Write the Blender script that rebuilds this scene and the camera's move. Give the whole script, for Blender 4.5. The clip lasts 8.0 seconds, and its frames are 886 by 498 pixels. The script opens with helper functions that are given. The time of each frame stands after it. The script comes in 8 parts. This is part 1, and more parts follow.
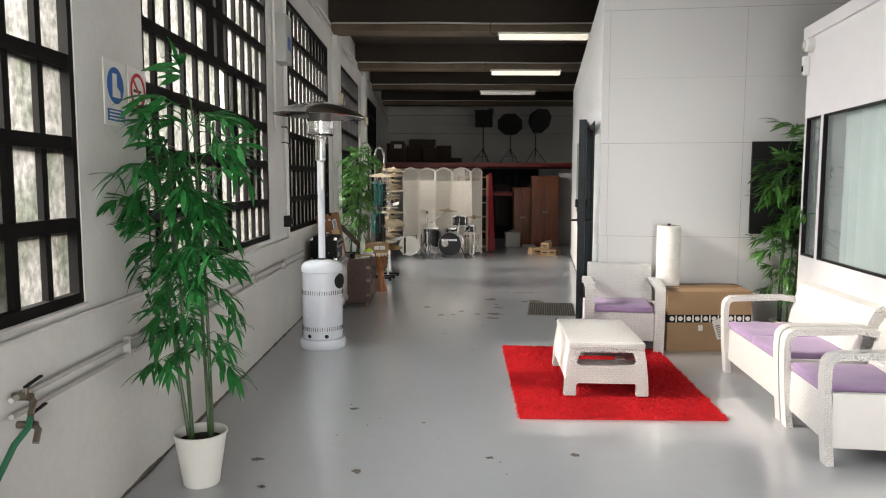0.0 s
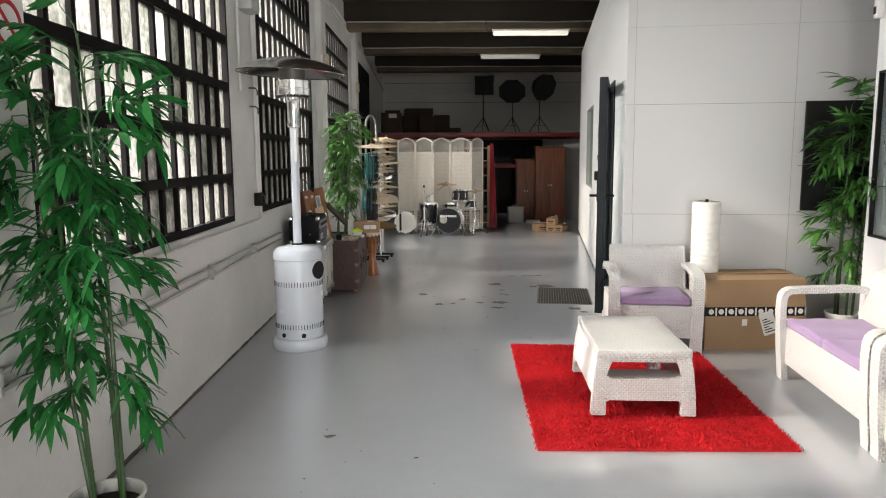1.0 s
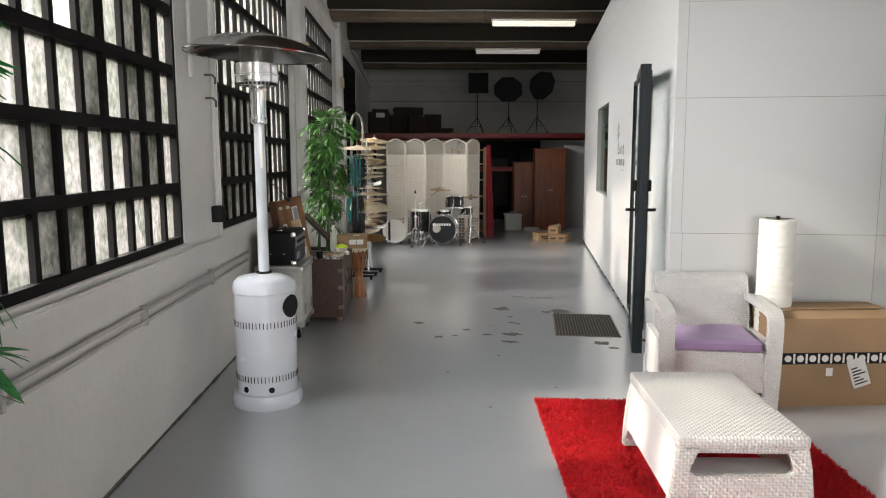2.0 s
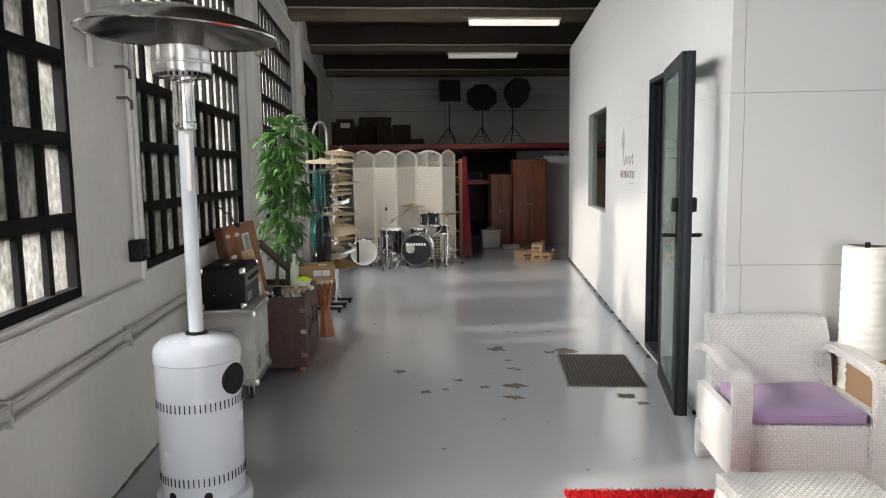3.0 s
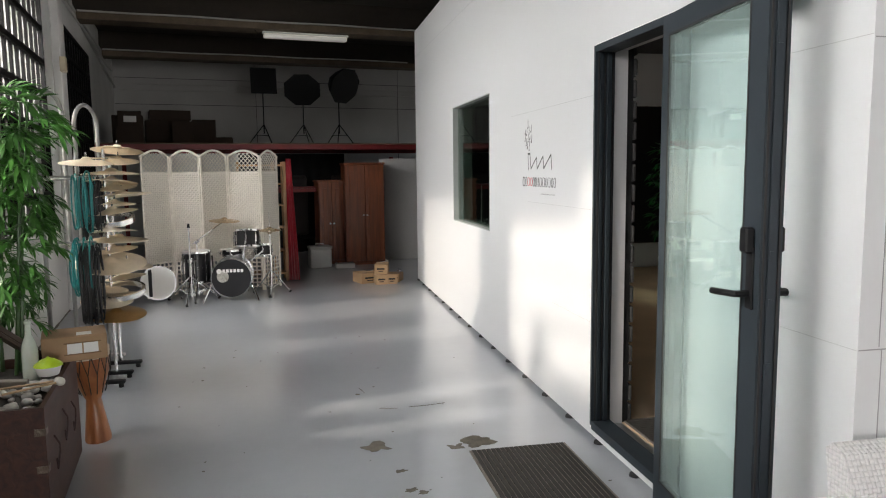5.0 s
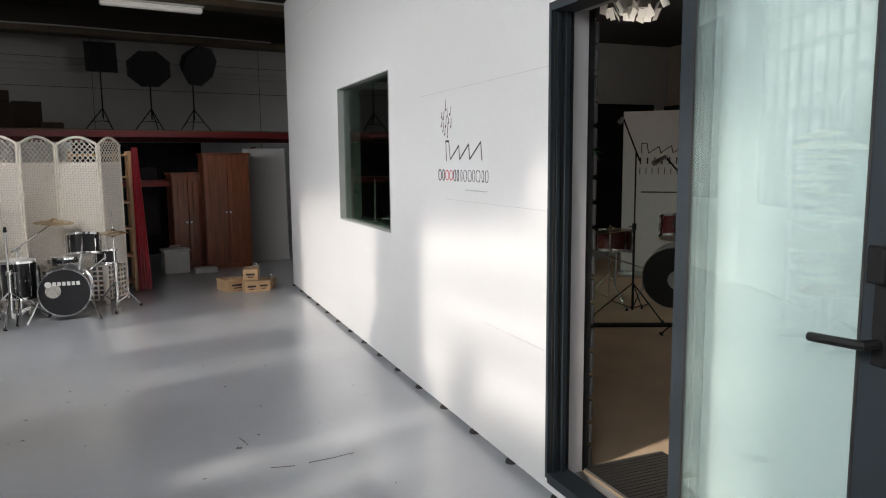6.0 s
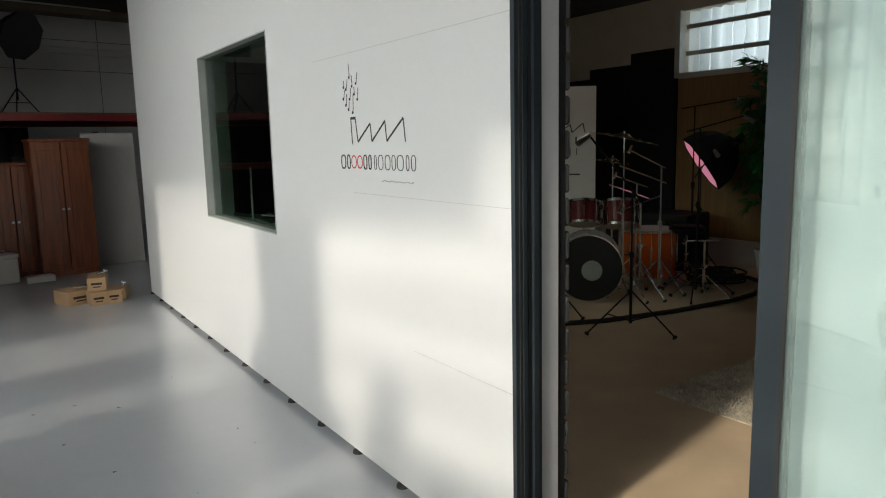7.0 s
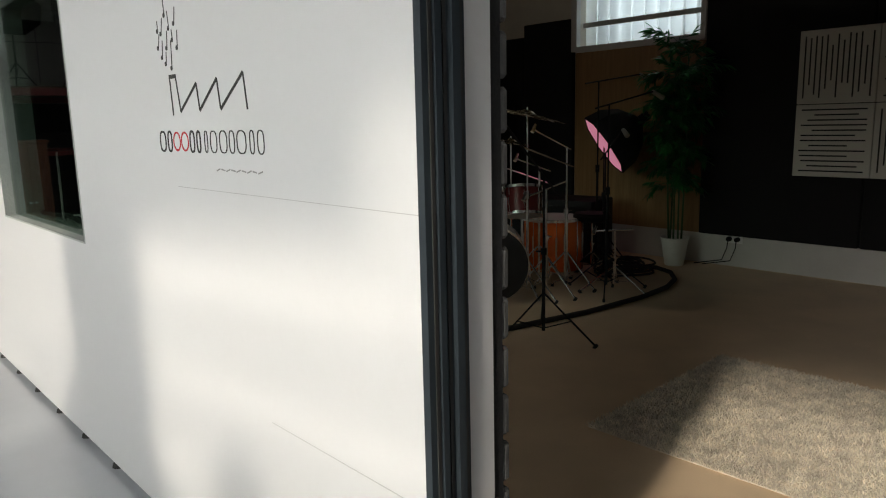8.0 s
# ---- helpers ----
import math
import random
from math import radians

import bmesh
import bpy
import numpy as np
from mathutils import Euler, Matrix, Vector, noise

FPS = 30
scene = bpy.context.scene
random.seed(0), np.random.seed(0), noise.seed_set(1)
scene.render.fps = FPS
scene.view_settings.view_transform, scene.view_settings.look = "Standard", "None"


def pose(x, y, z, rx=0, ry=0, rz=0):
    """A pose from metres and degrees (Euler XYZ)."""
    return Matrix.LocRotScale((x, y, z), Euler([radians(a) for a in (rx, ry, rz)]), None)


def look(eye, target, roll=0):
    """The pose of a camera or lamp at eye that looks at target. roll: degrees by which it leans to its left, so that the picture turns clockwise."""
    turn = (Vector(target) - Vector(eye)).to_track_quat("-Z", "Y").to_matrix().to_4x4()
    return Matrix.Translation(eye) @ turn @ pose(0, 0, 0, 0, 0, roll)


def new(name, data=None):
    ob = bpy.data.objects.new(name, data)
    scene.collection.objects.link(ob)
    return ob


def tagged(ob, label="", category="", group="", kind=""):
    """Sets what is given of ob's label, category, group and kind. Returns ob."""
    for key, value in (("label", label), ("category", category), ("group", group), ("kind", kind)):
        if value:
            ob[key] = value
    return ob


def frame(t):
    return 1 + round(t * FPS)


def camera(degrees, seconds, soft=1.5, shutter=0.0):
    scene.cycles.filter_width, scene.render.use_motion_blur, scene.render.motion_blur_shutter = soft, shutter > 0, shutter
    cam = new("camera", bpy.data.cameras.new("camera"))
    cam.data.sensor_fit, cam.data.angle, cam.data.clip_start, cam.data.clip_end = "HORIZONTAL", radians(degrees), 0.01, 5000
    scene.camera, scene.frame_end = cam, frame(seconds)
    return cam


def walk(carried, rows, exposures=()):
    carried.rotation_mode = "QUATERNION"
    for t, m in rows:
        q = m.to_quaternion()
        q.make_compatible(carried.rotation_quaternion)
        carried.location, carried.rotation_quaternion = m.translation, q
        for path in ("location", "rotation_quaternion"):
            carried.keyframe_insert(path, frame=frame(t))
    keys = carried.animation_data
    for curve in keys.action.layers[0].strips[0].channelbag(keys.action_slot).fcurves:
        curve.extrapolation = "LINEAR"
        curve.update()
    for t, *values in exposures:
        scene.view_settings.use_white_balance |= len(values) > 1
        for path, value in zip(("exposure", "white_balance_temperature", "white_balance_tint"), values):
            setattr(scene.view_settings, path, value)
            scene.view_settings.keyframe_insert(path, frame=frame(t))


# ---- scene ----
cam = camera(64.0, 8.0, soft=1.1)
PATH = [
    (0, (0.55, 0.097, 1.516), (0.263, 2.067, 1.329), 0.1),
    (0.5, (0.517, 0.602, 1.508), (0.228, 2.569, 1.285), 0.0),
    (1, (0.42, 1.091, 1.495), (0.136, 3.053, 1.232), -0.3),
    (2.5, (-0.016, 2.808, 1.528), (-0.221, 4.782, 1.279), -0.3),
    (3, (-0.149, 3.328, 1.531), (-0.296, 5.31, 1.304), -0.8),
    (3.5, (-0.308, 3.834, 1.524), (-0.356, 5.822, 1.31), -0.5),
    (4, (-0.416, 4.331, 1.539), (-0.33, 6.318, 1.325), -0.9),
    (4.5, (-0.475, 4.866, 1.535), (-0.257, 6.842, 1.321), -0.4),
    (4.7, (-0.499, 5.075, 1.533), (-0.213, 7.042, 1.316), -0.5),
    (5.8, (-0.528, 6.186, 1.55), (0.15, 8.052, 1.313), -0.5),
    (6, (-0.552, 6.362, 1.533), (0.209, 8.195, 1.286), -0.5),
    (6.5, (-0.518, 6.81, 1.526), (0.429, 8.55, 1.253), -1.0),
    (7, (-0.383, 7.25, 1.531), (0.7, 8.904, 1.232), -1.3),
    (7.5, (-0.17, 7.662, 1.517), (1.072, 9.194, 1.184), -1.4),
    (8, (0.161, 7.998, 1.489), (1.494, 9.447, 1.138), -1.3),
]
EXPOSURES = [(0.0, 0.28, 7050, 11), (2.5, 0.21, 6900, 11), (4.5, 0.22, 6850, 11), (6.0, -0.01, 6650, 12), (7.0, -0.2, 6800, 6), (8.0, -0.2, 6850, 8)]
walk(cam, [(t, look(eye, target, roll)) for t, eye, target, roll in PATH], EXPOSURES)

# the hall stands turned against the studio box: u runs across it from the window wall, v along it
HALL = math.radians(8.75)
HM = Matrix.Translation((-0.96 * math.cos(HALL), -0.96 * math.sin(HALL), 0)) @ Matrix.Rotation(HALL, 4, "Z")


def hall(u, v, z, rz=0.0):
    return HM @ pose(u, v, z, 0, 0, rz)


# ---- light ----
SUN_EL, SUN_AZ = 27.0, 13.5  # height, and turn of the beam from +x towards +y
world = bpy.data.worlds.new("sky_world")
world.use_nodes = True
scene.world = world
sky = world.node_tree.nodes.new("ShaderNodeTexSky")
sky.sky_type, sky.sun_disc = "NISHITA", False
sky.sun_elevation, sky.sun_rotation = radians(SUN_EL), radians(270 - SUN_AZ)
world.node_tree.links.new(sky.outputs[0], world.node_tree.nodes["Background"].inputs[0])
world.node_tree.nodes["Background"].inputs[1].default_value = 0.12
sun_data = bpy.data.lights.new("sun", "SUN")
sun_data.energy, sun_data.angle, sun_data.color = 4.7, radians(4.2), (1.0, 0.92, 0.82)
sun_way = Vector((math.cos(radians(SUN_EL)) * math.cos(radians(SUN_AZ)), math.cos(radians(SUN_EL)) * math.sin(radians(SUN_AZ)), -math.sin(radians(SUN_EL))))
sun = new("sun", sun_data)
sun.matrix_world = look(-20 * sun_way, (0, 0, 0))

WINDOWS = [(0.33, 3.05), (3.75, 6.46), (7.29, 10.04), (10.96, 13.85), (14.95, 17.9)]  # along v
WIN_Z = (1.0, 3.36)
for i, (v0, v1) in enumerate(WINDOWS[:4]):
    lamp = bpy.data.lights.new("window_daylight", "AREA")
    lamp.shape, lamp.size, lamp.size_y = "RECTANGLE", v1 - v0, 2.5
    lamp.energy, lamp.color = (520.0, 530.0, 610.0, 700.0)[i], (0.97, 0.985, 1.0)
    ob = new("window_daylight", lamp)
    ob.matrix_world = HM @ look((-1.42, (v0 + v1) / 2, 3.4), (1.5, (v0 + v1) / 2, 0.6))
# added fill lamps in two unseen openings: behind the way and far east side
ADDED_SOUTH_GAP, ADDED_EAST_GAP = (1.6, 4.6, 2.9), (17.2, 20.8, 2.2, 3.5)
for name, watts, w, h, eye, aim in (("added_south_fill", 340.0, 3.0, 2.9, (3.1, -5.6, 1.5), (2.0, 4.0, 1.2)), ("added_east_fill", 26.0, 3.6, 1.3, (12.1, 19.0, 2.85), (0.5, 21.0, 2.7))):
    lamp = bpy.data.lights.new(name, "AREA")
    lamp.shape, lamp.size, lamp.size_y, lamp.energy, lamp.color = "RECTANGLE", w, h, watts, (0.97, 0.98, 1.0)
    new(name, lamp).matrix_world = HM @ look(eye, aim)

# ---- materials ----


def nodes_of(m):
    return m.node_tree.nodes, m.node_tree.links


def surface(name, color, rough=0.6, metal=0.0, vary=0.12, scale=6.0, fine=60.0, bump=0.02, dark=None, spots=0.0, coat=0.0, sheen=0.0, spec=0.5, random_by=0.0, island_by=0.0):
    """Principled surface with tone variation at two scales, fine relief and optional stains."""
    m = bpy.data.materials.new(name)
    m.use_nodes = True
    n, l = nodes_of(m)
    p = n["Principled BSDF"]
    p.inputs["Roughness"].default_value, p.inputs["Metallic"].default_value = rough, metal
    p.inputs["Coat Weight"].default_value, p.inputs["Sheen Weight"].default_value = coat, sheen
    p.inputs["Specular IOR Level"].default_value = spec
    tc = n.new("ShaderNodeTexCoord")
    big, small = n.new("ShaderNodeTexNoise"), n.new("ShaderNodeTexNoise")
    for t, s, d in ((big, scale, 5.0), (small, fine, 3.0)):
        t.inputs["Scale"].default_value, t.inputs["Detail"].default_value = s, d
        l.new(tc.outputs["Object"], t.inputs["Vector"])
    mix = n.new("ShaderNodeMath")
    mix.operation = "MULTIPLY_ADD"
    l.new(small.outputs[0], mix.inputs[0])
    mix.inputs[1].default_value = 0.35
    l.new(big.outputs[0], mix.inputs[2])
    ramp = n.new("ShaderNodeValToRGB")
    lo = tuple(c * (1 - vary) for c in color) if dark is None else dark
    hi = tuple(min(1, c * (1 + vary * 0.6)) for c in color)
    ramp.color_ramp.elements[0].position, ramp.color_ramp.elements[1].position = 0.42, 0.92
    ramp.color_ramp.elements[0].color, ramp.color_ramp.elements[1].color = (*lo, 1), (*hi, 1)
    l.new(mix.outputs[0], ramp.inputs[0])
    out = ramp.outputs[0]
    if random_by or island_by:
        by = random_by or island_by
        info, hsv = n.new("ShaderNodeObjectInfo" if random_by else "ShaderNodeNewGeometry"), n.new("ShaderNodeHueSaturation")
        rng = n.new("ShaderNodeMapRange")
        rng.inputs[3].default_value, rng.inputs[4].default_value = 1 - by, 1 + by
        l.new(info.outputs["Random" if random_by else "Random Per Island"], rng.inputs[0])
        l.new(rng.outputs[0], hsv.inputs["Value"])
        l.new(out, hsv.inputs["Color"])
        out = hsv.outputs[0]
    l.new(out, p.inputs["Base Color"])
    rr = n.new("ShaderNodeMapRange")
    rr.inputs[3].default_value, rr.inputs[4].default_value = max(0.02, rough - 0.08), min(1, rough + 0.08)
    l.new(big.outputs[0], rr.inputs[0])
    l.new(rr.outputs[0], p.inputs["Roughness"])
    if bump:
        b = n.new("ShaderNodeBump")
        b.inputs["Strength"].default_value, b.inputs["Distance"].default_value = 0.6, bump
        l.new(mix.outputs[0], b.inputs["Height"])
        l.new(b.outputs[0], p.inputs["Normal"])
    return m


def woodgrain(name, light, dark, rough=0.45, axis=2, scale=3.0, coat=0.1):
    m = surface(name, light, rough, vary=0.2, coat=coat, bump=0.0)
    n, l = nodes_of(m)
    p = n["Principled BSDF"]
    tc, mp, w = n.new("ShaderNodeTexCoord"), n.new("ShaderNodeMapping"), n.new("ShaderNodeTexNoise")
    s = [18.0, 18.0, 18.0]
    s[axis] = 1.2
    mp.inputs["Scale"].default_value = [a * scale / 3 for a in s]
    w.inputs["Scale"].default_value, w.inputs["Detail"].default_value, w.inputs["Distortion"].default_value = 1.6, 6.0, 0.8
    l.new(tc.outputs["Object"], mp.inputs[0])
    l.new(mp.outputs[0], w.inputs["Vector"])
    r = n.new("ShaderNodeValToRGB")
    r.color_ramp.elements[0].position, r.color_ramp.elements[1].position = 0.32, 0.68
    r.color_ramp.elements[0].color, r.color_ramp.elements[1].color = (*dark, 1), (*light, 1)
    l.new(w.outputs[0], r.inputs[0])
    l.new(r.outputs[0], p.inputs["Base Color"])
    b = n.new("ShaderNodeBump")
    b.inputs["Strength"].default_value, b.inputs["Distance"].default_value = 0.4, 0.003
    l.new(w.outputs[0], b.inputs["Height"])
    l.new(b.outputs[0], p.inputs["Normal"])
    return m


def woven(name, color, pitch, rough=0.45, depth=0.004, dark=0.8):
    """Plaited relief: an over-under weave of the given pitch in metres."""
    m = surface(name, color, rough, vary=0.05, bump=0.0)
    n, l = nodes_of(m)
    p = n["Principled BSDF"]
    tc, sep, nrm = n.new("ShaderNodeTexCoord"), n.new("ShaderNodeSeparateXYZ"), n.new("ShaderNodeSeparateXYZ")
    l.new(tc.outputs["Object"], sep.inputs[0])
    l.new(tc.outputs["Normal"], nrm.inputs[0])

    def calc(op, a, b=None, c=None):
        q = n.new("ShaderNodeMath")
        q.operation = op
        for i, v in enumerate((a, b, c)):
            if isinstance(v, float):
                q.inputs[i].default_value = v
            elif v is not None:
                l.new(v, q.inputs[i])
        return q.outputs[0]

    waves = [calc("SINE", calc("MULTIPLY", sep.outputs[a], math.pi / pitch)) for a in range(3)]
    ridges = [calc("ABSOLUTE", w) for w in waves]
    total = 0.0
    for a, b, c in ((0, 1, 2), (1, 2, 0), (2, 0, 1)):
        over = calc("GREATER_THAN", calc("MULTIPLY", waves[a], waves[b]), 0.0)
        height = calc("MULTIPLY_ADD", over, calc("SUBTRACT", ridges[b], ridges[a]), ridges[a])
        total = calc("MULTIPLY_ADD", calc("MULTIPLY", nrm.outputs[c], nrm.outputs[c]), height, total)
    b = n.new("ShaderNodeBump")
    b.inputs["Strength"].default_value, b.inputs["Distance"].default_value = 1.0, depth
    l.new(total, b.inputs["Height"])
    l.new(b.outputs[0], p.inputs["Normal"])
    # shade painted into the weave: base colour darkens by dark in the grooves
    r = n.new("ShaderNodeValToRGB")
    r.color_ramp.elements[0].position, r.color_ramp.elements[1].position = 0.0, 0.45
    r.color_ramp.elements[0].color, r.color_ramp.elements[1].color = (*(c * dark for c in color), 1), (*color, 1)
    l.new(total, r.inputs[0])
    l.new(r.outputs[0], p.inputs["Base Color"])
    return m


def clear_glass(name, tint, gloss=0.04, rough=0.02):
    """Thin pane: tinted see-through with a mirror-like sheen that grows at grazing angles."""
    m = bpy.data.materials.new(name)
    m.use_nodes = True
    n, l = nodes_of(m)
    n.remove(n["Principled BSDF"])
    t, g, mx, lw, pw, add = n.new("ShaderNodeBsdfTransparent"), n.new("ShaderNodeBsdfGlossy"), n.new("ShaderNodeMixShader"), n.new("ShaderNodeLayerWeight"), n.new("ShaderNodeMath"), n.new("ShaderNodeMath")
    t.inputs[0].default_value = (*tint, 1)
    g.inputs["Roughness"].default_value = rough
    pw.operation, add.operation = "POWER", "MULTIPLY_ADD"
    pw.inputs[1].default_value = 4.0
    l.new(lw.outputs["Facing"], pw.inputs[0])
    l.new(pw.outputs[0], add.inputs[0])
    add.inputs[1].default_value, add.inputs[2].default_value = 0.8, gloss
    l.new(add.outputs[0], mx.inputs[0])
    l.new(t.outputs[0], mx.inputs[1])
    l.new(g.outputs[0], mx.inputs[2])
    l.new(mx.outputs[0], n["Material Output"].inputs[0])
    return m


def frosted_glass(name):
    """Old hammered pane: scatters the daylight, with vertical ripples and a few clearer streaks."""
    m = bpy.data.materials.new(name)
    m.use_nodes = True
    n, l = nodes_of(m)
    n.remove(n["Principled BSDF"])
    tc, mp, no, info = n.new("ShaderNodeTexCoord"), n.new("ShaderNodeMapping"), n.new("ShaderNodeTexNoise"), n.new("ShaderNodeObjectInfo")
    mp.inputs["Scale"].default_value = (34, 34, 24)
    l.new(tc.outputs["Object"], mp.inputs[0])
    off = n.new("ShaderNodeVectorMath")
    l.new(mp.outputs[0], off.inputs[0])
    cx = n.new("ShaderNodeCombineXYZ")
    k = n.new("ShaderNodeMath")
    k.operation = "MULTIPLY"
    k.inputs[1].default_value = 60.0
    l.new(info.outputs["Random"], k.inputs[0])
    l.new(k.outputs[0], cx.inputs[0])
    l.new(cx.outputs[0], off.inputs[1])
    l.new(off.outputs[0], no.inputs["Vector"])
    no.inputs["Scale"].default_value, no.inputs["Detail"].default_value = 1.0, 4.0
    tr, tl, gl = n.new("ShaderNodeBsdfTransparent"), n.new("ShaderNodeBsdfTranslucent"), n.new("ShaderNodeBsdfGlossy")
    tl.inputs[0].default_value = (0.16, 0.16, 0.16, 1)
    tr.inputs[0].default_value = (0.14, 0.14, 0.14, 1)
    gl.inputs["Roughness"].default_value = 0.15
    tint = n.new("ShaderNodeValToRGB")
    for pos, col in ((0.0, (0.155, 0.155, 0.155)), (0.25, (0.205, 0.155, 0.135)), (0.4, (0.175, 0.168, 0.162)), (0.55, (0.14, 0.16, 0.172)), (0.68, (0.19, 0.184, 0.18)), (0.82, (0.095, 0.118, 0.1)), (1.0, (0.155, 0.155, 0.155))):
        e = tint.color_ramp.elements[0] if pos == 0 else tint.color_ramp.elements[1] if pos == 1 else tint.color_ramp.elements.new(pos)
        e.position, e.color = pos, (*col, 1)
    l.new(info.outputs["Random"], tint.inputs[0])
    ham, hr, mul = n.new("ShaderNodeTexNoise"), n.new("ShaderNodeMapRange"), n.new("ShaderNodeVectorMath")
    ham.inputs["Scale"].default_value, ham.inputs["Detail"].default_value, ham.inputs["Roughness"].default_value = 1.1, 4.0, 0.6
    l.new(off.outputs[0], ham.inputs["Vector"])
    hr.inputs[1].default_value, hr.inputs[2].default_value, hr.inputs[3].default_value, hr.inputs[4].default_value = 0.36, 0.62, 0.72, 1.2
    l.new(ham.outputs[0], hr.inputs[0])
    # green-grey blotches in the tint stand in for the blurred yard behind
    blot, br, tone = n.new("ShaderNodeTexNoise"), n.new("ShaderNodeValToRGB"), n.new("ShaderNodeMix")
    blot.inputs["Scale"].default_value, blot.inputs["Detail"].default_value = 0.16, 3.0
    l.new(off.outputs[0], blot.inputs["Vector"])
    for e, pos, col in zip(br.color_ramp.elements, (0.36, 0.6), ((0.58, 0.63, 0.54), (1.14, 1.12, 1.1))):
        e.position, e.color = pos, (*col, 1)
    l.new(blot.outputs[0], br.inputs[0])
    tone.data_type, tone.blend_type = "RGBA", "MULTIPLY"
    tone.inputs[0].default_value = 1.0
    l.new(tint.outputs[0], tone.inputs[6])
    l.new(br.outputs[0], tone.inputs[7])
    mul.operation = "SCALE"
    l.new(tone.outputs[2], mul.inputs[0])
    l.new(hr.outputs[0], mul.inputs["Scale"])
    l.new(mul.outputs[0], tl.inputs[0])
    l.new(mul.outputs[0], tr.inputs[0])
    b = n.new("ShaderNodeBump")
    b.inputs["Strength"].default_value, b.inputs["Distance"].default_value = 0.8, 0.01
    l.new(no.outputs[0], b.inputs["Height"])
    l.new(b.outputs[0], gl.inputs["Normal"])
    l.new(b.outputs[0], tl.inputs["Normal"])
    rng = n.new("ShaderNodeMapRange")
    rng.inputs[1].default_value, rng.inputs[2].default_value = 0.35, 0.7
    rng.inputs[3].default_value, rng.inputs[4].default_value = 0.6, 0.95
    l.new(no.outputs[0], rng.inputs[0])
    m1, m2 = n.new("ShaderNodeMixShader"), n.new("ShaderNodeMixShader")
    l.new(rng.outputs[0], m1.inputs[0])
    l.new(tr.outputs[0], m1.inputs[1])
    l.new(tl.outputs[0], m1.inputs[2])
    m2.inputs[0].default_value = 0.06
    l.new(m1.outputs[0], m2.inputs[1])
    l.new(gl.outputs[0], m2.inputs[2])
    l.new(m2.outputs[0], n["Material Output"].inputs[0])
    return m


def glow(name, color, strength):
    m = bpy.data.materials.new(name)
    m.use_nodes = True
    p = m.node_tree.nodes["Principled BSDF"]
    p.inputs["Base Color"].default_value = (*color, 1)
    p.inputs["Emission Color"].default_value = (*color, 1)
    p.inputs["Emission Strength"].default_value = strength
    return m


# ---- mesh helpers ----


def bx(bm, x0, y0, z0, x1, y1, z1, m=None):
    """A box between two corners, added to bm."""
    vs = [bm.verts.new((x, y, z)) for z in (z0, z1) for y in (y0, y1) for x in (x0, x1)]
    if m is not None:
        for v in vs:
            v.co = m @ v.co
    for f in ((0, 2, 3, 1), (4, 5, 7, 6), (0, 1, 5, 4), (2, 6, 7, 3), (0, 4, 6, 2), (1, 3, 7, 5)):
        bm.faces.new([vs[i] for i in f])
    return vs


def rbox(x0, y0, z0, x1, y1, z1, r=0.01, seg=2):
    """A new bmesh with one box with rounded edges."""
    bm = bmesh.new()
    bx(bm, x0, y0, z0, x1, y1, z1)
    if r:
        bmesh.ops.bevel(bm, geom=bm.edges[:], offset=r, segments=seg, affect="EDGES", profile=0.5)
    return bm


def rod(bm, a, b, r0, r1=None, seg=10, caps=True):
    """A round bar from a to b."""
    a, b = Vector(a), Vector(b)
    r1 = r0 if r1 is None else r1
    q = (b - a).to_track_quat("Z", "Y")
    rings = []
    for c, r in ((a, r0), (b, r1)):
        rings.append([bm.verts.new(c + q @ Vector((r * math.cos(2 * math.pi * i / seg), r * math.sin(2 * math.pi * i / seg), 0))) for i in range(seg)])
    for i in range(seg):
        bm.faces.new((rings[0][i], rings[0][(i + 1) % seg], rings[1][(i + 1) % seg], rings[1][i]))
    if caps:
        bm.faces.new(rings[0][::-1])
        bm.faces.new(rings[1])


def hose(bm, pts, r, seg=6, caps=True):
    """A round tube along a line of points."""
    pts = [Vector(p) for p in pts]
    rings = []
    for i, p in enumerate(pts):
        d = (pts[min(i + 1, len(pts) - 1)] - pts[max(i - 1, 0)]).normalized()
        q = d.to_track_quat("Z", "Y")
        rr = r[i] if isinstance(r, (list, tuple)) else r
        ring = [bm.verts.new(p + q @ Vector((rr * math.cos(2 * math.pi * k / seg), rr * math.sin(2 * math.pi * k / seg), 0))) for k in range(seg)]
        if rings:
            prev = rings[-1]
            best = min(range(seg), key=lambda s: sum((ring[(k + s) % seg].co - prev[k].co).length_squared for k in range(seg)))
            ring = [ring[(k + best) % seg] for k in range(seg)]
            for k in range(seg):
                bm.faces.new((prev[k], prev[(k + 1) % seg], ring[(k + 1) % seg], ring[k]))
        rings.append(ring)
    if caps:
        bm.faces.new(rings[0][::-1])
        bm.faces.new(rings[-1])


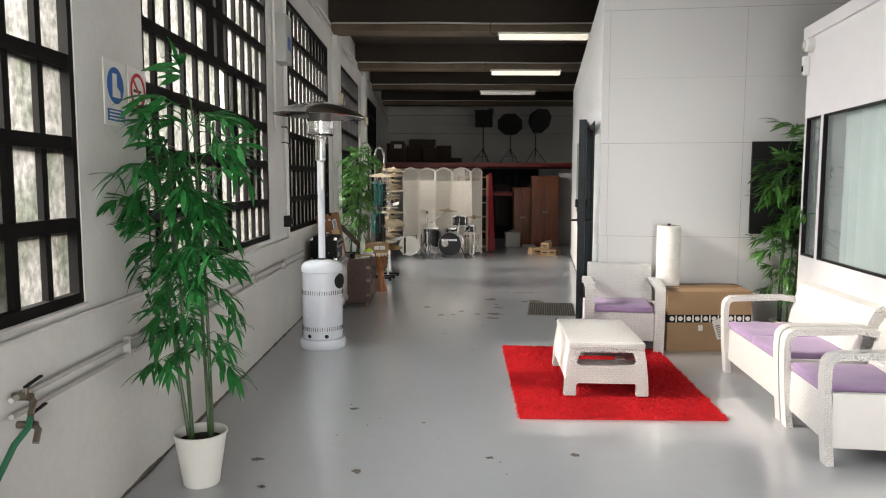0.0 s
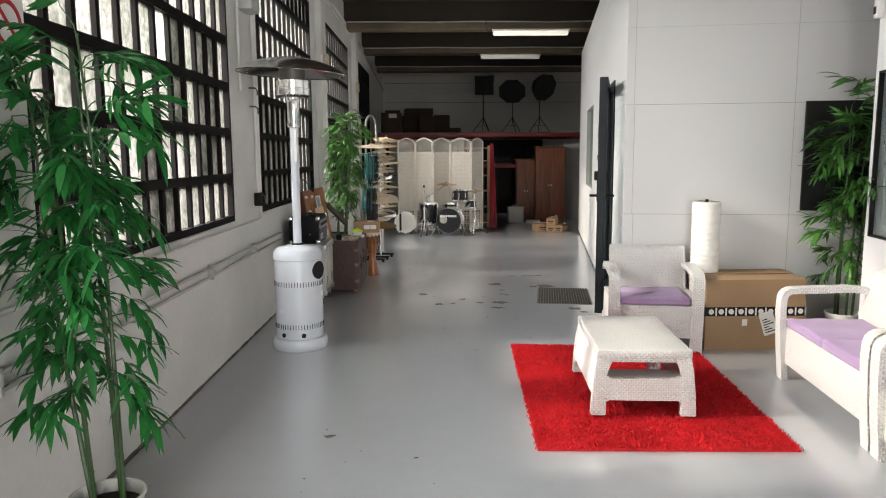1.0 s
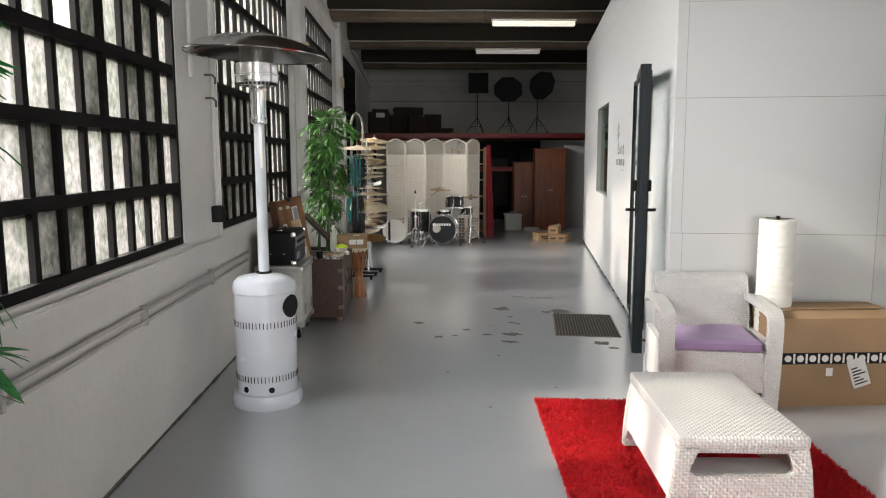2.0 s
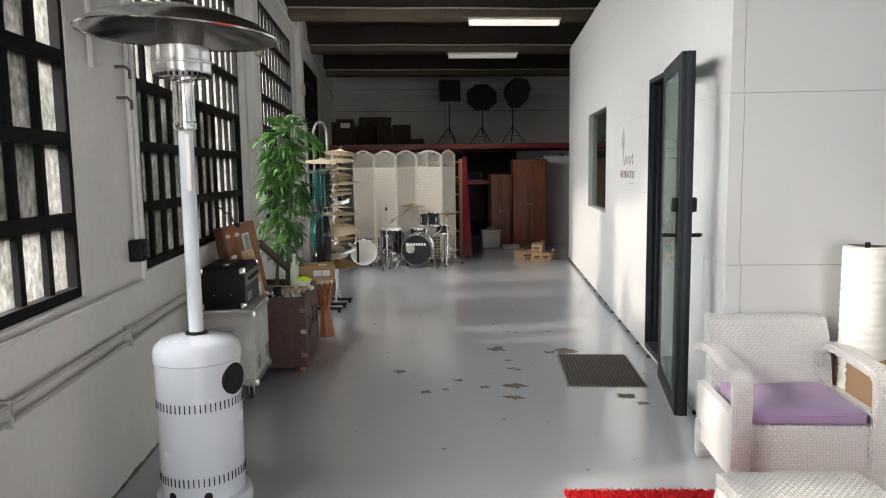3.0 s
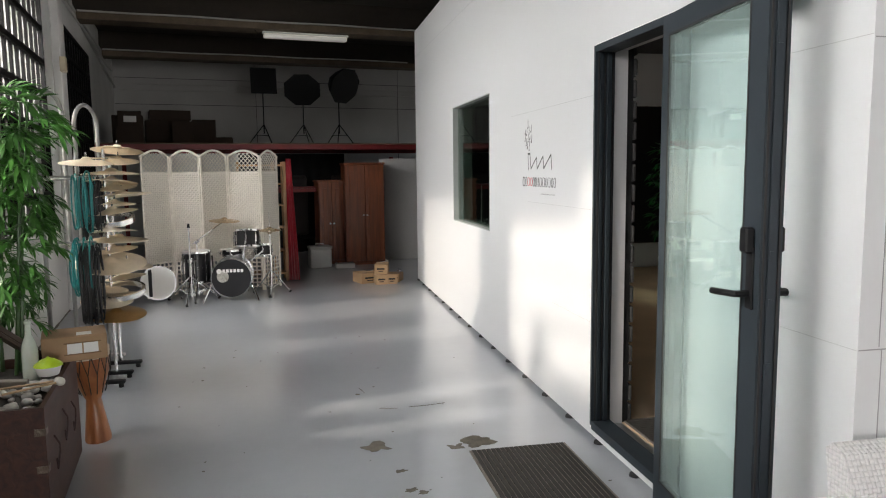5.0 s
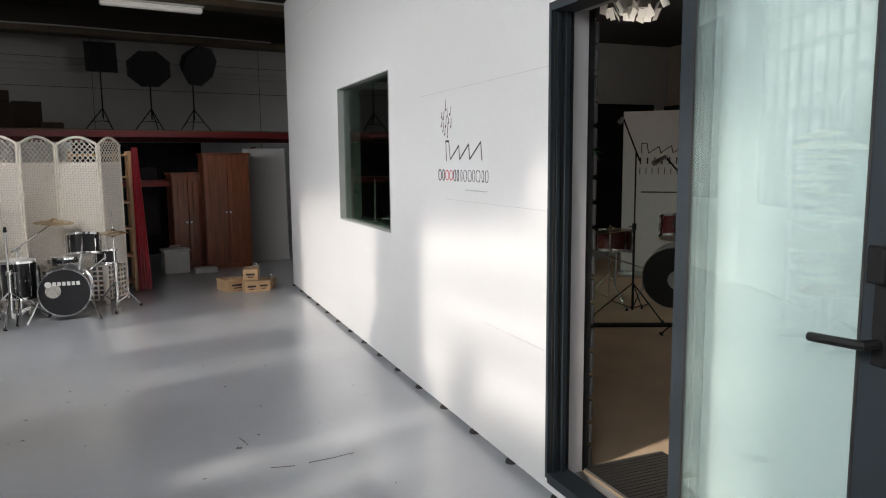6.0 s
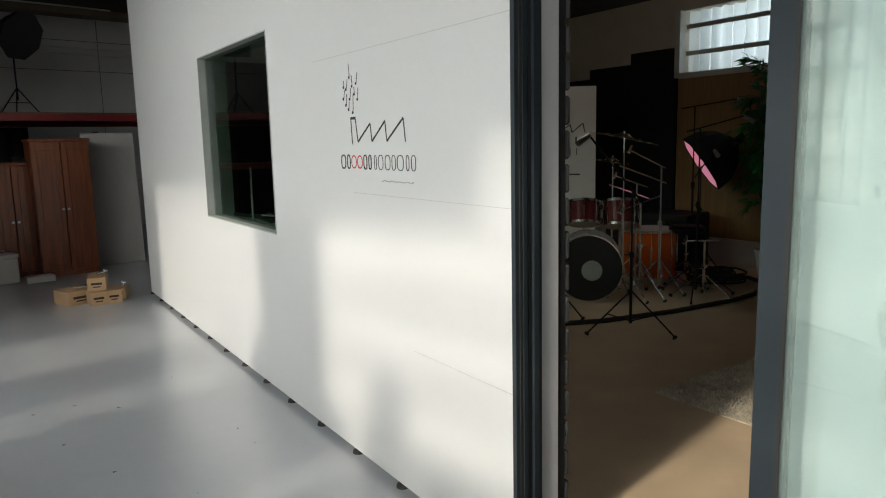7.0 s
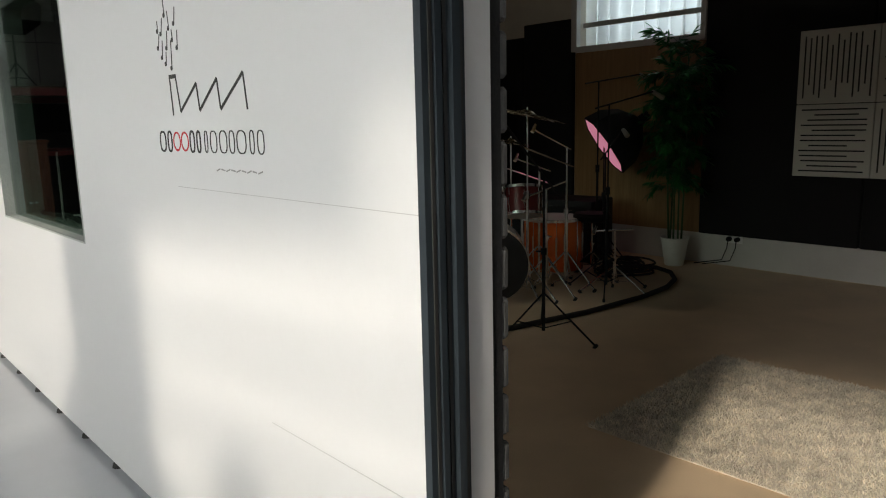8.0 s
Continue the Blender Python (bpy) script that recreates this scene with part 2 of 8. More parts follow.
def lathe(bm, profile, seg=32, m=None, close=False):
    """Turns a profile of (radius, height) round the z axis."""
    rings = []
    for r, z in profile:
        if r < 1e-6:
            rings.append([bm.verts.new((0, 0, z))])
        else:
            rings.append([bm.verts.new((r * math.cos(2 * math.pi * i / seg), r * math.sin(2 * math.pi * i / seg), z)) for i in range(seg)])
    pairs = list(zip(rings, rings[1:])) + ([(rings[-1], rings[0])] if close else [])
    for a, b in pairs:
        for i in range(seg):
            j = (i + 1) % seg
            if len(a) == 1 and len(b) == 1:
                continue
            if len(a) == 1:
                bm.faces.new((a[0], b[j], b[i]))
            elif len(b) == 1:
                bm.faces.new((a[i], a[j], b[0]))
            else:
                bm.faces.new((a[i], a[j], b[j], b[i]))
    if m is not None:
        for ring in rings:
            for v in ring:
                v.co = m @ v.co


def poly(bm, pts, y0, y1, m=None):
    """A flat outline in x and z, given thickness from y0 to y1."""
    a = [bm.verts.new((x, y0, z)) for x, z in pts]
    b = [bm.verts.new((x, y1, z)) for x, z in pts]
    if m is not None:
        for v in a + b:
            v.co = m @ v.co
    k = len(pts)
    bm.faces.new(a)
    bm.faces.new(b[::-1])
    for i in range(k):
        bm.faces.new((a[(i + 1) % k], a[i], b[i], b[(i + 1) % k]))


def mesh_of(name, bm, material, smooth=None):
    bmesh.ops.recalc_face_normals(bm, faces=bm.faces[:])
    me = bpy.data.meshes.new(name)
    bm.to_mesh(me)
    bm.free()
    me.materials.append(material)
    if smooth is not None:
        me.shade_smooth()
        me.set_sharp_from_angle(angle=radians(smooth))
    return me


def part(name, bm, material, parent, label="", smooth=35, m=None):
    """Links bm as one mesh object under a thing or a part."""
    ob = new(name, bm if isinstance(bm, bpy.types.Mesh) else mesh_of(name, bm, material, smooth))
    if parent is not None:
        ob.parent = parent
    if m is not None:
        ob.matrix_local = m
    return tagged(ob, label)


def thing(name, label, category, m=None, group="", kind=""):
    """The Empty at a thing's base, which carries its parts."""
    ob = new(name)
    ob.empty_display_size = 0.1
    if m is not None:
        ob.matrix_world = m
    return tagged(ob, label, category, group, kind)


def solid(name, bm, material, label, category, m=None, group="", kind="", smooth=35):
    """A thing of one mesh."""
    ob = new(name, mesh_of(name, bm, material, smooth))
    if m is not None:
        ob.matrix_world = m
    return tagged(ob, label, category, group, kind)


def arc(c, r, a0, a1, n):
    return [(c[0] + r * math.cos(radians(a0 + (a1 - a0) * i / n)), c[1] + r * math.sin(radians(a0 + (a1 - a0) * i / n))) for i in range(n + 1)]


WHITE_WALL = surface("white_wall_paint", (0.71, 0.7, 0.685), 0.75, vary=0.1, scale=1.6, fine=24, bump=0.011)
BOX_WHITE = surface("white_panel", (0.6, 0.605, 0.61), 0.38, vary=0.025, scale=0.8, fine=40, bump=0.0008)
BACK_WALL = surface("grey_white_block_paint", (0.52, 0.51, 0.495), 0.8, vary=0.12, scale=1.2, fine=30, bump=0.004)
BLACK_IRON = surface("black_window_paint", (0.01, 0.0095, 0.0095), 0.75, vary=0.3, scale=9, bump=0.003, spec=0.12)
PANE = frosted_glass("hammered_glass")
CEILING = surface("dark_brown_ceiling", (0.036, 0.027, 0.02), 0.85, vary=0.35, scale=1.1, fine=12, bump=0.01)
BEAM = surface("stained_concrete_lit_edge", (0.12, 0.088, 0.058), 0.8, vary=0.4, scale=2.5, fine=20, bump=0.01)
ALU = surface("anthracite_aluminium", (0.026, 0.034, 0.041), 0.5, vary=0.1, bump=0.0005, spec=0.2)
BLACK = surface("matt_black", (0.008, 0.008, 0.009), 0.62, spec=0.25, vary=0.2, bump=0.001)
RUBBER = surface("black_rubber", (0.02, 0.02, 0.02), 0.75, vary=0.2, bump=0.001)
CHROME = surface("chrome", (0.92, 0.92, 0.92), 0.18, metal=1.0, vary=0.04, bump=0.0)
BRUSHED = surface("brushed_aluminium", (0.68, 0.68, 0.69), 0.17, metal=1.0, vary=0.05, bump=0.0)
STEEL = surface("dull_steel", (0.5, 0.5, 0.5), 0.35, metal=1.0, vary=0.15, bump=0.0005)
GALV = surface("grey_painted_pipe", (0.5, 0.49, 0.47), 0.5, vary=0.1, bump=0.001)
WHITE_PLASTIC = surface("white_plastic", (0.78, 0.78, 0.76), 0.35, vary=0.03, bump=0.0003)
CARDBOARD = surface("brown_cardboard", (0.36, 0.23, 0.13), 0.8, vary=0.12, scale=3, fine=80, bump=0.001)
PAPER = surface("white_paper", (0.78, 0.77, 0.75), 0.7, vary=0.04, bump=0.0)
INK = surface("black_ink", (0.012, 0.012, 0.012), 0.6, vary=0.1, bump=0.0)
RED_INK = surface("red_ink", (0.5, 0.02, 0.03), 0.6, vary=0.05, bump=0.0)

# ---- the hall ----
V0, V1, U1, ROOF = -5.0, 22.0, 11.5, 4.05


def floor_paint():
    """Grey floor paint: glossy, with scuffs, dust and faint roller patches."""
    m = surface("grey_floor_paint", (0.385, 0.405, 0.43), 0.31, vary=0.08, scale=0.5, fine=9, bump=0.0003, spec=0.7)
    n, l = nodes_of(m)
    p = n["Principled BSDF"]
    tc, no = n.new("ShaderNodeTexCoord"), n.new("ShaderNodeTexNoise")
    no.inputs["Scale"].default_value, no.inputs["Detail"].default_value, no.inputs["Roughness"].default_value = 0.9, 3.0, 0.5
    l.new(tc.outputs["Object"], no.inputs["Vector"])
    r = n.new("ShaderNodeMapRange")
    r.inputs[1].default_value, r.inputs[2].default_value, r.inputs[3].default_value, r.inputs[4].default_value = 0.3, 0.7, 0.285, 0.345
    l.new(no.outputs[0], r.inputs[0])
    l.new(r.outputs[0], p.inputs["Roughness"])
    p.inputs["Coat Weight"].default_value, p.inputs["Coat Roughness"].default_value = 1.0, 0.14
    return m


bm = bmesh.new()
bx(bm, -0.3, V0, -0.2, U1, V1, 0.0)
floor = solid("floor", bm, floor_paint(), "grey painted concrete floor with gloss and worn chips", "floor", HM, kind="structure")

# window wall: sill course, lintel course and piers between the openings
bm = bmesh.new()
bx(bm, -0.3, V0, 0.0, 0.0, V1, WIN_Z[0])
bx(bm, -0.3, V0, WIN_Z[1], 0.0, V1, ROOF)
edges = [V0] + [v for w in WINDOWS for v in w] + [V1]
for a, b in zip(edges[::2], edges[1::2]):
    bx(bm, -0.3, a, WIN_Z[0], 0.0, b, WIN_Z[1])
wall_west = solid("wall_west", bm, WHITE_WALL, "white painted rough wall with large iron windows", "wall", HM, kind="structure")
bm = bmesh.new()
bx(bm, -0.3, V1, 0, U1, V1 + 0.25, ROOF)
wall_north = solid("wall_north", bm, BACK_WALL, "grey-white painted panel wall in shade", "wall", HM, kind="structure")
# the gap in this unseen wall is added to let the fill lamp in
bm = bmesh.new()
for q in ((-0.3, 0, ADDED_SOUTH_GAP[0], ROOF), (ADDED_SOUTH_GAP[0], ADDED_SOUTH_GAP[2], ADDED_SOUTH_GAP[1], ROOF), (ADDED_SOUTH_GAP[1], 0, U1, ROOF)):
    bx(bm, q[0], V0 - 0.25, q[1], q[2], V0, q[3])
solid("wall_south", bm, WHITE_WALL, "white painted wall with an added opening for fill light", "wall", HM, kind="structure")
# the gap at the far end is added too, hidden behind the studio
bm = bmesh.new()
for q in ((V0 - 0.25, 0, ADDED_EAST_GAP[0], ROOF), (ADDED_EAST_GAP[0], 0, ADDED_EAST_GAP[1], ADDED_EAST_GAP[2]), (ADDED_EAST_GAP[0], ADDED_EAST_GAP[3], ADDED_EAST_GAP[1], ROOF), (ADDED_EAST_GAP[1], 0, V1 + 0.25, ROOF)):
    bx(bm, U1, q[0], q[1], U1 + 0.25, q[2], q[3])
solid("wall_east", bm, WHITE_WALL, "white painted plain wall", "wall", HM, kind="structure")
bm = bmesh.new()
bx(bm, -0.3, V0 - 0.25, ROOF, U1 + 0.25, V1 + 0.25, ROOF + 0.15)
solid("ceiling", bm, CEILING, "dark brown stained ceiling", "ceiling", HM, kind="structure")

BEAM_Z = 3.6  # underside
BEAMS = (0.6, 3.75, 6.9, 10.05, 13.3, 16.2, 19.4)
for v in BEAMS:
    t = thing("roof_beam", "dark stained concrete roof beam with its lower edge coloured as if lit", "beam", hall(0, v, 0), "roof beams", "structure")
    part("web", rbox(0.0, 0.08, BEAM_Z + 0.09, U1, 0.3, ROOF + 0.01, 0.012, 1), CEILING, t)
    # lower flange: paler than the web, its colour carries the light on it
    bm = bmesh.new()
    bx(bm, 0.05, 0.0, BEAM_Z, U1, 0.38, BEAM_Z + 0.09)
    bmesh.ops.subdivide_edges(bm, edges=[e for e in bm.edges if e.calc_length() > 5], cuts=90)
    for q in bm.verts:
        if 0.06 < q.co.x < U1 - 0.01:
            q.co += Vector((0, 0.006 * noise.noise(q.co * 3.0 + Vector((0, v, 0))), 0.004 * noise.noise(q.co * 1.7 + Vector((v, 0, 0)))))
    part("lower_flange", bm, BEAM, t, "pale brown lower edge with light put into its colour", None)
    bm = bmesh.new()
    hose(bm, [(0.06 + 0.7 * k, 0.03, BEAM_Z + 0.112 + 0.006 * math.sin(k * 2.1 + v)) for k in range(9)], 0.013, 7)
    part("conduit", bm, GALV, t, "thin grey conduit pipe")
for v in (10.5, 14.45):
    t = thing("wall_pier", "white painted pier on the window wall", "pier", hall(0, v, 0), "wall piers", "structure")
    part("shaft", rbox(0.0, -0.16, 0.0, 0.09, 0.2, ROOF, 0.012, 1), WHITE_WALL, t)

# uneven dirt line where the window wall meets the floor
rnd = random.Random(77)
bm = bmesh.new()
prev = None
for i in range(420):
    v = -1.0 + 0.045 * i
    wd = 0.006 + 0.02 * max(0.0, noise.noise((v * 3.1, 0.3, 0))) + rnd.uniform(0, 0.008)
    cur = (bm.verts.new((0.0005, v, 0.004 + wd * 0.8)), bm.verts.new((0.002, v, 0.0012)), bm.verts.new((wd, v, 0.001)))
    if prev:
        bm.faces.new((prev[0], prev[1], cur[1], cur[0]))
        bm.faces.new((prev[1], prev[2], cur[2], cur[1]))
    prev = cur
part("dirt_line", bm, surface("floor_dirt", (0.16, 0.145, 0.13), 0.95, vary=0.4, scale=20), wall_west, "", None)

# back wall joints
bm = bmesh.new()
for z in (0.9, 2.05, 3.0, 3.55):
    bx(bm, 0.02, V1 - 0.006, z, 9.0, V1 + 0.01, z + 0.008)
for u in (2.9, 6.2):
    bx(bm, u, V1 - 0.005, 0, u + 0.008, V1 + 0.01, ROOF - 0.05)
part("panel_joint", bm, BLACK, wall_north, "", None)
bm = bmesh.new()
for z in (3.42, 3.3):
    rod(bm, (0.1, V1 - 0.03, z), (9.0, V1 - 0.03, z), 0.015, seg=6)
rod(bm, (0.03, 14.9, 3.72), (0.03, V1, 3.35), 0.02, seg=6)
part("conduit", bm, GALV, wall_north, "grey conduit pipes", 35)


# ---- windows ----
COLS, ROWS_N, BAR = 12, 7, 0.04
CLEAR_COLUMNS = {3: (8, 9, 10), 4: (0, 1, 2, 6, 7, 8, 9)}


def iron_window(index, v0, v1):
    w = thing("window_%d" % index, "black iron grid window with small hammered glass panes", "window", hall(0, 0, 0), "hall windows", "structure")
    z0, z1 = WIN_Z
    pv, pz = (v1 - v0) / COLS, (z1 - z0) / ROWS_N
    bm = bmesh.new()
    for a, b, c, d in ((v0, v0 + 0.035, z0, z1), (v1 - 0.035, v1, z0, z1)):
        bx(bm, -0.09, a, c, -0.006, b, d)
    bx(bm, -0.09, v0 + 0.035, z0, -0.006, v1 - 0.035, z0 + 0.045)
    bx(bm, -0.09, v0 + 0.035, z1 - 0.045, -0.006, v1 - 0.035, z1)
    part("window_frame", bm, BLACK_IRON, w, "", None)
    mullion = bmesh.new()
    bx(mullion, -0.07, -BAR / 2, z0 + 0.045, -0.022, BAR / 2, z1 - 0.045)
    mullion = mesh_of("mullion", mullion, BLACK_IRON)
    for i in range(1, COLS):
        part("mullion", mullion, None, w, m=pose(0, v0 + pv * i, 0))
    for j in range(1, ROWS_N):
        bm = bmesh.new()
        bx(bm, -0.08, v0 + 0.035, z0 + pz * j - 0.028, -0.012, v1 - 0.035, z0 + pz * j + 0.028)
        part("glazing_bar", bm, BLACK_IRON, w, "", None)
    bm = bmesh.new()
    bx(bm, -0.052, -pv / 2 + 0.005, -pz / 2 + 0.005, -0.047, pv / 2 - 0.005, pz / 2 - 0.005)
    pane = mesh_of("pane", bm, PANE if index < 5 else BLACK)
    dark_pane = mesh_of("pane", rbox(-0.058, -pv / 2 + 0.005, -pz / 2 + 0.005, -0.042, pv / 2 - 0.005, pz / 2 - 0.005, 0.002, 1), BLACK_IRON)
    for i in range(COLS):
        for j in range(ROWS_N):
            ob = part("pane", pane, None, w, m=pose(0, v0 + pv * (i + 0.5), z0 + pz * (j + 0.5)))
            # old clear panes let the sun straight through, the hammered ones hold most of it back
            if index in (3, 4):
                clear = (j >= 3 or i in CLEAR_COLUMNS[index]) and not (index == 3 and j == 6 and i > 5)
            else:
                clear = noise.noise((index * 7.3 + i * 0.55, j * 0.3, 1.7)) >= -0.2
            ob.visible_shadow = index == 5 or not clear
            if index == 2 and (i, j) in ((5, 4), (6, 4), (5, 5), (6, 5)):
                ob.data = dark_pane
    bm = rbox(-0.02, v0 - 0.02, z0 - 0.02, 0.008, v1 + 0.02, z0 - 0.002, 0.004, 1)
    part("window_sill", bm, WHITE_WALL, w)
    return w


for i, (a, b) in enumerate(WINDOWS):
    iron_window(i + 1, a, b)

# outside: a sunlit yard with a pale wall and a hedge
bm = bmesh.new()
bx(bm, -60, -40, -0.3, -0.3, 60, -0.15)
solid("ground", bm, surface("yard_gravel", (0.36, 0.33, 0.29), 0.9, vary=0.25, scale=2, bump=0.02), "pale gravel yard outside the windows", "ground", HM, kind="structure")
bm = bmesh.new()
bx(bm, -9.3, -20, -0.15, -9.0, 40, 1.9)
solid("yard_wall", bm, surface("rose_plaster", (0.62, 0.47, 0.42), 0.9, vary=0.15, scale=1.5, bump=0.01), "pale rose plaster wall across the yard", "wall", HM, kind="structure")
rnd = random.Random(4)
bm = bmesh.new()
for i in range(2600):
    c = Vector((-8.0 + rnd.uniform(-0.6, 0.6), rnd.uniform(-8, 30), rnd.uniform(-0.1, 1.5) + 1.8 * (noise.noise((i * 0.37, 0, 0)) > 0.1)))
    a, b = Vector((rnd.uniform(-1, 1), rnd.uniform(-1, 1), rnd.uniform(-1, 1))).normalized() * 0.22, Vector((rnd.uniform(-1, 1), rnd.uniform(-1, 1), rnd.uniform(-1, 1))).normalized() * 0.12
    bm.faces.new([bm.verts.new(c + q) for q in (-a, b, a, -b)])
solid("hedge", bm, surface("hedge_leaves", (0.08, 0.14, 0.05), 0.6, vary=0.4, bump=0.0), "green leafy hedge in the yard", "hedge", HM, kind="stuff", smooth=None)

# ---- the studio box ----
BX, BY0, BY1, BTOP, BT = 1.06, 7.13, 15.085, 3.375, 0.17
EX, SF, SC = 6.6, 0.1, 3.15  # its inner east wall, its floor and its ceiling
DOOR = (8.08, 9.03, 0.1, 2.186)
BWIN = (11.22, 12.67, 1.015, 2.175)
wall_studio = thing("wall_studio_side", "smooth white panel wall of the built-in studio", "wall", kind="structure")
for y0, y1, z0, z1 in ((BY0, DOOR[0], 0.04, BTOP), (DOOR[0], DOOR[1], 0.04, DOOR[2]), (DOOR[0], DOOR[1], DOOR[3], BTOP), (DOOR[1], BWIN[0], 0.04, BTOP),
                       (BWIN[0], BWIN[1], 0.04, BWIN[2]), (BWIN[0], BWIN[1], BWIN[3], BTOP), (BWIN[1], BY1, 0.04, BTOP)):
    side = bmesh.new()
    bx(side, BX, y0, z0, BX + BT, y1, z1)
    part("wall_panel", side, BOX_WHITE, wall_studio, "", None)
bm = bmesh.new()
bx(bm, BX + BT, BY0, 0.04, EX + 0.2, BY0 + BT, BTOP)
wall_front = solid("wall_studio_front", bm, BOX_WHITE, "smooth white panel end wall of the built-in studio", "wall", kind="structure")
bm = bmesh.new()
bx(bm, BX + BT, BY1 - BT, 0.04, EX + 0.2, BY1, BTOP)
solid("wall_studio_back", bm, BOX_WHITE, "white panel wall of the studio", "wall", kind="structure")
STUDIO_CREAM = surface("cream_wall_paint", (0.62, 0.56, 0.47), 0.8, vary=0.06, bump=0.002)
# east wall with one window opening
SWIN = (11.35, 12.75, 2.25, 2.95)
bm = bmesh.new()
for y0, y1, z0, z1 in ((BY0 + BT, SWIN[0], SF, SC), (SWIN[0], SWIN[1], SF, SWIN[2]), (SWIN[0], SWIN[1], SWIN[3], SC), (SWIN[1], BY1 - BT, SF, SC)):
    bx(bm, EX, y0, z0, EX + 0.2, y1, z1)
solid("wall_studio_east", bm, STUDIO_CREAM, "cream wall inside the studio", "wall", kind="structure")
bm = bmesh.new()
bx(bm, BX + BT, BY0 + BT, SC, EX, BY1 - BT, SC + 0.1)
solid("ceiling_studio", bm, surface("dark_studio_ceiling", (0.05, 0.05, 0.05), 0.8), "dark ceiling inside the studio", "ceiling", kind="structure")
bm = bmesh.new()
bx(bm, BX, BY0, BTOP, EX + 0.2, BY1, BTOP + 0.02)
solid("roof_studio", bm, BOX_WHITE, "white roof of the built-in studio", "roof", kind="structure")
CARPET = surface("tan_carpet", (0.68, 0.5, 0.32), 0.95, vary=0.12, scale=3, fine=160, bump=0.004, sheen=0.1)
bm = bmesh.new()
bx(bm, BX + BT, BY0 + BT, 0.02, EX, BY1 - BT, SF)
solid("floor_studio", bm, CARPET, "tan carpet floor inside the studio", "floor", kind="structure")

# joints between the wall panels
JOINT = surface("joint_shadow_grey", (0.3, 0.3, 0.3), 0.8, bump=0.0)
jw = 0.0035
bm = bmesh.new()
for z, y0, y1 in ((1.9, BY0, DOOR[0]), (1.0, BY0, DOOR[0]), (1.93, DOOR[1], 10.6), (1.31, DOOR[1], 10.2), (3.05, BY0, BY1), (0.68, DOOR[1], 9.7)):
    bx(bm, BX - 0.001, y0 + 0.003, z, BX + 0.002, y1 - 0.01, z + 0.0016)
part("panel_joint", bm, surface("faint_joint_grey", (0.42, 0.42, 0.42), 0.7, bump=0.0), wall_studio, "", None)
bm = bmesh.new()
for z in (1.0, 1.89, 2.5, 3.13):
    bx(bm, BX + 0.003, BY0 - 0.0015, z, 6.7, BY0 + 0.002, z + (jw if z != 2.5 else 0.0012))
for x, z0, z1 in ((1.125, 1.9, 3.12), (1.14, 0.06, 1.0), (1.13, 1.01, 1.88), (2.36, 0.06, 3.12), (3.6, 0.06, 3.38)):
    bx(bm, x, BY0 - 0.0016, z0, x + jw * 0.7, BY0 + 0.002, z1)
part("panel_joint", bm, JOINT, wall_front, "", None)
foot = bmesh.new()
rod(foot, (0, 0, 0), (0, 0, 0.015), 0.032, 0.028, 10)
rod(foot, (0, 0, 0.015), (0, 0, 0.045), 0.016, None, 8)
foot = mesh_of("levelling_foot", foot, RUBBER, 35)
for i in range(19):
    part("levelling_foot", foot, None, wall_studio, m=pose(BX + 0.03, BY0 + 0.1 + 0.44 * i, 0))
bm = bmesh.new()
bx(bm, BX + 0.1, BY0 + 0.1, 0.0, BX + 0.14, BY1 - 0.1, 0.045)
part("plinth", bm, BLACK, wall_studio, "", None)

# studio window towards the hall
w = thing("window_7", "dark fixed studio window in a grey rebate", "window", kind="structure")
y0, y1, z0, z1 = BWIN
bm = bmesh.new()
for a, b, c, d in ((y0, y0 + 0.008, z0, z1), (y1 - 0.008, y1, z0, z1), (y0 + 0.008, y1 - 0.008, z0, z0 + 0.008), (y0 + 0.008, y1 - 0.008, z1 - 0.008, z1)):
    bx(bm, BX - 0.003, a, c, BX + 0.2, b, d)
part("window_frame", bm, surface("grey_rebate", (0.36, 0.39, 0.37), 0.5), w, "", None)
DARK_GLASS = clear_glass("dark_glass", (0.6, 0.68, 0.64), 0.05)
bm = bmesh.new()
bx(bm, BX + 0.05, y0 + 0.008, z0 + 0.008, BX + 0.058, y1 - 0.008, z1 - 0.008)
part("pane", bm, DARK_GLASS, w, "", None)

# things lying on the inner ledge of that window
t = thing("window_ledge_items", "black cable and pale rods lying on the window ledge", "clutter", pose(BX + 0.15, 11.75, BWIN[2] + 0.008))
bm = bmesh.new()
hose(bm, [(0.0, 0.75, 0.014), (0.01, 0.5, 0.016), (0.02, 0.3, 0.03), (0.01, 0.12, 0.018), (0.0, -0.1, 0.03), (0.02, -0.3, 0.02), (0.01, -0.48, 0.014)], 0.013, 6)
part("cable", bm, RUBBER, t)
for y, r in ((0.05, 0.05), (-0.22, 0.045)):
    bm = bmesh.new()
    hose(bm, [(0.02, y + r * math.cos(q), 0.035 + r * 0.6 * math.sin(q)) for q in [math.tau * k / 14 for k in range(15)]], 0.011, 6)
    part("coil", bm, RUBBER, t)
for a, b in (((0.01, 0.6, 0.006), (0.02, 0.38, 0.01)), ((0.005, 0.16, 0.045), (0.012, -0.3, 0.07)), ((0.0, 0.34, 0.01), (0.0, 0.33, 0.36))):
    bm = bmesh.new()
    rod(bm, a, b, 0.006, seg=8)
    part("rod", bm, GALV, t)

# ---- studio door ----
dy0, dy1, dz0, dz1 = DOOR
DOOR_GLASS = clear_glass("tinted_door_glass", (0.86, 0.955, 0.94), 0.15)
# a thin milky film lies on this glass
gn, gk = nodes_of(DOOR_GLASS)
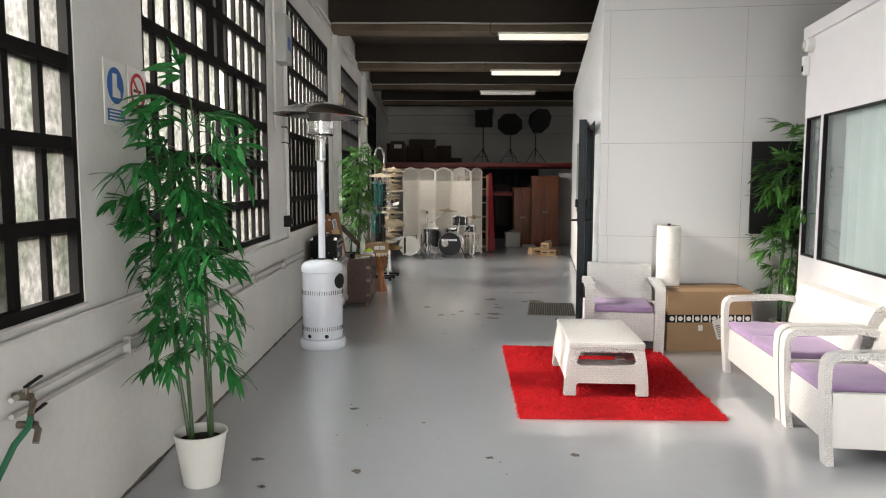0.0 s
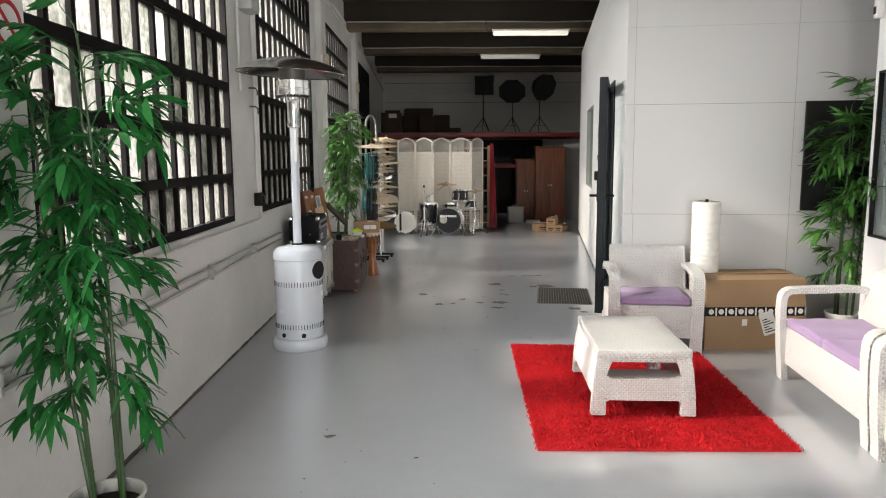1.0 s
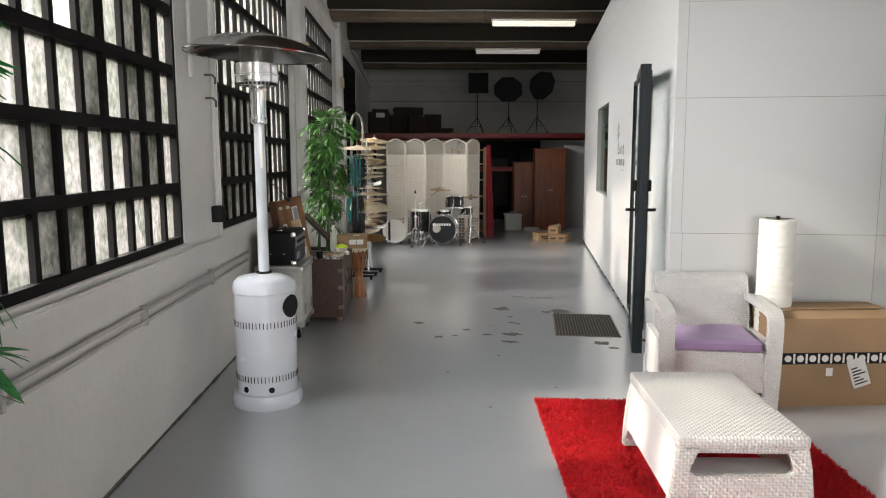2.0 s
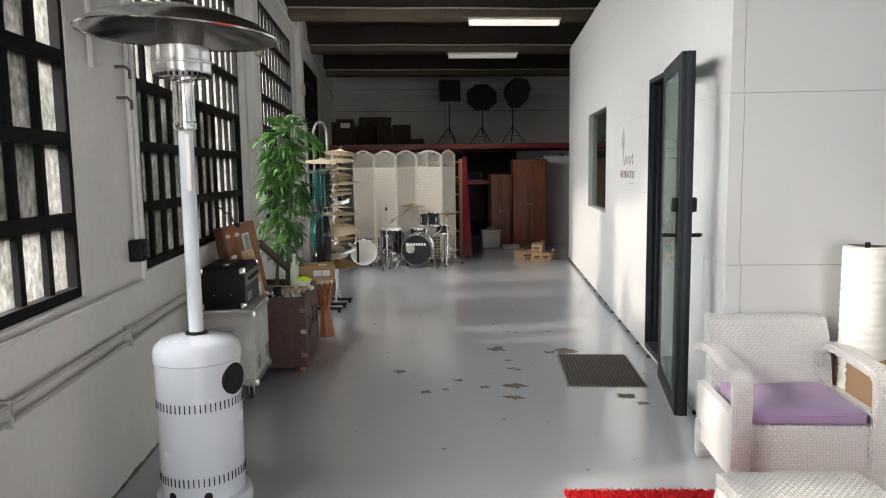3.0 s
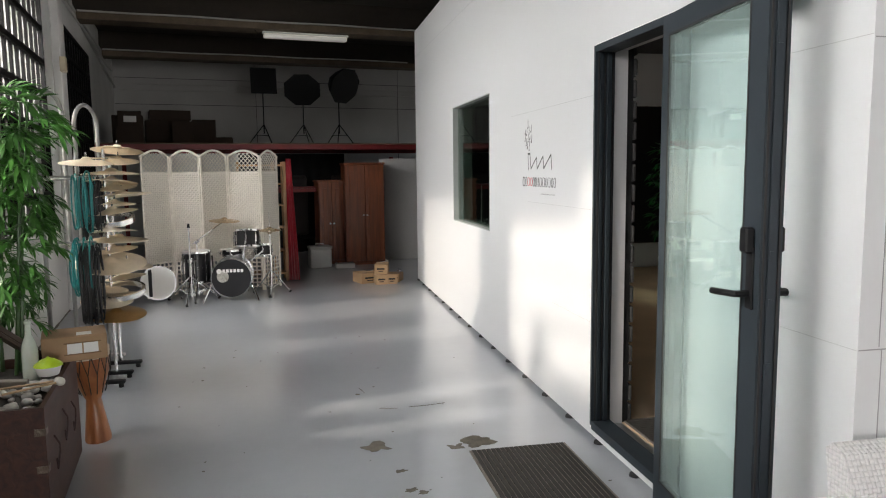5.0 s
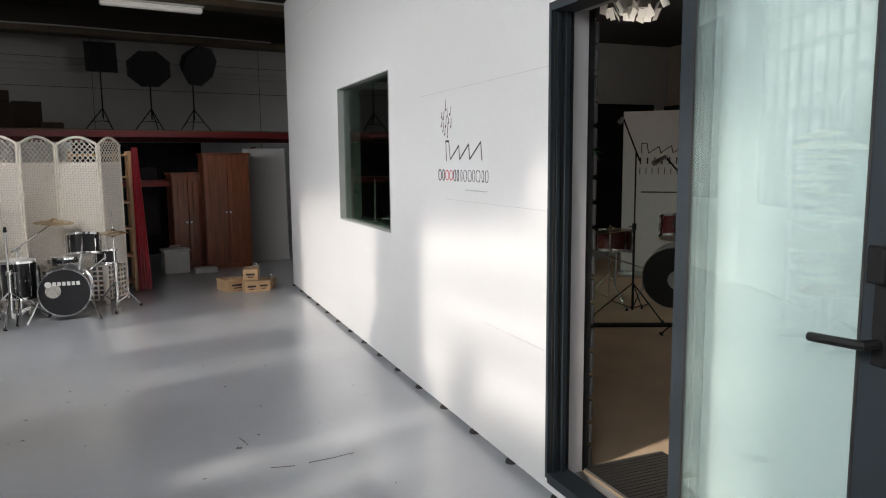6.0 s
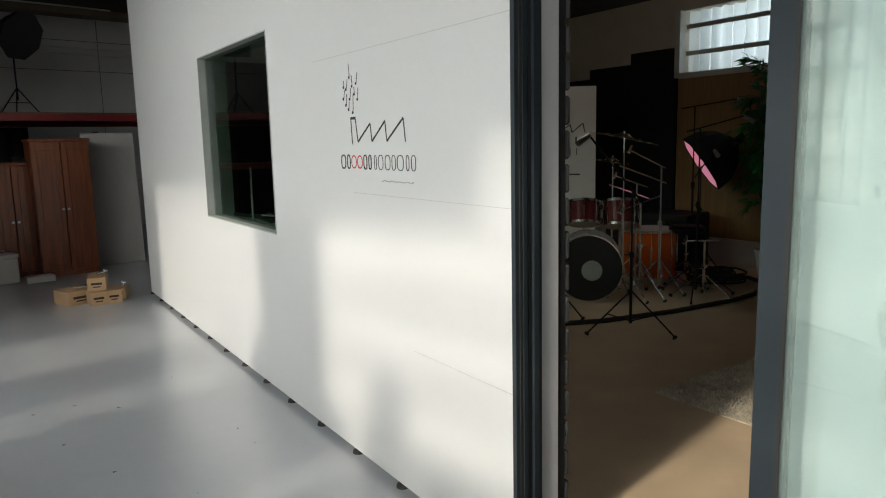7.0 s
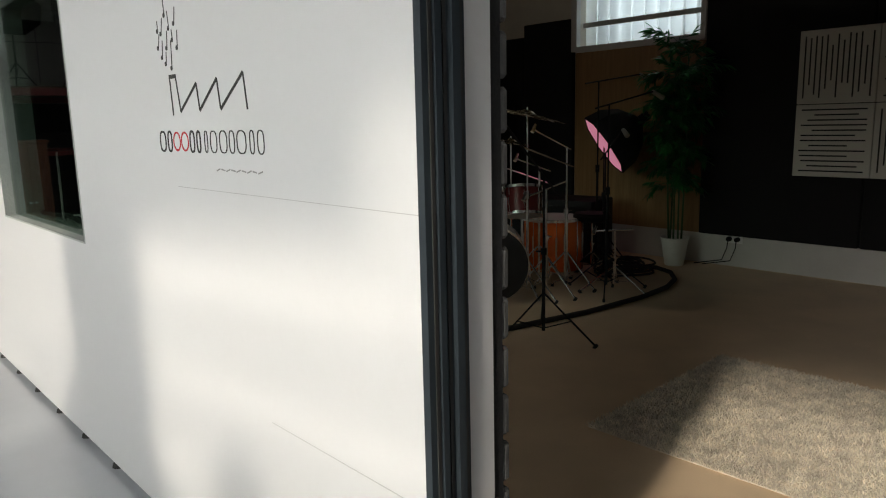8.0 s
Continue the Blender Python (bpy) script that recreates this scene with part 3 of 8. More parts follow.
film, veil = gn.new("ShaderNodeBsdfDiffuse"), gn.new("ShaderNodeMixShader")
film.inputs[0].default_value = (0.56, 0.7, 0.67, 1)
veil.inputs[0].default_value = 0.13
gk.new(gn["Material Output"].inputs[0].links[0].from_socket, veil.inputs[1])
gk.new(film.outputs[0], veil.inputs[2])
gk.new(veil.outputs[0], gn["Material Output"].inputs[0])
t = thing("door_1", "dark grey aluminium glass door standing wide open", "door", kind="structure")
bm = bmesh.new()
for a, b, c, d in ((dy1 - 0.02, dy1, dz0, dz1), (dy0, dy0 + 0.06, dz0, dz1), (dy0 + 0.06, dy1 - 0.02, dz1 - 0.035, dz1), (dy0 + 0.06, dy1 - 0.02, dz0 - 0.02, dz0 + 0.025)):
    bx(bm, BX - 0.012, a, c, BX + 0.1, b, d)
for x0, x1, h in ((0.016, 0.03, 0.008), (0.055, 0.075, 0.014)):
    bx(bm, BX + x0, dy1 - 0.02 - h, dz0 + 0.025, BX + x1, dy1 - 0.02, dz1 - 0.035)
part("door_frame", bm, ALU, t, "", None)
bm = bmesh.new()
for x0 in (0.004, 0.04, 0.084):
    bx(bm, BX + x0, dy1 - 0.0235, dz0 + 0.025, BX + x0 + 0.008, dy1 - 0.0195, dz1 - 0.035)
part("seal", bm, RUBBER, t, "", None)
bm = bmesh.new()
bx(bm, BX - 0.006, dy1, dz0 - 0.02, BX + 0.001, dy1 + 0.007, dz1)
bx(bm, BX - 0.006, dy0 - 0.007, dz1, BX + 0.001, dy1 + 0.007, dz1 + 0.007)
part("trim", bm, WHITE_PLASTIC, t, "", None)
# the leaf hangs on the near jamb and is swung back along the wall
leaf = thing("leaf", "", "")
leaf.parent = t
lw, lz0, lz1, st, sh = 0.785, 0.115, 2.137, 0.1, 0.06
leaf.matrix_local = pose(BX - 0.084, dy0 + 0.008, 0, 0, 0, -6.0) @ pose(0, 0, 0, 0, 0, -90)
bm = bmesh.new()
for a, b, c, d in ((0, sh, lz0, lz1), (lw - st, lw, lz0, lz1), (sh, lw - st, lz0, lz0 + 0.1), (sh, lw - st, lz1 - 0.075, lz1)):
    bx(bm, a, -0.035, c, b, -0.008, d)
for a, b, c, d in ((0, 0.02, lz0, lz1), (lw - 0.05, lw, lz0, lz1), (0.02, lw - 0.05, lz0, lz0 + 0.03), (0.02, lw - 0.05, lz1 - 0.02, lz1)):
    bx(bm, a, -0.008, c, b, 0.036, d)
bx(bm, lw, -0.012, lz0, lw + 0.008, 0.012, lz1)
part("leaf_frame", bm, ALU, leaf, "", None)
# stop profiles and hinges on the leaf
for y in (-0.0365, -0.0085):
    for x0, x1, z0, z1 in ((lw - st - 0.008, lw - st, lz0 + 0.1, lz1 - 0.075), (sh, sh + 0.008, lz0 + 0.1, lz1 - 0.075), (sh + 0.008, lw - st - 0.008, lz0 + 0.1, lz0 + 0.108), (sh + 0.008, lw - st - 0.008, lz1 - 0.083, lz1 - 0.075)):
        bm = bmesh.new()
        bx(bm, x0, y, z0, x1, y + 0.004, z1)
        part("glazing_bead", bm, RUBBER, leaf, "", None)
bm = bmesh.new()
for y in (-0.028, 0.022):
    bx(bm, lw - 0.001, y, lz0, lw + 0.004, y + 0.006, lz1)
part("edge_seal", bm, RUBBER, leaf, "", None)
for z in (0.3, 1.2, 2.0):
    bm = bmesh.new()
    rod(bm, (-0.01, 0.03, z), (-0.01, 0.03, z + 0.1), 0.012, seg=10)
    part("hinge", bm, BLACK, leaf)
bm = bmesh.new()
bx(bm, sh, -0.031, lz0 + 0.1, lw - st, -0.019, lz1 - 0.075)
g = part("pane", bm, DOOR_GLASS, leaf, "mint-tinted glass", None)
g.visible_shadow = False
for s in (-1, 1):
    bm = rbox(lw - 0.07, s * 0.036 - 0.006, 1.09, lw - 0.03, s * 0.036 + 0.006, 1.29, 0.004, 1)
    hose(bm, [(lw - 0.05, s * 0.036, 1.14), (lw - 0.05, s * 0.085, 1.14), (lw - 0.07, s * 0.095, 1.14), (lw - 0.18, s * 0.095, 1.13)], 0.011, 8)
    part("handle", bm, BLACK, leaf)
    part("lock_cylinder", rbox(lw - 0.075, s * 0.05 - 0.015, 1.27, lw - 0.03, s * 0.05 + 0.015, 1.35, 0.006, 1), BLACK, leaf)
bm = bmesh.new()
for z in (0.35, 0.9, 1.1, 1.25, 1.9):
    bx(bm, lw + 0.006, -0.008, z, lw + 0.011, 0.008, z + 0.03)
part("lock_plate", bm, ALU, leaf, "", None)
# reveal inside the doorway
bm = bmesh.new()
bx(bm, BX + 0.1, dy1 - 0.017, dz0, BX + BT + 0.006, dy1 - 0.002, dz1 - 0.02)
bx(bm, BX + 0.1, dy0 + 0.002, dz0, BX + BT + 0.006, dy0 + 0.02, dz1 - 0.02)
bx(bm, BX + 0.1, dy0 + 0.02, dz1 - 0.02, BX + BT + 0.006, dy1 - 0.017, dz1 - 0.003)
part("door_lining", bm, surface("pale_grey_lining", (0.5, 0.5, 0.51), 0.5, vary=0.05, bump=0.0), t, "", None)
bm = bmesh.new()
bx(bm, BX + 0.1, dy0 + 0.02, SF - 0.03, BX + BT, dy1 - 0.02, SF + 0.002)
part("threshold", bm, STEEL, t, "", None)

# ---- the glazed office by the entrance ----
OX, OY = 2.72, 6.6
OFFICE_WHITE = surface("white_office_panel", (0.72, 0.71, 0.73), 0.45, vary=0.03, bump=0.0005)
office = thing("wall_office", "white partition wall of the glazed office", "wall", kind="structure")
for name, *q in (("lower_panel", OX, -1.0, 0, OX + 0.08, OY, 0.86), ("upper_panel", OX, -1.0, 2.1, OX + 0.08, OY, 2.78), ("corner_post", OX, OY - 0.05, 0.86, OX + 0.08, OY, 2.1), ("end_panel", OX + 0.08, OY - 0.08, 0, 6.0, OY, 2.78), ("cornice", OX - 0.03, -1.0, 2.72, OX, OY + 0.03, 2.82)):
    bm = bmesh.new()
    bx(bm, *q)
    part(name, bm, OFFICE_WHITE, office, "", None)
bm = bmesh.new()
bx(bm, OX, -1.0, 2.78, 6.0, OY, 2.82)
solid("ceiling_office", bm, OFFICE_WHITE, "white office roof", "ceiling", kind="structure")
w = thing("window_8", "white framed office window with sheer curtain behind", "window", kind="structure")
bm = bmesh.new()
for a, b in ((6.18, 6.23), (4.3, 4.35), (2.4, 2.45)):
    bx(bm, OX - 0.005, a, 0.9, OX + 0.07, b, 2.06)
for a, b in ((0.86, 0.9), (2.06, 2.1)):
    bx(bm, OX - 0.005, -1.0, a, OX + 0.07, OY - 0.05, b)
part("window_frame", bm, OFFICE_WHITE, w, "", None)
OFFICE_GLASS = clear_glass("office_glass", (0.85, 0.9, 0.89), 0.06)
bm = bmesh.new()
for a, b in ((6.23, 6.55), (4.35, 6.18), (2.45, 4.3)):
    ob = bmesh.new()
    bx(ob, OX + 0.03, a, 0.9, OX + 0.036, b, 2.06)
    part("pane", ob, OFFICE_GLASS, w, "", None).visible_shadow = False
    for q in ((a, a + 0.015, 0.9, 2.06), (b - 0.015, b, 0.9, 2.06), (a + 0.015, b - 0.015, 0.9, 0.915), (a + 0.015, b - 0.015, 2.045, 2.06)):
        bx(bm, OX - 0.002, q[0], q[2], OX + 0.03, q[1], q[3])
part("seal", bm, BLACK, w, "", None)
bm = bmesh.new()
bx(bm, 5.6, -1.0, 0, 5.7, OY, 2.78)
solid("wall_office_inner", bm, surface("office_inner_wall", (0.45, 0.5, 0.5), 0.8), "grey wall inside the office", "wall", kind="structure")

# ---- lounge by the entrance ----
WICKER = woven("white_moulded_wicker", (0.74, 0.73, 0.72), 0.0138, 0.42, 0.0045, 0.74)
MOULDED = surface("white_moulded_plastic", (0.74, 0.73, 0.72), 0.4, vary=0.03, bump=0.0005)
LILAC = surface("lilac_cushion_cloth", (0.36, 0.25, 0.43), 0.85, vary=0.1, scale=8, fine=220, bump=0.0015, sheen=0.15)


def strap(pts, x0, x1, thick):
    """A flat strap of rectangular section bent along points in y and z, from x0 to x1."""
    bm = bmesh.new()
    rings = []
    for i, (y, z) in enumerate(pts):
        a, b = Vector(pts[max(i - 1, 0)]), Vector(pts[min(i + 1, len(pts) - 1)])
        d = (b - a).normalized()
        nrm = Vector((-d.y, d.x)) * thick / 2
        rings.append([bm.verts.new((x, y + s * nrm.x, z + s * nrm.y)) for x, s in ((x0, -1), (x1, -1), (x1, 1), (x0, 1))])
    for p, q in zip(rings, rings[1:]):
        for k in range(4):
            bm.faces.new((p[k], p[(k + 1) % 4], q[(k + 1) % 4], q[k]))
    bm.faces.new(rings[0])
    bm.faces.new(rings[-1][::-1])
    sharp = [e for e in bm.edges if len(e.link_faces) == 2 and e.calc_face_angle(0) > 1.0]
    bmesh.ops.bevel(bm, geom=sharp, offset=0.008, segments=2, affect="EDGES")
    return bm


def wicker_seat(name, label, category, width, depth, cushions, m):
    t = thing(name, label, category, m)
    w, f, b = width / 2, -depth / 2, depth / 2
    aw = 0.085
    line = [(f + 0.035, 0.0), (f + 0.012, 0.25), (f + 0.002, 0.48)] + [(f + 0.065 - 0.06 * math.cos(radians(a)), 0.54 + 0.06 * math.sin(radians(a))) for a in range(10, 91, 20)] + [(b - 0.2, 0.615), (b - 0.06, 0.6), (b + 0.02, 0.56)]
    for s in (-1, 1):
        x0, x1 = sorted((s * w, s * (w - aw)))
        part("armrest", strap(line, x0, x1, 0.04), WICKER, t)
        bm = bmesh.new()
        xs = sorted((s * (w - 0.012), s * (w - 0.05)))
        poly(bm, [(f + 0.04, 0.1), (f + 0.035, 0.4), (b - 0.02, 0.4), (b, 0.0), (b - 0.08, 0.0), (b - 0.1, 0.1)], 0, 1, Matrix(((0, 1, 0, 0), (1, 0, 0, 0), (0, 0, 1, 0), (0, 0, 0, 1))))
        for v in bm.verts:
            v.co.x = xs[0] if v.co.x < 0.5 else xs[1]
        part("side_panel", bm, MOULDED, t, "smooth white side panel")
        part("back_leg", rbox(min(s * w, s * (w - 0.07)), b - 0.09, 0.0, max(s * w, s * (w - 0.07)), b - 0.02, 0.2, 0.01), WICKER, t)
    part("seat_frame", rbox(-w + aw - 0.02, f + 0.03, 0.11, w - aw + 0.02, b - 0.06, 0.36, 0.012), WICKER, t)
    # leaning back with a softly rolled top
    bm = bmesh.new()
    prof = [(b - 0.14, 0.34), (b - 0.12, 0.49), (b - 0.08, 0.65), (b - 0.04, 0.73), (b + 0.005, 0.752), (b + 0.03, 0.73), (b + 0.01, 0.58), (b - 0.04, 0.34)]
    hw = w - 0.05
    a, c = [bm.verts.new((-hw + 0.05 * max(0, z - 0.7), y, z)) for y, z in prof], [bm.verts.new((hw - 0.05 * max(0, z - 0.7), y, z)) for y, z in prof]
    k = len(prof)
    bm.faces.new(a)
    bm.faces.new(c[::-1])
    for i in range(k):
        bm.faces.new((a[(i + 1) % k], a[i], c[i], c[(i + 1) % k]))
    bmesh.ops.bevel(bm, geom=[e for e in bm.edges if e.calc_face_angle(0) > 1.0], offset=0.018, segments=3, affect="EDGES")
    part("backrest", bm, WICKER, t)
    cw = (2 * w - 2 * aw - 0.01) / cushions
    for i in range(cushions):
        x0 = -w + aw + 0.005 + cw * i
        bm = rbox(x0, f + 0.02, 0.362, x0 + cw - 0.004, b - 0.12, 0.425, 0.02, 3)
        bmesh.ops.subdivide_edges(bm, edges=[e for e in bm.edges if e.calc_length() > 0.2], cuts=6, use_grid_fill=True)
        for v in bm.verts:
            if v.co.z > 0.41:
                v.co.z += 0.012 * noise.noise(v.co * 6 + Vector((i, 0, width)))
        cu = part("cushion", bm, LILAC, t, "lilac cloth seat cushion", 50)
        bm = bmesh.new()
        hose(bm, [(x0 + 0.012, f + 0.018, 0.41), (x0 + cw - 0.016, f + 0.018, 0.41)], 0.004, 6)
        part("piping", bm, LILAC, cu)
    return t


wicker_seat("armchair", "white moulded wicker armchair with lilac cushion, against the wall", "armchair", 0.695, 0.6, 1, pose(1.25, 6.78, 0, 0, 0, 0))
wicker_seat("sofa", "white moulded wicker two-seat sofa with lilac cushions", "sofa", 1.25, 0.62, 2, pose(2.31, 5.4, 0, 0, 0, -87.3))
wicker_seat("armchair", "white moulded wicker armchair with lilac cushion beside the sofa", "armchair", 0.7, 0.62, 1, pose(2.345, 4.39, 0, 0, 0, -89))

# coffee table: closed long sides, open ends with a low shelf
t = thing("coffee_table", "white moulded wicker coffee table on the red rug", "table", pose(0.945, 5.47, 0.03, 0, 0, 5))
tw, td, th = 0.262, 0.43, 0.385
part("tabletop", rbox(-tw, -td, th - 0.055, tw, td, th, 0.014, 3), WICKER, t)
XZ = Matrix(((0, 1, 0, 0), (1, 0, 0, 0), (0, 0, 1, 0), (0, 0, 0, 1)))
for e in (-1, 1):
    y0, y1 = sorted((e * (td - 0.004), e * (td - 0.05)))
    for s in (-1, 1):
        bm = bmesh.new()
        poly(bm, [(s * (tw - 0.004), th - 0.05), (s * (tw - 0.1), th - 0.05), (s * (tw - 0.085), th - 0.07), (s * (tw - 0.055), 0.24), (s * (tw - 0.055), 0.0), (s * (tw + 0.032), 0.0), (s * (tw + 0.026), 0.12), (s * (tw + 0.012), 0.25)][::s], y0, y1)
        bmesh.ops.recalc_face_normals(bm, faces=bm.faces[:])
        bmesh.ops.bevel(bm, geom=bm.edges[:], offset=0.006, segments=2, affect="EDGES")
        part("leg", bm, WICKER, t)
    bm = bmesh.new()
    k = tw - 0.05
    poly(bm, [(-k, 0.235), (-k, 0.075), (-k + 0.02, 0.09), (k - 0.02, 0.09), (k, 0.075), (k, 0.235), (k - 0.03, 0.215), (-k + 0.03, 0.215)], y0 + 0.004, y1 - 0.004)
    part("end_band", bm, WICKER, t)
    part("end_rail", rbox(-k, y0 + 0.006, th - 0.075, k, y1 - 0.006, th - 0.05, 0.004, 1), WICKER, t)
for s in (-1, 1):
    bm = bmesh.new()
    poly(bm, [(-td + 0.045, th - 0.05), (-td + 0.045, 0.03), (-td + 0.075, 0.1), (td - 0.075, 0.1), (td - 0.045, 0.03), (td - 0.045, th - 0.05)], 0, 0.02, XZ)
    for v in bm.verts:
        v.co.x = s * (tw - 0.006 + 0.03 * (1 - v.co.z / th)) - s * v.co.x
    part("side_panel", bm, MOULDED, t, "smooth white side panel")
part("shelf", rbox(-tw + 0.03, -td + 0.05, 0.195, tw - 0.03, -td + 0.2, 0.213, 0.004, 1), MOULDED, t)

# rug: a dense red pile of tufts on a backing
RUG = surface("red_rug_pile", (0.6, 0.006, 0.014), 0.95, vary=0.12, scale=14, fine=120, bump=0.004, sheen=0.05, island_by=0.14)
t = thing("rug", "bright red shaggy rug lying on the grey floor", "rug", Matrix.Identity(4))
c = [Vector((0.4, 4.56, 0)), Vector((1.715, 4.72, 0)), Vector((1.56, 6.62, 0)), Vector((0.17, 6.55, 0))]


def on_rug(a, b):
    return (c[0] * (1 - a) + c[1] * a) * (1 - b) + (c[3] * (1 - a) + c[2] * a) * b


bm = bmesh.new()
lo = [bm.verts.new(v + Vector((0, 0, 0.001))) for v in c]
hi = [bm.verts.new(v + Vector((0, 0, 0.012))) for v in c]
bm.faces.new(lo[::-1])
bm.faces.new(hi)
for i in range(4):
    bm.faces.new((lo[i], lo[(i + 1) % 4], hi[(i + 1) % 4], hi[i]))
part("backing", bm, RUG, t, "", None)
rnd = random.Random(11)
vs, fs = [], []
for i in range(110000):
    p = on_rug(rnd.random(), rnd.random()) + Vector((rnd.gauss(0, 0.006), rnd.gauss(0, 0.006), 0.008))
    a = rnd.uniform(0, math.tau)
    tuft = noise.noise_vector(p * 55)
    lean = Vector((0.006 * tuft.x + rnd.gauss(0, 0.004), 0.006 * tuft.y + rnd.gauss(0, 0.004), 0.013 + 0.006 * tuft.z + rnd.uniform(-0.004, 0.004)))
    d = Vector((math.cos(a), math.sin(a), 0)) * 0.0026
    k = len(vs)
    vs += [p - d, p + d, p + lean + d * 0.7, p + lean - d * 0.7]
    fs.append((k, k + 1, k + 2, k + 3))
me = bpy.data.meshes.new("pile")
me.from_pydata(vs, [], fs)
me.materials.append(RUG)
tagged(part("pile", me, None, t), kind="stuff")

# carton with printed tape and labels
t = thing("carton", "large brown cardboard box with black printed tape and white label", "box", pose(2.015, 6.68, 0, 0, 0, 9) @ pose(0, 0.19, 0))
for q in ((-0.38, -0.2, 0, 0.38, -0.19, 0.54), (-0.38, 0.19, 0, 0.38, 0.2, 0.54), (-0.38, -0.19, 0, -0.37, 0.19, 0.54), (0.37, -0.19, 0, 0.38, 0.19, 0.54), (-0.37, -0.19, 0, 0.37, 0.19, 0.01)):
    bm = bmesh.new()
    bx(bm, *q)
    part("cardboard_wall", bm, CARDBOARD, t, "", None)
for s, z in ((-1, 0.005), (1, 0.012)):
    bm = bmesh.new()
    bx(bm, -0.378, -0.2, 0, 0.378, -0.01, 0.008, pose(0, 0, 0.542 + z, 2.5 if s < 0 else 0, 0, 0 if s < 0 else 180))
    part("flap", bm, CARDBOARD, t, "", None)
bm = bmesh.new()
bx(bm, -0.3825, -0.2025, 0.265, 0.3825, 0.2025, 0.335)
tape = part("tape", bm, BLACK, t, "black printed parcel tape", None)
bm = bmesh.new()
for i in range(10):
    x = -0.34 + 0.076 * i
    rod(bm, (x, -0.203, 0.3), (x, -0.2045, 0.3), 0.021, seg=14)
    bx(bm, x + 0.032, -0.2045, 0.27, x + 0.044, -0.203, 0.33)
part("print", bm, PAPER, tape, "", None)
bm = bmesh.new()
bx(bm, -0.055, -0.004, -0.09, 0.055, -0.0025, 0.09, pose(0.1, -0.203, 0.21, 0, -18, 0))
lab = part("shipping_label", bm, PAPER, t, "crooked white shipping label", None)
bm = bmesh.new()
for i in range(6):
    bx(bm, -0.04, -0.005, -0.07 + 0.02 * i, 0.04 - 0.02 * (i % 3), -0.0042, -0.062 + 0.02 * i, pose(0.1, -0.203, 0.21, 0, -18, 0))
part("print", bm, INK, lab, "", None)
bm = bmesh.new()
bx(bm, -0.1, -0.2035, 0.19, -0.06, -0.2005, 0.24)
part("sticker", bm, PAPER, t, "", None)

# paper column lamp behind the carton
t = thing("floor_lamp", "white crinkled paper column floor lamp, unlit", "lamp", pose(1.69, 6.96, 0) @ Matrix.Diagonal((1, 1, 0.97, 1)))
bm = bmesh.new()
rnd = random.Random(3)
prof = [(0.0, 0.012), (0.108, 0.012)]
n = 150
for i in range(n + 1):
    prof.append((0.106 + 0.003 * abs(math.sin(i * 0.55)) + rnd.uniform(-0.0014, 0.0014), 0.02 + 1.13 * i / n))
prof.append((0.07, 1.152))
lathe(bm, prof, 40)
for v in bm.verts:
    v.co.xy *= 1 + 0.008 * noise.noise(v.co * 22)
part("shade", bm, surface("crinkled_rice_paper", (0.82, 0.81, 0.77), 0.8, vary=0.06, scale=20, fine=90, bump=0.006), t)
bm = bmesh.new()
rod(bm, (0, 0, 1.14), (0, 0, 1.172), 0.012, seg=10)
for a in (0, 120, 240):
    rod(bm, (0, 0, 1.158), (0.1 * math.cos(radians(a)), 0.1 * math.sin(radians(a)), 1.152), 0.002, seg=5)
part("top_fitting", bm, BLACK, t)
part("base", rbox(-0.1, -0.1, 0, 0.1, 0.1, 0.014, 0.004, 1), WHITE_PLASTIC, t)

# dark picture on the end wall
t = thing("wall_panel", "flat black picture panel hung on the white wall", "picture", pose(2.72, BY0 - 0.02, 1.47))
part("panel", rbox(-0.28, -0.015, -0.43, 0.28, 0.017, 0.43, 0.003, 1), BLACK, t)

# ---- bamboo plants ----
LEAF = surface("bamboo_leaf", (0.018, 0.15, 0.034), 0.36, vary=0.45, scale=5, fine=40, bump=0.0, random_by=0.3, spec=0.3)
YOUNG_LEAF = surface("yellow_green_leaf", (0.05, 0.165, 0.028), 0.4, vary=0.45, scale=5, fine=40, bump=0.0, random_by=0.35)
CANE = surface("green_bamboo_cane", (0.035, 0.085, 0.025), 0.4, vary=0.35, scale=9, bump=0.001)
SOIL = surface("dark_potting_soil", (0.03, 0.025, 0.02), 0.95, vary=0.3, bump=0.01)


def leaf_blade(bm, base, way, up, length, width, droop):
    """One folded, pointed blade that bends down towards its tip."""
    side = way.cross(up).normalized()
    rows = []
    p, d = base.copy(), way.normalized()
    for i, wd in enumerate((0.15, 0.8, 1.0, 0.62, 0.03)):
        rows.append([bm.verts.new(p - side * wd * width / 2 + up * 0.12 * width), bm.verts.new(p), bm.verts.new(p + side * wd * width / 2 + up * 0.12 * width)])
        d = (d + Vector((0, 0, -droop))).normalized()
        p = p + d * length / 4
    for a, b in zip(rows, rows[1:]):
        for k in (0, 1):
            bm.faces.new((a[k], a[k + 1], b[k + 1], b[k]))


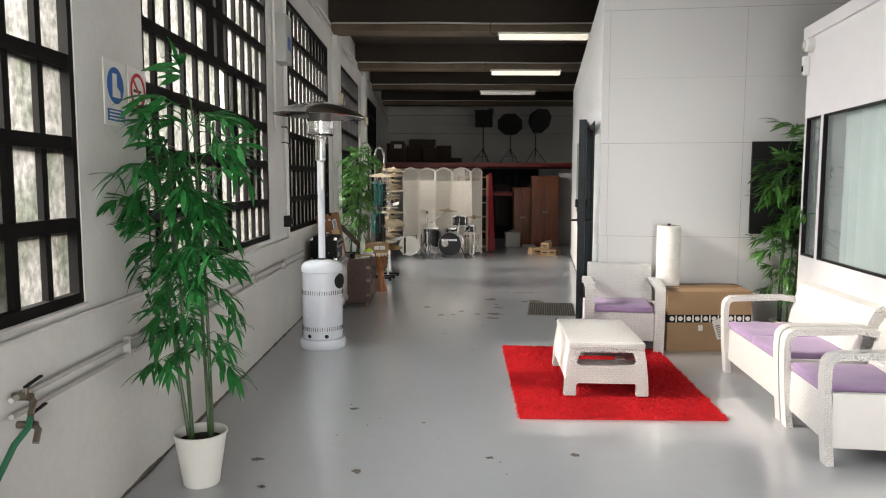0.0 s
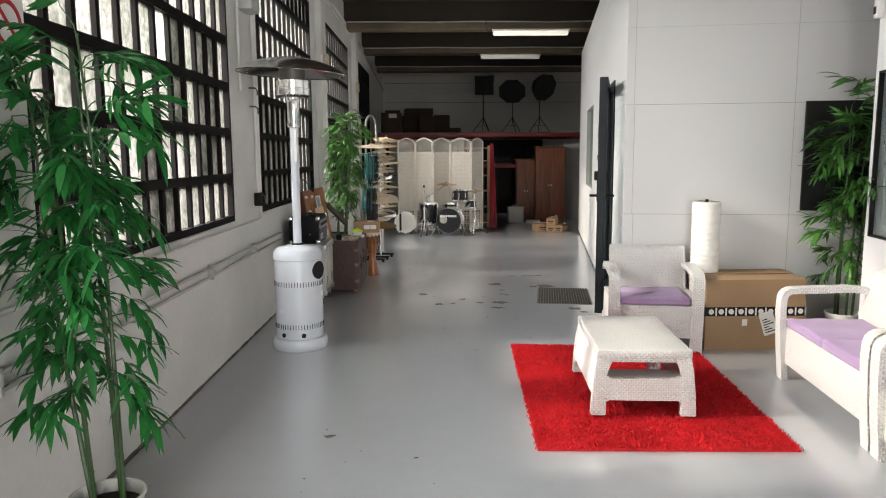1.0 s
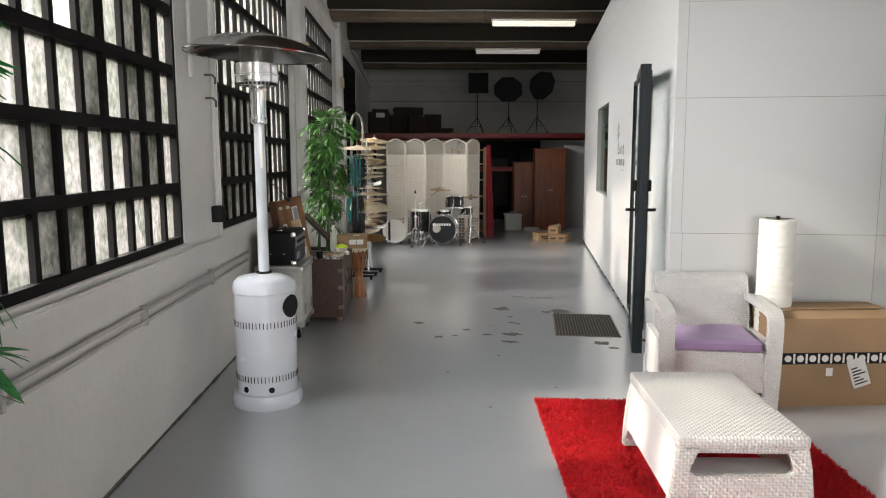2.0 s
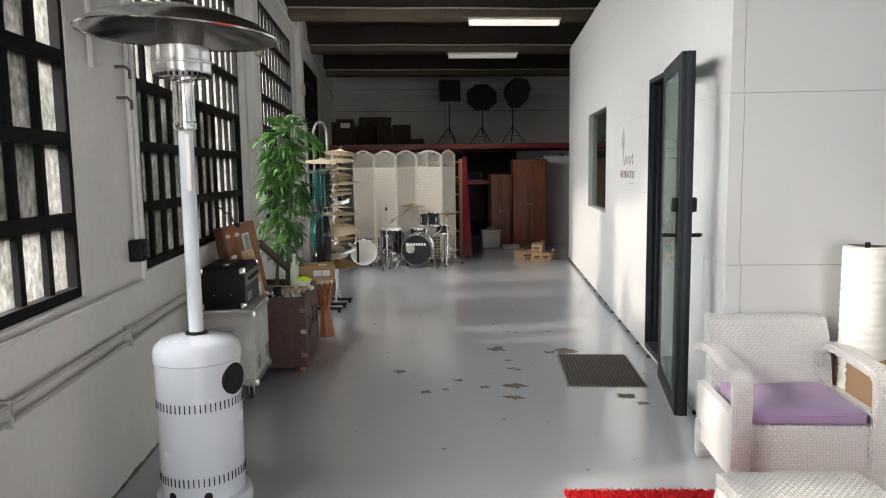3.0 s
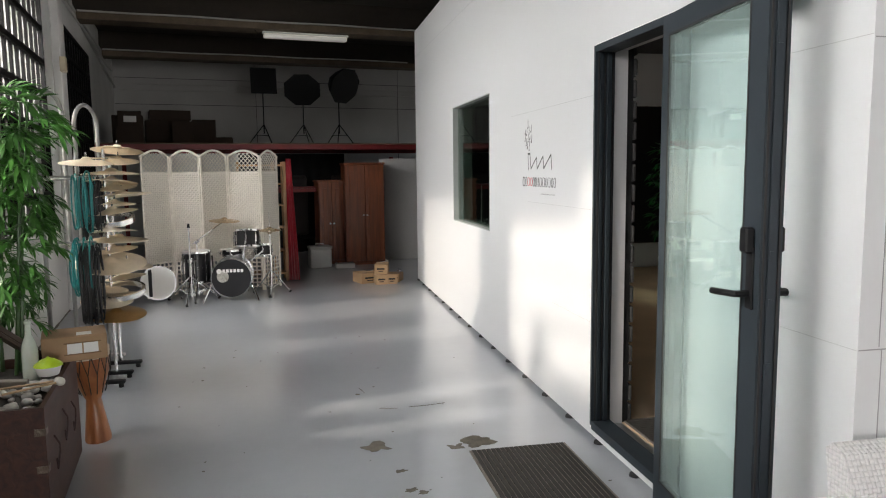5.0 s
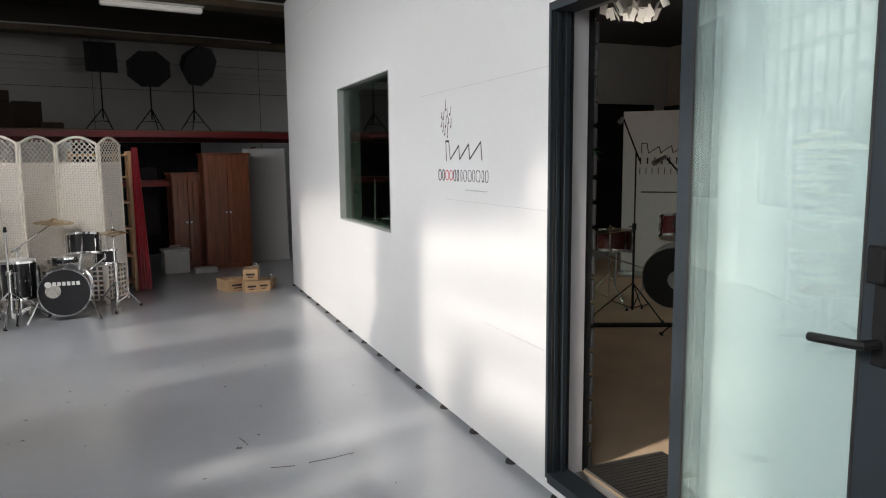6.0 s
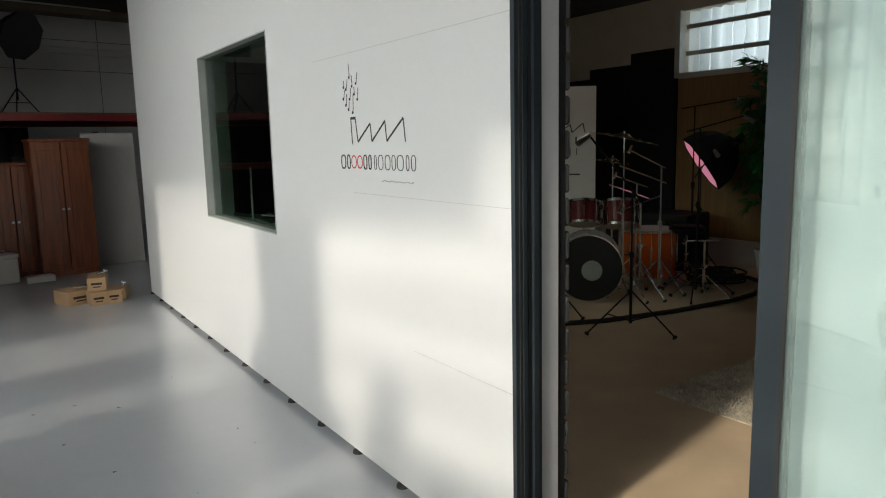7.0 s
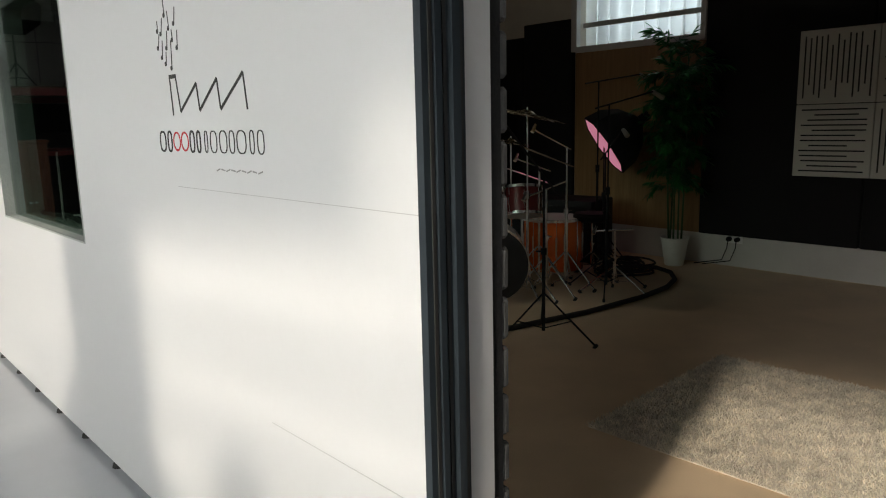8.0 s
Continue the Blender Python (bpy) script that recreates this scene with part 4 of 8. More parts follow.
def spray_mesh(seed, leaf_len, count, reach, slim=1.0, foliage=None):
    """A thin twig along +x with a fan of hanging leaves."""
    r = random.Random(seed)
    bm = bmesh.new()
    pts = [Vector((reach * i / 4, 0.02 * r.uniform(-1, 1) * i, 0.03 * i - 0.012 * i * i)) for i in range(5)]
    hose(bm, pts, [0.0028, 0.0024, 0.002, 0.0016, 0.001], 4)
    for i in range(count):
        f = r.uniform(0.3, 1.0) ** 0.6
        k = min(int(f * 4), 3)
        p = pts[k].lerp(pts[k + 1], f * 4 - k)
        a = r.uniform(-1.9, 1.9) * (0.5 + 0.5 * r.random())
        way = Vector((math.cos(a), math.sin(a), r.uniform(-1.0, 0.3))).normalized()
        ll = leaf_len * r.uniform(0.65, 1.15)
        leaf_blade(bm, p, way, Vector((r.uniform(-0.3, 0.3), r.uniform(-0.3, 0.3), 1)).normalized(), ll, ll * slim * r.uniform(0.15, 0.21), r.uniform(0.12, 0.45))
    return mesh_of("leaf_spray", bm, foliage or LEAF, 60)


def bamboo(label, m, height, radius, seed, pot, canes, sprays, leaf_len=0.14, per=9, low=0.22, slim=1.0, foliage=None, lean=(0.0, 0.0), tiers=0):
    r = random.Random(seed)
    t = thing("bamboo_plant", label, "plant", m, "bamboo plants")
    z0 = 0.0
    if pot:
        bm = bmesh.new()
        lathe(bm, [(0, 0.0), (0.082, 0.0), (0.088, 0.006), (0.126, 0.255), (0.133, 0.26), (0.133, 0.27), (0.124, 0.27), (0.119, 0.22), (0, 0.218)], 40)
        p = part("pot", bm, surface("white_pot", (0.78, 0.78, 0.74), 0.4, vary=0.03, bump=0.0005), t, "tapered white plastic pot")
        bm = bmesh.new()
        lathe(bm, [(0, 0.224), (0.118, 0.222)], 24)
        part("soil", bm, SOIL, p)
        z0 = 0.2
    meshes = [spray_mesh(seed * 31 + i, leaf_len, per, radius * (0.45 + 0.07 * i), slim, foliage) for i in range(7)]
    tops = []
    for i in range(canes):
        a = math.tau * i / canes + r.uniform(-0.4, 0.4)
        b0 = Vector((0.058 * math.cos(a), 0.058 * math.sin(a), z0))
        top = Vector((b0.x * 1.3 + r.uniform(-0.03, 0.03) + lean[0], b0.y * 1.3 + r.uniform(-0.03, 0.03) + lean[1], height * r.uniform(0.78, 0.95)))
        bend = Vector((r.uniform(-0.02, 0.02), r.uniform(-0.02, 0.02), 0))
        pts = [b0.lerp(top, k / 8) + bend * math.sin(math.pi * k / 8) for k in range(9)]
        bm = bmesh.new()
        hose(bm, pts, [0.0105 - 0.0008 * k for k in range(9)], 8)
        for k in range(1, 9):
            q = pts[k]
            rod(bm, q - Vector((0, 0, 0.004)), q + Vector((0, 0, 0.004)), 0.0122 - 0.0008 * k, seg=8)
        part("cane", bm, CANE, t)
        tops.append(pts)
    for i in range(sprays):
        pts = tops[i % canes]
        f = low + (1 - low) * ((i + r.random()) / sprays) ** 0.8
        if tiers:  # the twigs spring from a few knots, with bare cane between
            k = round((f - low) / (1 - low) * tiers)
            f = min(max(low + (1 - low) * k / tiers + r.uniform(-0.025, 0.025), low), 0.999)
        k = min(int(f * 8), 7)
        p = pts[k].lerp(pts[k + 1], f * 8 - k)
        a = i * 2.4 + r.uniform(-0.5, 0.5)
        s = r.uniform(0.75, 1.1) * (0.82 + 0.34 * f)
        part("leaf_spray", meshes[i % 7], None, t, m=Matrix.Translation(p) @ Matrix.Rotation(a, 4, "Z") @ Matrix.Rotation(-radians(r.uniform(-10, 45) + (25 if f > 0.93 else 0)), 4, "Y") @ Matrix.Scale(s, 4))
    return t


bamboo("tall artificial bamboo in a white pot by the window wall", pose(-1.155, 3.35, 0), 2.03, 0.31, 5, True, 4, 100, 0.15, 14, 0.24, 0.95, None, (-0.1, 0.0), 9)
bamboo("tall artificial bamboo in a white pot beside the office", pose(2.72, 6.87, 0), 2.06, 0.33, 8, True, 4, 130, 0.125, 16, 0.2, 0.9, YOUNG_LEAF, (0.04, 0.0), 14)

# office fittings: curtain, alarm sounder and a small sensor
bm = bmesh.new()
n = 90
rows = []
for i in range(n + 1):
    y = 6.02 - 3.4 * i / n
    x = OX + 0.11 + 0.03 * math.sin(i * 1.05) + 0.015 * math.sin(i * 0.4)
    rows.append((bm.verts.new((x, y, 0.1)), bm.verts.new((x, y, 2.55))))
for a, b in zip(rows, rows[1:]):
    bm.faces.new((a[0], b[0], b[1], a[1]))
curtain = solid("curtain", bm, surface("sheer_pale_curtain", (0.8, 0.86, 0.86), 0.9, vary=0.05, bump=0.0), "sheer pale curtain hanging in soft folds", "curtain", smooth=60)
mod = curtain.modifiers.new("cloth", "SOLIDIFY")
mod.thickness = 0.003
t = thing("alarm_sounder", "round white alarm sounder on the office wall", "alarm", pose(OX, 6.5, 2.66))
bm = bmesh.new()
lathe(bm, [(0, 0.07), (0.04, 0.068), (0.058, 0.05), (0.06, 0.0), (0, 0)], 24, pose(0, 0, 0, 0, -90, 0))
part("housing", bm, WHITE_PLASTIC, t)
bm = bmesh.new()
lathe(bm, [(0.03, 0.0705), (0.042, 0.0695), (0.042, 0.0715), (0.03, 0.0725)], 24, pose(0, 0, 0, 0, -90, 0), True)
part("grille", bm, STEEL, t)
t = thing("wall_sensor", "small white alarm sensor on the office corner", "sensor", pose(OX, 6.57, 2.5))
part("body", rbox(-0.05, -0.03, -0.08, 0.0, 0.03, 0.08, 0.012), WHITE_PLASTIC, t)
bm = bmesh.new()
bx(bm, -0.053, -0.018, -0.05, -0.049, 0.018, 0.0)
part("lens", bm, BLACK, t, "", None)

# ---- along the window wall ----
# patio heater
HEAT_WHITE = surface("white_enamel", (0.64, 0.69, 0.76), 0.25, vary=0.04, bump=0.0003, coat=0.3)
t = thing("patio_heater", "white gas patio heater with chrome head on the floor", "heater", pose(-1.485, 6.35, 0))
bm = bmesh.new()
lathe(bm, [(0, 0.0), (0.208, 0.0), (0.215, 0.012), (0.215, 0.06), (0.205, 0.088), (0.186, 0.095), (0, 0.095)], 56)
part("base", bm, HEAT_WHITE, t)
bm = bmesh.new()
lathe(bm, [(0.184, 0.09), (0.185, 0.7), (0.191, 0.705), (0.191, 0.735), (0.184, 0.765), (0.158, 0.79), (0.06, 0.81), (0.04, 0.812), (0, 0.812)], 64)
body = part("tank_cover", bm, HEAT_WHITE, t)
slit = bmesh.new()
bx(slit, 0.182, -0.0023, 0, 0.1865, 0.0023, 0.038)
slit = mesh_of("vent_slot", slit, BLACK)
for z in (0.17, 0.5):
    for i in range(54):
        part("vent_slot", slit, None, body, m=pose(0, 0, z, 0, 0, 360 * i / 54))
for a in (-62, -112, 30):
    m = Matrix.Rotation(radians(a), 4, "Z")
    bm = bmesh.new()
    rod(bm, m @ Vector((0.175, 0, 0.125)), m @ Vector((0.187, 0, 0.125)), 0.018, seg=16)
    part("hose_hole", bm, BLACK, body)
bm = bmesh.new()
m = Matrix.Rotation(radians(-14), 4, "Z")
rod(bm, m @ Vector((0.165, 0, 0.62)), m @ Vector((0.188, 0, 0.62)), 0.07, seg=24)
part("gas_port", bm, BLACK, body)
bm = bmesh.new()
rod(bm, (0, 0, 0.8), (0, 0, 1.71), 0.032, seg=24)
pole = part("pole", bm, HEAT_WHITE, t)
bm = bmesh.new()
lathe(bm, [(0.034, 0.812), (0.048, 0.812), (0.046, 0.822), (0.034, 0.824)], 28, None, True)
part("collar", bm, BLACK, pole)
bm = bmesh.new()
bx(bm, 0.012, -0.0385, 1.45, 0.03, -0.034, 1.69)
part("sticker", bm, PAPER, pole, "", None)
bm = bmesh.new()
lathe(bm, [(0.036, 1.705), (0.047, 1.715), (0.05, 1.73), (0.05, 1.74), (0.046, 1.745), (0.046, 1.9), (0.052, 1.91), (0.05, 1.935)], 32)
part("neck", bm, CHROME, t, "chrome neck")
bm = bmesh.new()
lathe(bm, [(0.045, 1.925), (0.105, 1.933), (0.124, 1.95), (0.124, 1.985), (0.129, 1.988), (0.129, 1.994), (0.122, 1.998), (0.122, 2.055)], 40)
part("burner_ring", bm, CHROME, t, "chrome burner ring")
bm = bmesh.new()
for i in range(28):
    m = Matrix.Rotation(math.tau * i / 28, 4, "Z")
    bx(bm, 0.085, -0.005, 1.932, 0.117, 0.005, 1.947, m)
part("slot", bm, BLACK, t, "", None)
bm = bmesh.new()
seg, rows = 90, 14
ring = [[bm.verts.new((0.12 * math.cos(math.tau * (i + 0.5 * (j % 2)) / seg), 0.12 * math.sin(math.tau * (i + 0.5 * (j % 2)) / seg), 2.055 + 0.13 * j / rows)) for i in range(seg)] for j in range(rows + 1)]
for j in range(rows):
    for i in range(seg):
        bm.faces.new((ring[j][i], ring[j][(i + 1) % seg], ring[j + 1][(i + 1) % seg], ring[j + 1][i]))
bmesh.ops.inset_individual(bm, faces=bm.faces[:], thickness=0.0027)
bmesh.ops.delete(bm, geom=[f for f in bm.faces if f.calc_area() > 0.5 * 0.0000676 and len(f.verts) == 4 and f.calc_area() > 2.2e-5], context="FACES_ONLY")
part("mesh_screen", bm, BRUSHED, t, "perforated steel emitter screen")
bm = bmesh.new()
lathe(bm, [(0.095, 2.03), (0.1, 2.17), (0, 2.17)], 24)
part("burner_core", bm, surface("heat_dulled_steel", (0.16, 0.15, 0.14), 0.4, metal=0.6), t)
bm = bmesh.new()
prof = [(0.43, 2.1), (0.432, 2.094), (0.436, 2.1), (0.36, 2.15), (0.24, 2.19), (0.1, 2.218), (0, 2.225)]
inner = [(0, 2.214), (0.1, 2.208), (0.24, 2.18), (0.36, 2.14), (0.43, 2.1)]
lathe(bm, prof[1:] + inner, 64, Matrix.Translation((0, 0, 2.15)) @ Matrix.Diagonal((0.95, 0.95, 1, 1)) @ Matrix.Rotation(radians(2.5), 4, "Y") @ Matrix.Translation((0, 0, -2.14)))
part("reflector", bm, BRUSHED, t, "polished aluminium reflector hood")

# pipes and boxes on the wall
t = thing("wall_pipes", "painted water pipes clipped along the wall", "pipe", HM)
for z, v0, v1, r in ((0.75, 2.45, 7.9, 0.011), (0.69, 2.45, 7.9, 0.011), (0.955, -2.0, 7.15, 0.012)):
    bm = bmesh.new()
    rod(bm, (0.022, v0, z), (0.022, v1, z), r, seg=8)
    part("pipe", bm, WHITE_WALL if z > 0.9 else GALV, t)
clip = bmesh.new()
bx(clip, 0.0, -0.008, -0.05, 0.036, 0.008, 0.05)
clip = mesh_of("clip", clip, GALV)
for v in (3.4, 4.5, 5.75, 6.9):
    part("clip", clip, None, t, m=pose(0, v, 0.72))
for v, z0, z1 in ((7.1, 1.1, 4.0), (7.17, 0.97, 4.0), (10.62, 1.0, 3.8), (10.75, 1.2, 3.9), (6.66, 2.0, 3.9), (14.4, 1.2, 3.9)):
    bm = bmesh.new()
    rod(bm, (0.02, v, z0), (0.02, v, z1), 0.013, seg=8)
    part("riser", bm, WHITE_WALL, t)
bm = bmesh.new()
for z in (3.62, 3.7):
    rod(bm, (0.03, -2, z), (0.03, 21.5, z), 0.02, seg=8)
part("high_pipe", bm, WHITE_WALL, t)
for v, z, s in ((7.07, 1.13, 0.05), (10.55, 1.12, 0.04), (10.72, 1.12, 0.04)):
    b = thing("wall_socket", "black surface-mounted wall socket with cable", "socket", hall(0, v, z), "wall sockets")
    part("box", rbox(0.0, -s, -s * 1.1, 0.07, s, s * 1.1, 0.008), BLACK, b)
    bm = bmesh.new()
    rod(bm, (0.07, 0, 0), (0.085, 0, 0), s * 0.6, seg=14)
    part("plug", bm, RUBBER, b)
for v, z in ((7.0, 2.05), (6.95, 3.0), (7.0, 1.9)):
    b = thing("pipe_hook", "rusty iron hook on the wall", "hook", hall(0, v, z), "wall hooks")
    bm = bmesh.new()
    hose(bm, [(0, 0, 0), (0.05, 0, 0), (0.07, 0, -0.02), (0.07, 0, -0.06)], 0.008, 6)
    part("hook", bm, surface("rusty_iron", (0.12, 0.1, 0.09), 0.7, vary=0.4), b)
b = thing("control_box", "grey electric control box high on the wall", "box", hall(0, 6.85, 2.85))
part("case", rbox(0.0, -0.13, -0.22, 0.12, 0.13, 0.22, 0.012), surface("grey_box", (0.5, 0.52, 0.48), 0.5), b)
bm = bmesh.new()
bx(bm, 0.12, -0.06, -0.1, 0.124, 0.06, 0.02)
part("dial_plate", bm, surface("blue_plate", (0.05, 0.1, 0.4), 0.4), b, "blue plate", None)
for v in (10.85, 14.55):
    b = thing("junction_box", "yellowed plastic junction box on the pier", "box", hall(0.09, v - 0.35, 2.72), "junction boxes")
    part("case", rbox(0.0, -0.06, -0.08, 0.06, 0.06, 0.08, 0.008), surface("yellowed_plastic", (0.55, 0.48, 0.34), 0.5), b)

# safety signs
b = thing("safety_sign", "white sign with blue boot disc", "sign", hall(0, 3.41, 1.93))
part("board", rbox(0.0, -0.115, -0.15, 0.006, 0.115, 0.15, 0.002, 1), PAPER, b)
BLUE_INK = surface("blue_ink", (0.01, 0.12, 0.42), 0.5, vary=0.05, bump=0.0)
bm = bmesh.new()
rod(bm, (0.006, 0, 0.035), (0.0075, 0, 0.035), 0.085, seg=32)
bx(bm, 0.006, -0.09, -0.13, 0.0075, 0.09, -0.075)
part("disc", bm, BLUE_INK, b, "blue disc", None)
bm = bmesh.new()
poly(bm, [(-0.03, 0.09), (0.012, 0.09), (0.012, 0.03), (0.045, 0.01), (0.045, -0.02), (-0.035, -0.02)], -0.0085, -0.0075, Matrix.Rotation(radians(90), 4, "Z"))
for i in range(3):
    bx(bm, 0.0075, -0.075, -0.122 + 0.016 * i, 0.0085, 0.075, -0.115 + 0.016 * i)
part("pictogram", bm, PAPER, b, "", None)
b = thing("safety_sign", "white sign with red no-smoking ring", "sign", hall(0, 3.66, 1.95))
part("board", rbox(0.0, -0.105, -0.135, 0.006, 0.105, 0.135, 0.002, 1), PAPER, b)
bm = bmesh.new()
rr = pose(0.0075, 0, 0.02, 0, 90, 0)
lathe(bm, [(0.07, -0.001), (0.088, -0.001), (0.088, 0.001), (0.07, 0.001)], 36, rr, True)
bx(bm, -0.075, -0.008, -0.0012, 0.075, 0.008, 0.0008, rr @ Matrix.Rotation(radians(45), 4, "Z"))
part("ring", bm, RED_INK, b, "", None)
bm = bmesh.new()
bx(bm, 0.006, -0.05, 0.012, 0.007, 0.04, 0.026)
part("pictogram", bm, INK, b, "", None)

# tap with two levers
b = thing("wall_tap", "tarnished brass double wall tap with green hose", "tap", hall(0.0, 2.5, 0.72))
BRASS = surface("tarnished_brass", (0.22, 0.19, 0.15), 0.4, metal=0.8, vary=0.3)
for z, v in ((0.03, 0.0), (-0.08, 0.02)):
    bm = bmesh.new()
    rod(bm, (0.0, v, z), (0.07, v, z), 0.014, seg=10)
    hose(bm, [(0.06, v, z), (0.085, v - 0.02, z - 0.01), (0.09, v - 0.05, z - 0.05)], 0.012, 8)
    rod(bm, (0.05, v, z), (0.05, v, z + 0.035), 0.01, seg=8)
    valve = part("valve", bm, BRASS, b)
    bm = bmesh.new()
    bx(bm, -0.007, 0, -0.003, 0.007, 0.09, 0.003, pose(0.05, v - 0.01, z + 0.037, 12, 0, -8))
    part("lever", bm, BLACK, valve, "", None)
bm = bmesh.new()
hose(bm, [(0.085, -0.045, -0.03), (0.09, -0.07, -0.06), (0.075, -0.13, -0.1), (0.04, -0.3, -0.3), (0.035, -0.5, -0.66)], 0.011, 8)
part("hose", bm, surface("green_hose", (0.02, 0.16, 0.08), 0.5), b)

# flight case on castors
CASE_GREY = surface("light_grey_laminate", (0.62, 0.61, 0.58), 0.55, vary=0.22, scale=7, bump=0.001)
t = thing("flight_case", "light grey flight case with steel corners on castors", "case", hall(0.24, 8.27, 0))
part("body", rbox(-0.19, -0.26, 0.11, 0.19, 0.26, 0.6, 0.006, 1), CASE_GREY, t)
for z in (0.112, 0.565):
    bm = bmesh.new()
    for q in ((-0.196, -0.266, 0.196, -0.25), (-0.196, 0.25, 0.196, 0.266), (-0.196, -0.25, -0.18, 0.25), (0.18, -0.25, 0.196, 0.25)):
        bx(bm, q[0], q[1], z, q[2], q[3], z + 0.035)
    part("edge_profile", bm, STEEL, t, "", None)
part("lid", rbox(-0.192, -0.262, 0.6, 0.192, 0.262, 0.618, 0.004, 1), CASE_GREY, t)
corner = mesh_of("corner", rbox(-0.024, -0.024, -0.024, 0.024, 0.024, 0.024, 0.009, 2), STEEL, 40)
castor = bmesh.new()
rod(castor, (-0.012, 0, 0.035), (0.012, 0, 0.035), 0.035, seg=16)
castor = mesh_of("wheel", castor, RUBBER, 35)
fork = bmesh.new()
bx(fork, -0.02, -0.015, 0.035, -0.014, 0.015, 0.1)
bx(fork, 0.014, -0.015, 0.035, 0.02, 0.015, 0.1)
bx(fork, -0.035, -0.035, 0.1, 0.035, 0.035, 0.108)
fork = mesh_of("fork", fork, STEEL)
for x in (-1, 1):
    for y in (-1, 1):
        for z in (0.125, 0.59):
            part("corner", corner, None, t, m=pose(x * 0.178, y * 0.248, z))
        cast = part("castor", fork, None, t, m=pose(x * 0.14, y * 0.21, 0, 0, 0, 20 * x))
        part("wheel", castor, None, cast)
bm = rbox(-0.1, -0.267, 0.375, 0.065, -0.2585, 0.505, 0.004, 1)
plate = part("handle_plate", bm, STEEL, t, "riveted steel dish plate")
bm = bmesh.new()
bx(bm, -0.072, -0.2685, 0.4, 0.038, -0.2665, 0.478)
part("recess", bm, surface("shadowed_steel_dish", (0.16, 0.16, 0.16), 0.4, metal=0.6), plate, "", None)
bm = rbox(-0.058, -0.282, 0.415, 0.024, -0.269, 0.455, 0.005, 1)
bx(bm, -0.07, -0.276, 0.43, 0.036, -0.269, 0.438)
part("grip", bm, RUBBER, plate)
rivet = bmesh.new()
rod(rivet, (0, 0, 0), (0, -0.003, 0), 0.005, 0.003, 8)
rivet = mesh_of("rivet", rivet, CHROME, 35)
for x in (-0.088, -0.018, 0.053):
    for z in (0.386, 0.494):
        part("rivet", rivet, None, plate, m=pose(x, -0.267, z))
for v in (-0.15, 0.15):
    bm = rbox(0.192, v - 0.04, 0.2, 0.2, v + 0.04, 0.29, 0.003, 1)
    part("latch", bm, STEEL, t)

# amplifier head on the case
t = thing("amplifier", "black amplifier head with metal corners on a flight case", "amplifier", hall(0.235, 8.27, 0.618))
TOLEX = surface("black_tolex", (0.006, 0.006, 0.007), 0.6, vary=0.2, scale=30, fine=300, bump=0.002, spec=0.25)
part("cabinet", rbox(-0.16, -0.25, 0.008, 0.14, 0.25, 0.275, 0.014, 2), TOLEX, t)
bm = bmesh.new()
bx(bm, 0.14, -0.22, 0.15, 0.146, 0.22, 0.235)
pan = part("control_panel", bm, surface("dark_steel_panel", (0.16, 0.16, 0.16), 0.4, metal=0.5), t, "", None)
knob = bmesh.new()
rod(knob, (0, 0, 0), (0.016, 0, 0), 0.011, 0.009, 12)
knob = mesh_of("knob", knob, RUBBER, 35)
for i in range(8):
    part("knob", knob, None, pan, m=pose(0.146, -0.16 + 0.045 * i, 0.195))
bm = bmesh.new()
bx(bm, 0.14, -0.22, 0.03, 0.145, 0.22, 0.14)
grille = part("grille_cloth", bm, surface("blue_grey_grille", (0.06, 0.08, 0.11), 0.8, fine=300), t, "", None)
bm = bmesh.new()
bx(bm, 0.145, -0.19, 0.05, 0.148, -0.06, 0.1)
badge = part("badge", bm, STEEL, grille, "", None)
bm = bmesh.new()
for i in range(3):
    bx(bm, 0.148, -0.18, 0.058 + 0.013 * i, 0.149, -0.075, 0.064 + 0.013 * i)
part("print", bm, INK, badge, "", None)
hm = mesh_of("corner", rbox(-0.02, -0.02, -0.02, 0.02, 0.02, 0.02, 0.008, 2), CHROME, 40)
for x in (-0.145, 0.127):
    for y in (-0.236, 0.236):
        for z in (0.026, 0.258):
            part("corner", hm, None, t, m=pose(x, y, z))
bm = bmesh.new()
bx(bm, -0.016, -0.11, 0.279, 0.016, 0.11, 0.285)
bx(bm, -0.013, -0.09, 0.285, 0.013, 0.09, 0.296)
strap_handle = part("strap_handle", bm, RUBBER, t)
for y in (-0.115, 0.115):
    part("strap_cap", rbox(-0.02, y - 0.02, 0.274, 0.02, y + 0.02, 0.29, 0.006, 2), CHROME, strap_handle, "chrome strap cap")
for x in (-0.06, 0.05):
    bm = bmesh.new()
    rod(bm, (x, -0.25, 0.1), (x, -0.2525, 0.1), 0.005, seg=10)
    part("screw", bm, STEEL, t)
bm = bmesh.new()
for x in (-0.13, 0.11):
    for y in (-0.21, 0.21):
        rod(bm, (x, y, 0), (x, y, 0.01), 0.015, seg=10)
part("rubber_foot", bm, RUBBER, t)

# wooden chest used as a planter
CHEST = woodgrain("dark_red_wood", (0.062, 0.018, 0.009), (0.03, 0.009, 0.005), 0.5, 1, 3.0, 0.0)
t = thing("wooden_chest", "dark red-brown wooden chest filled with earth and pebbles", "chest", hall(0.46, 9.11, 0))
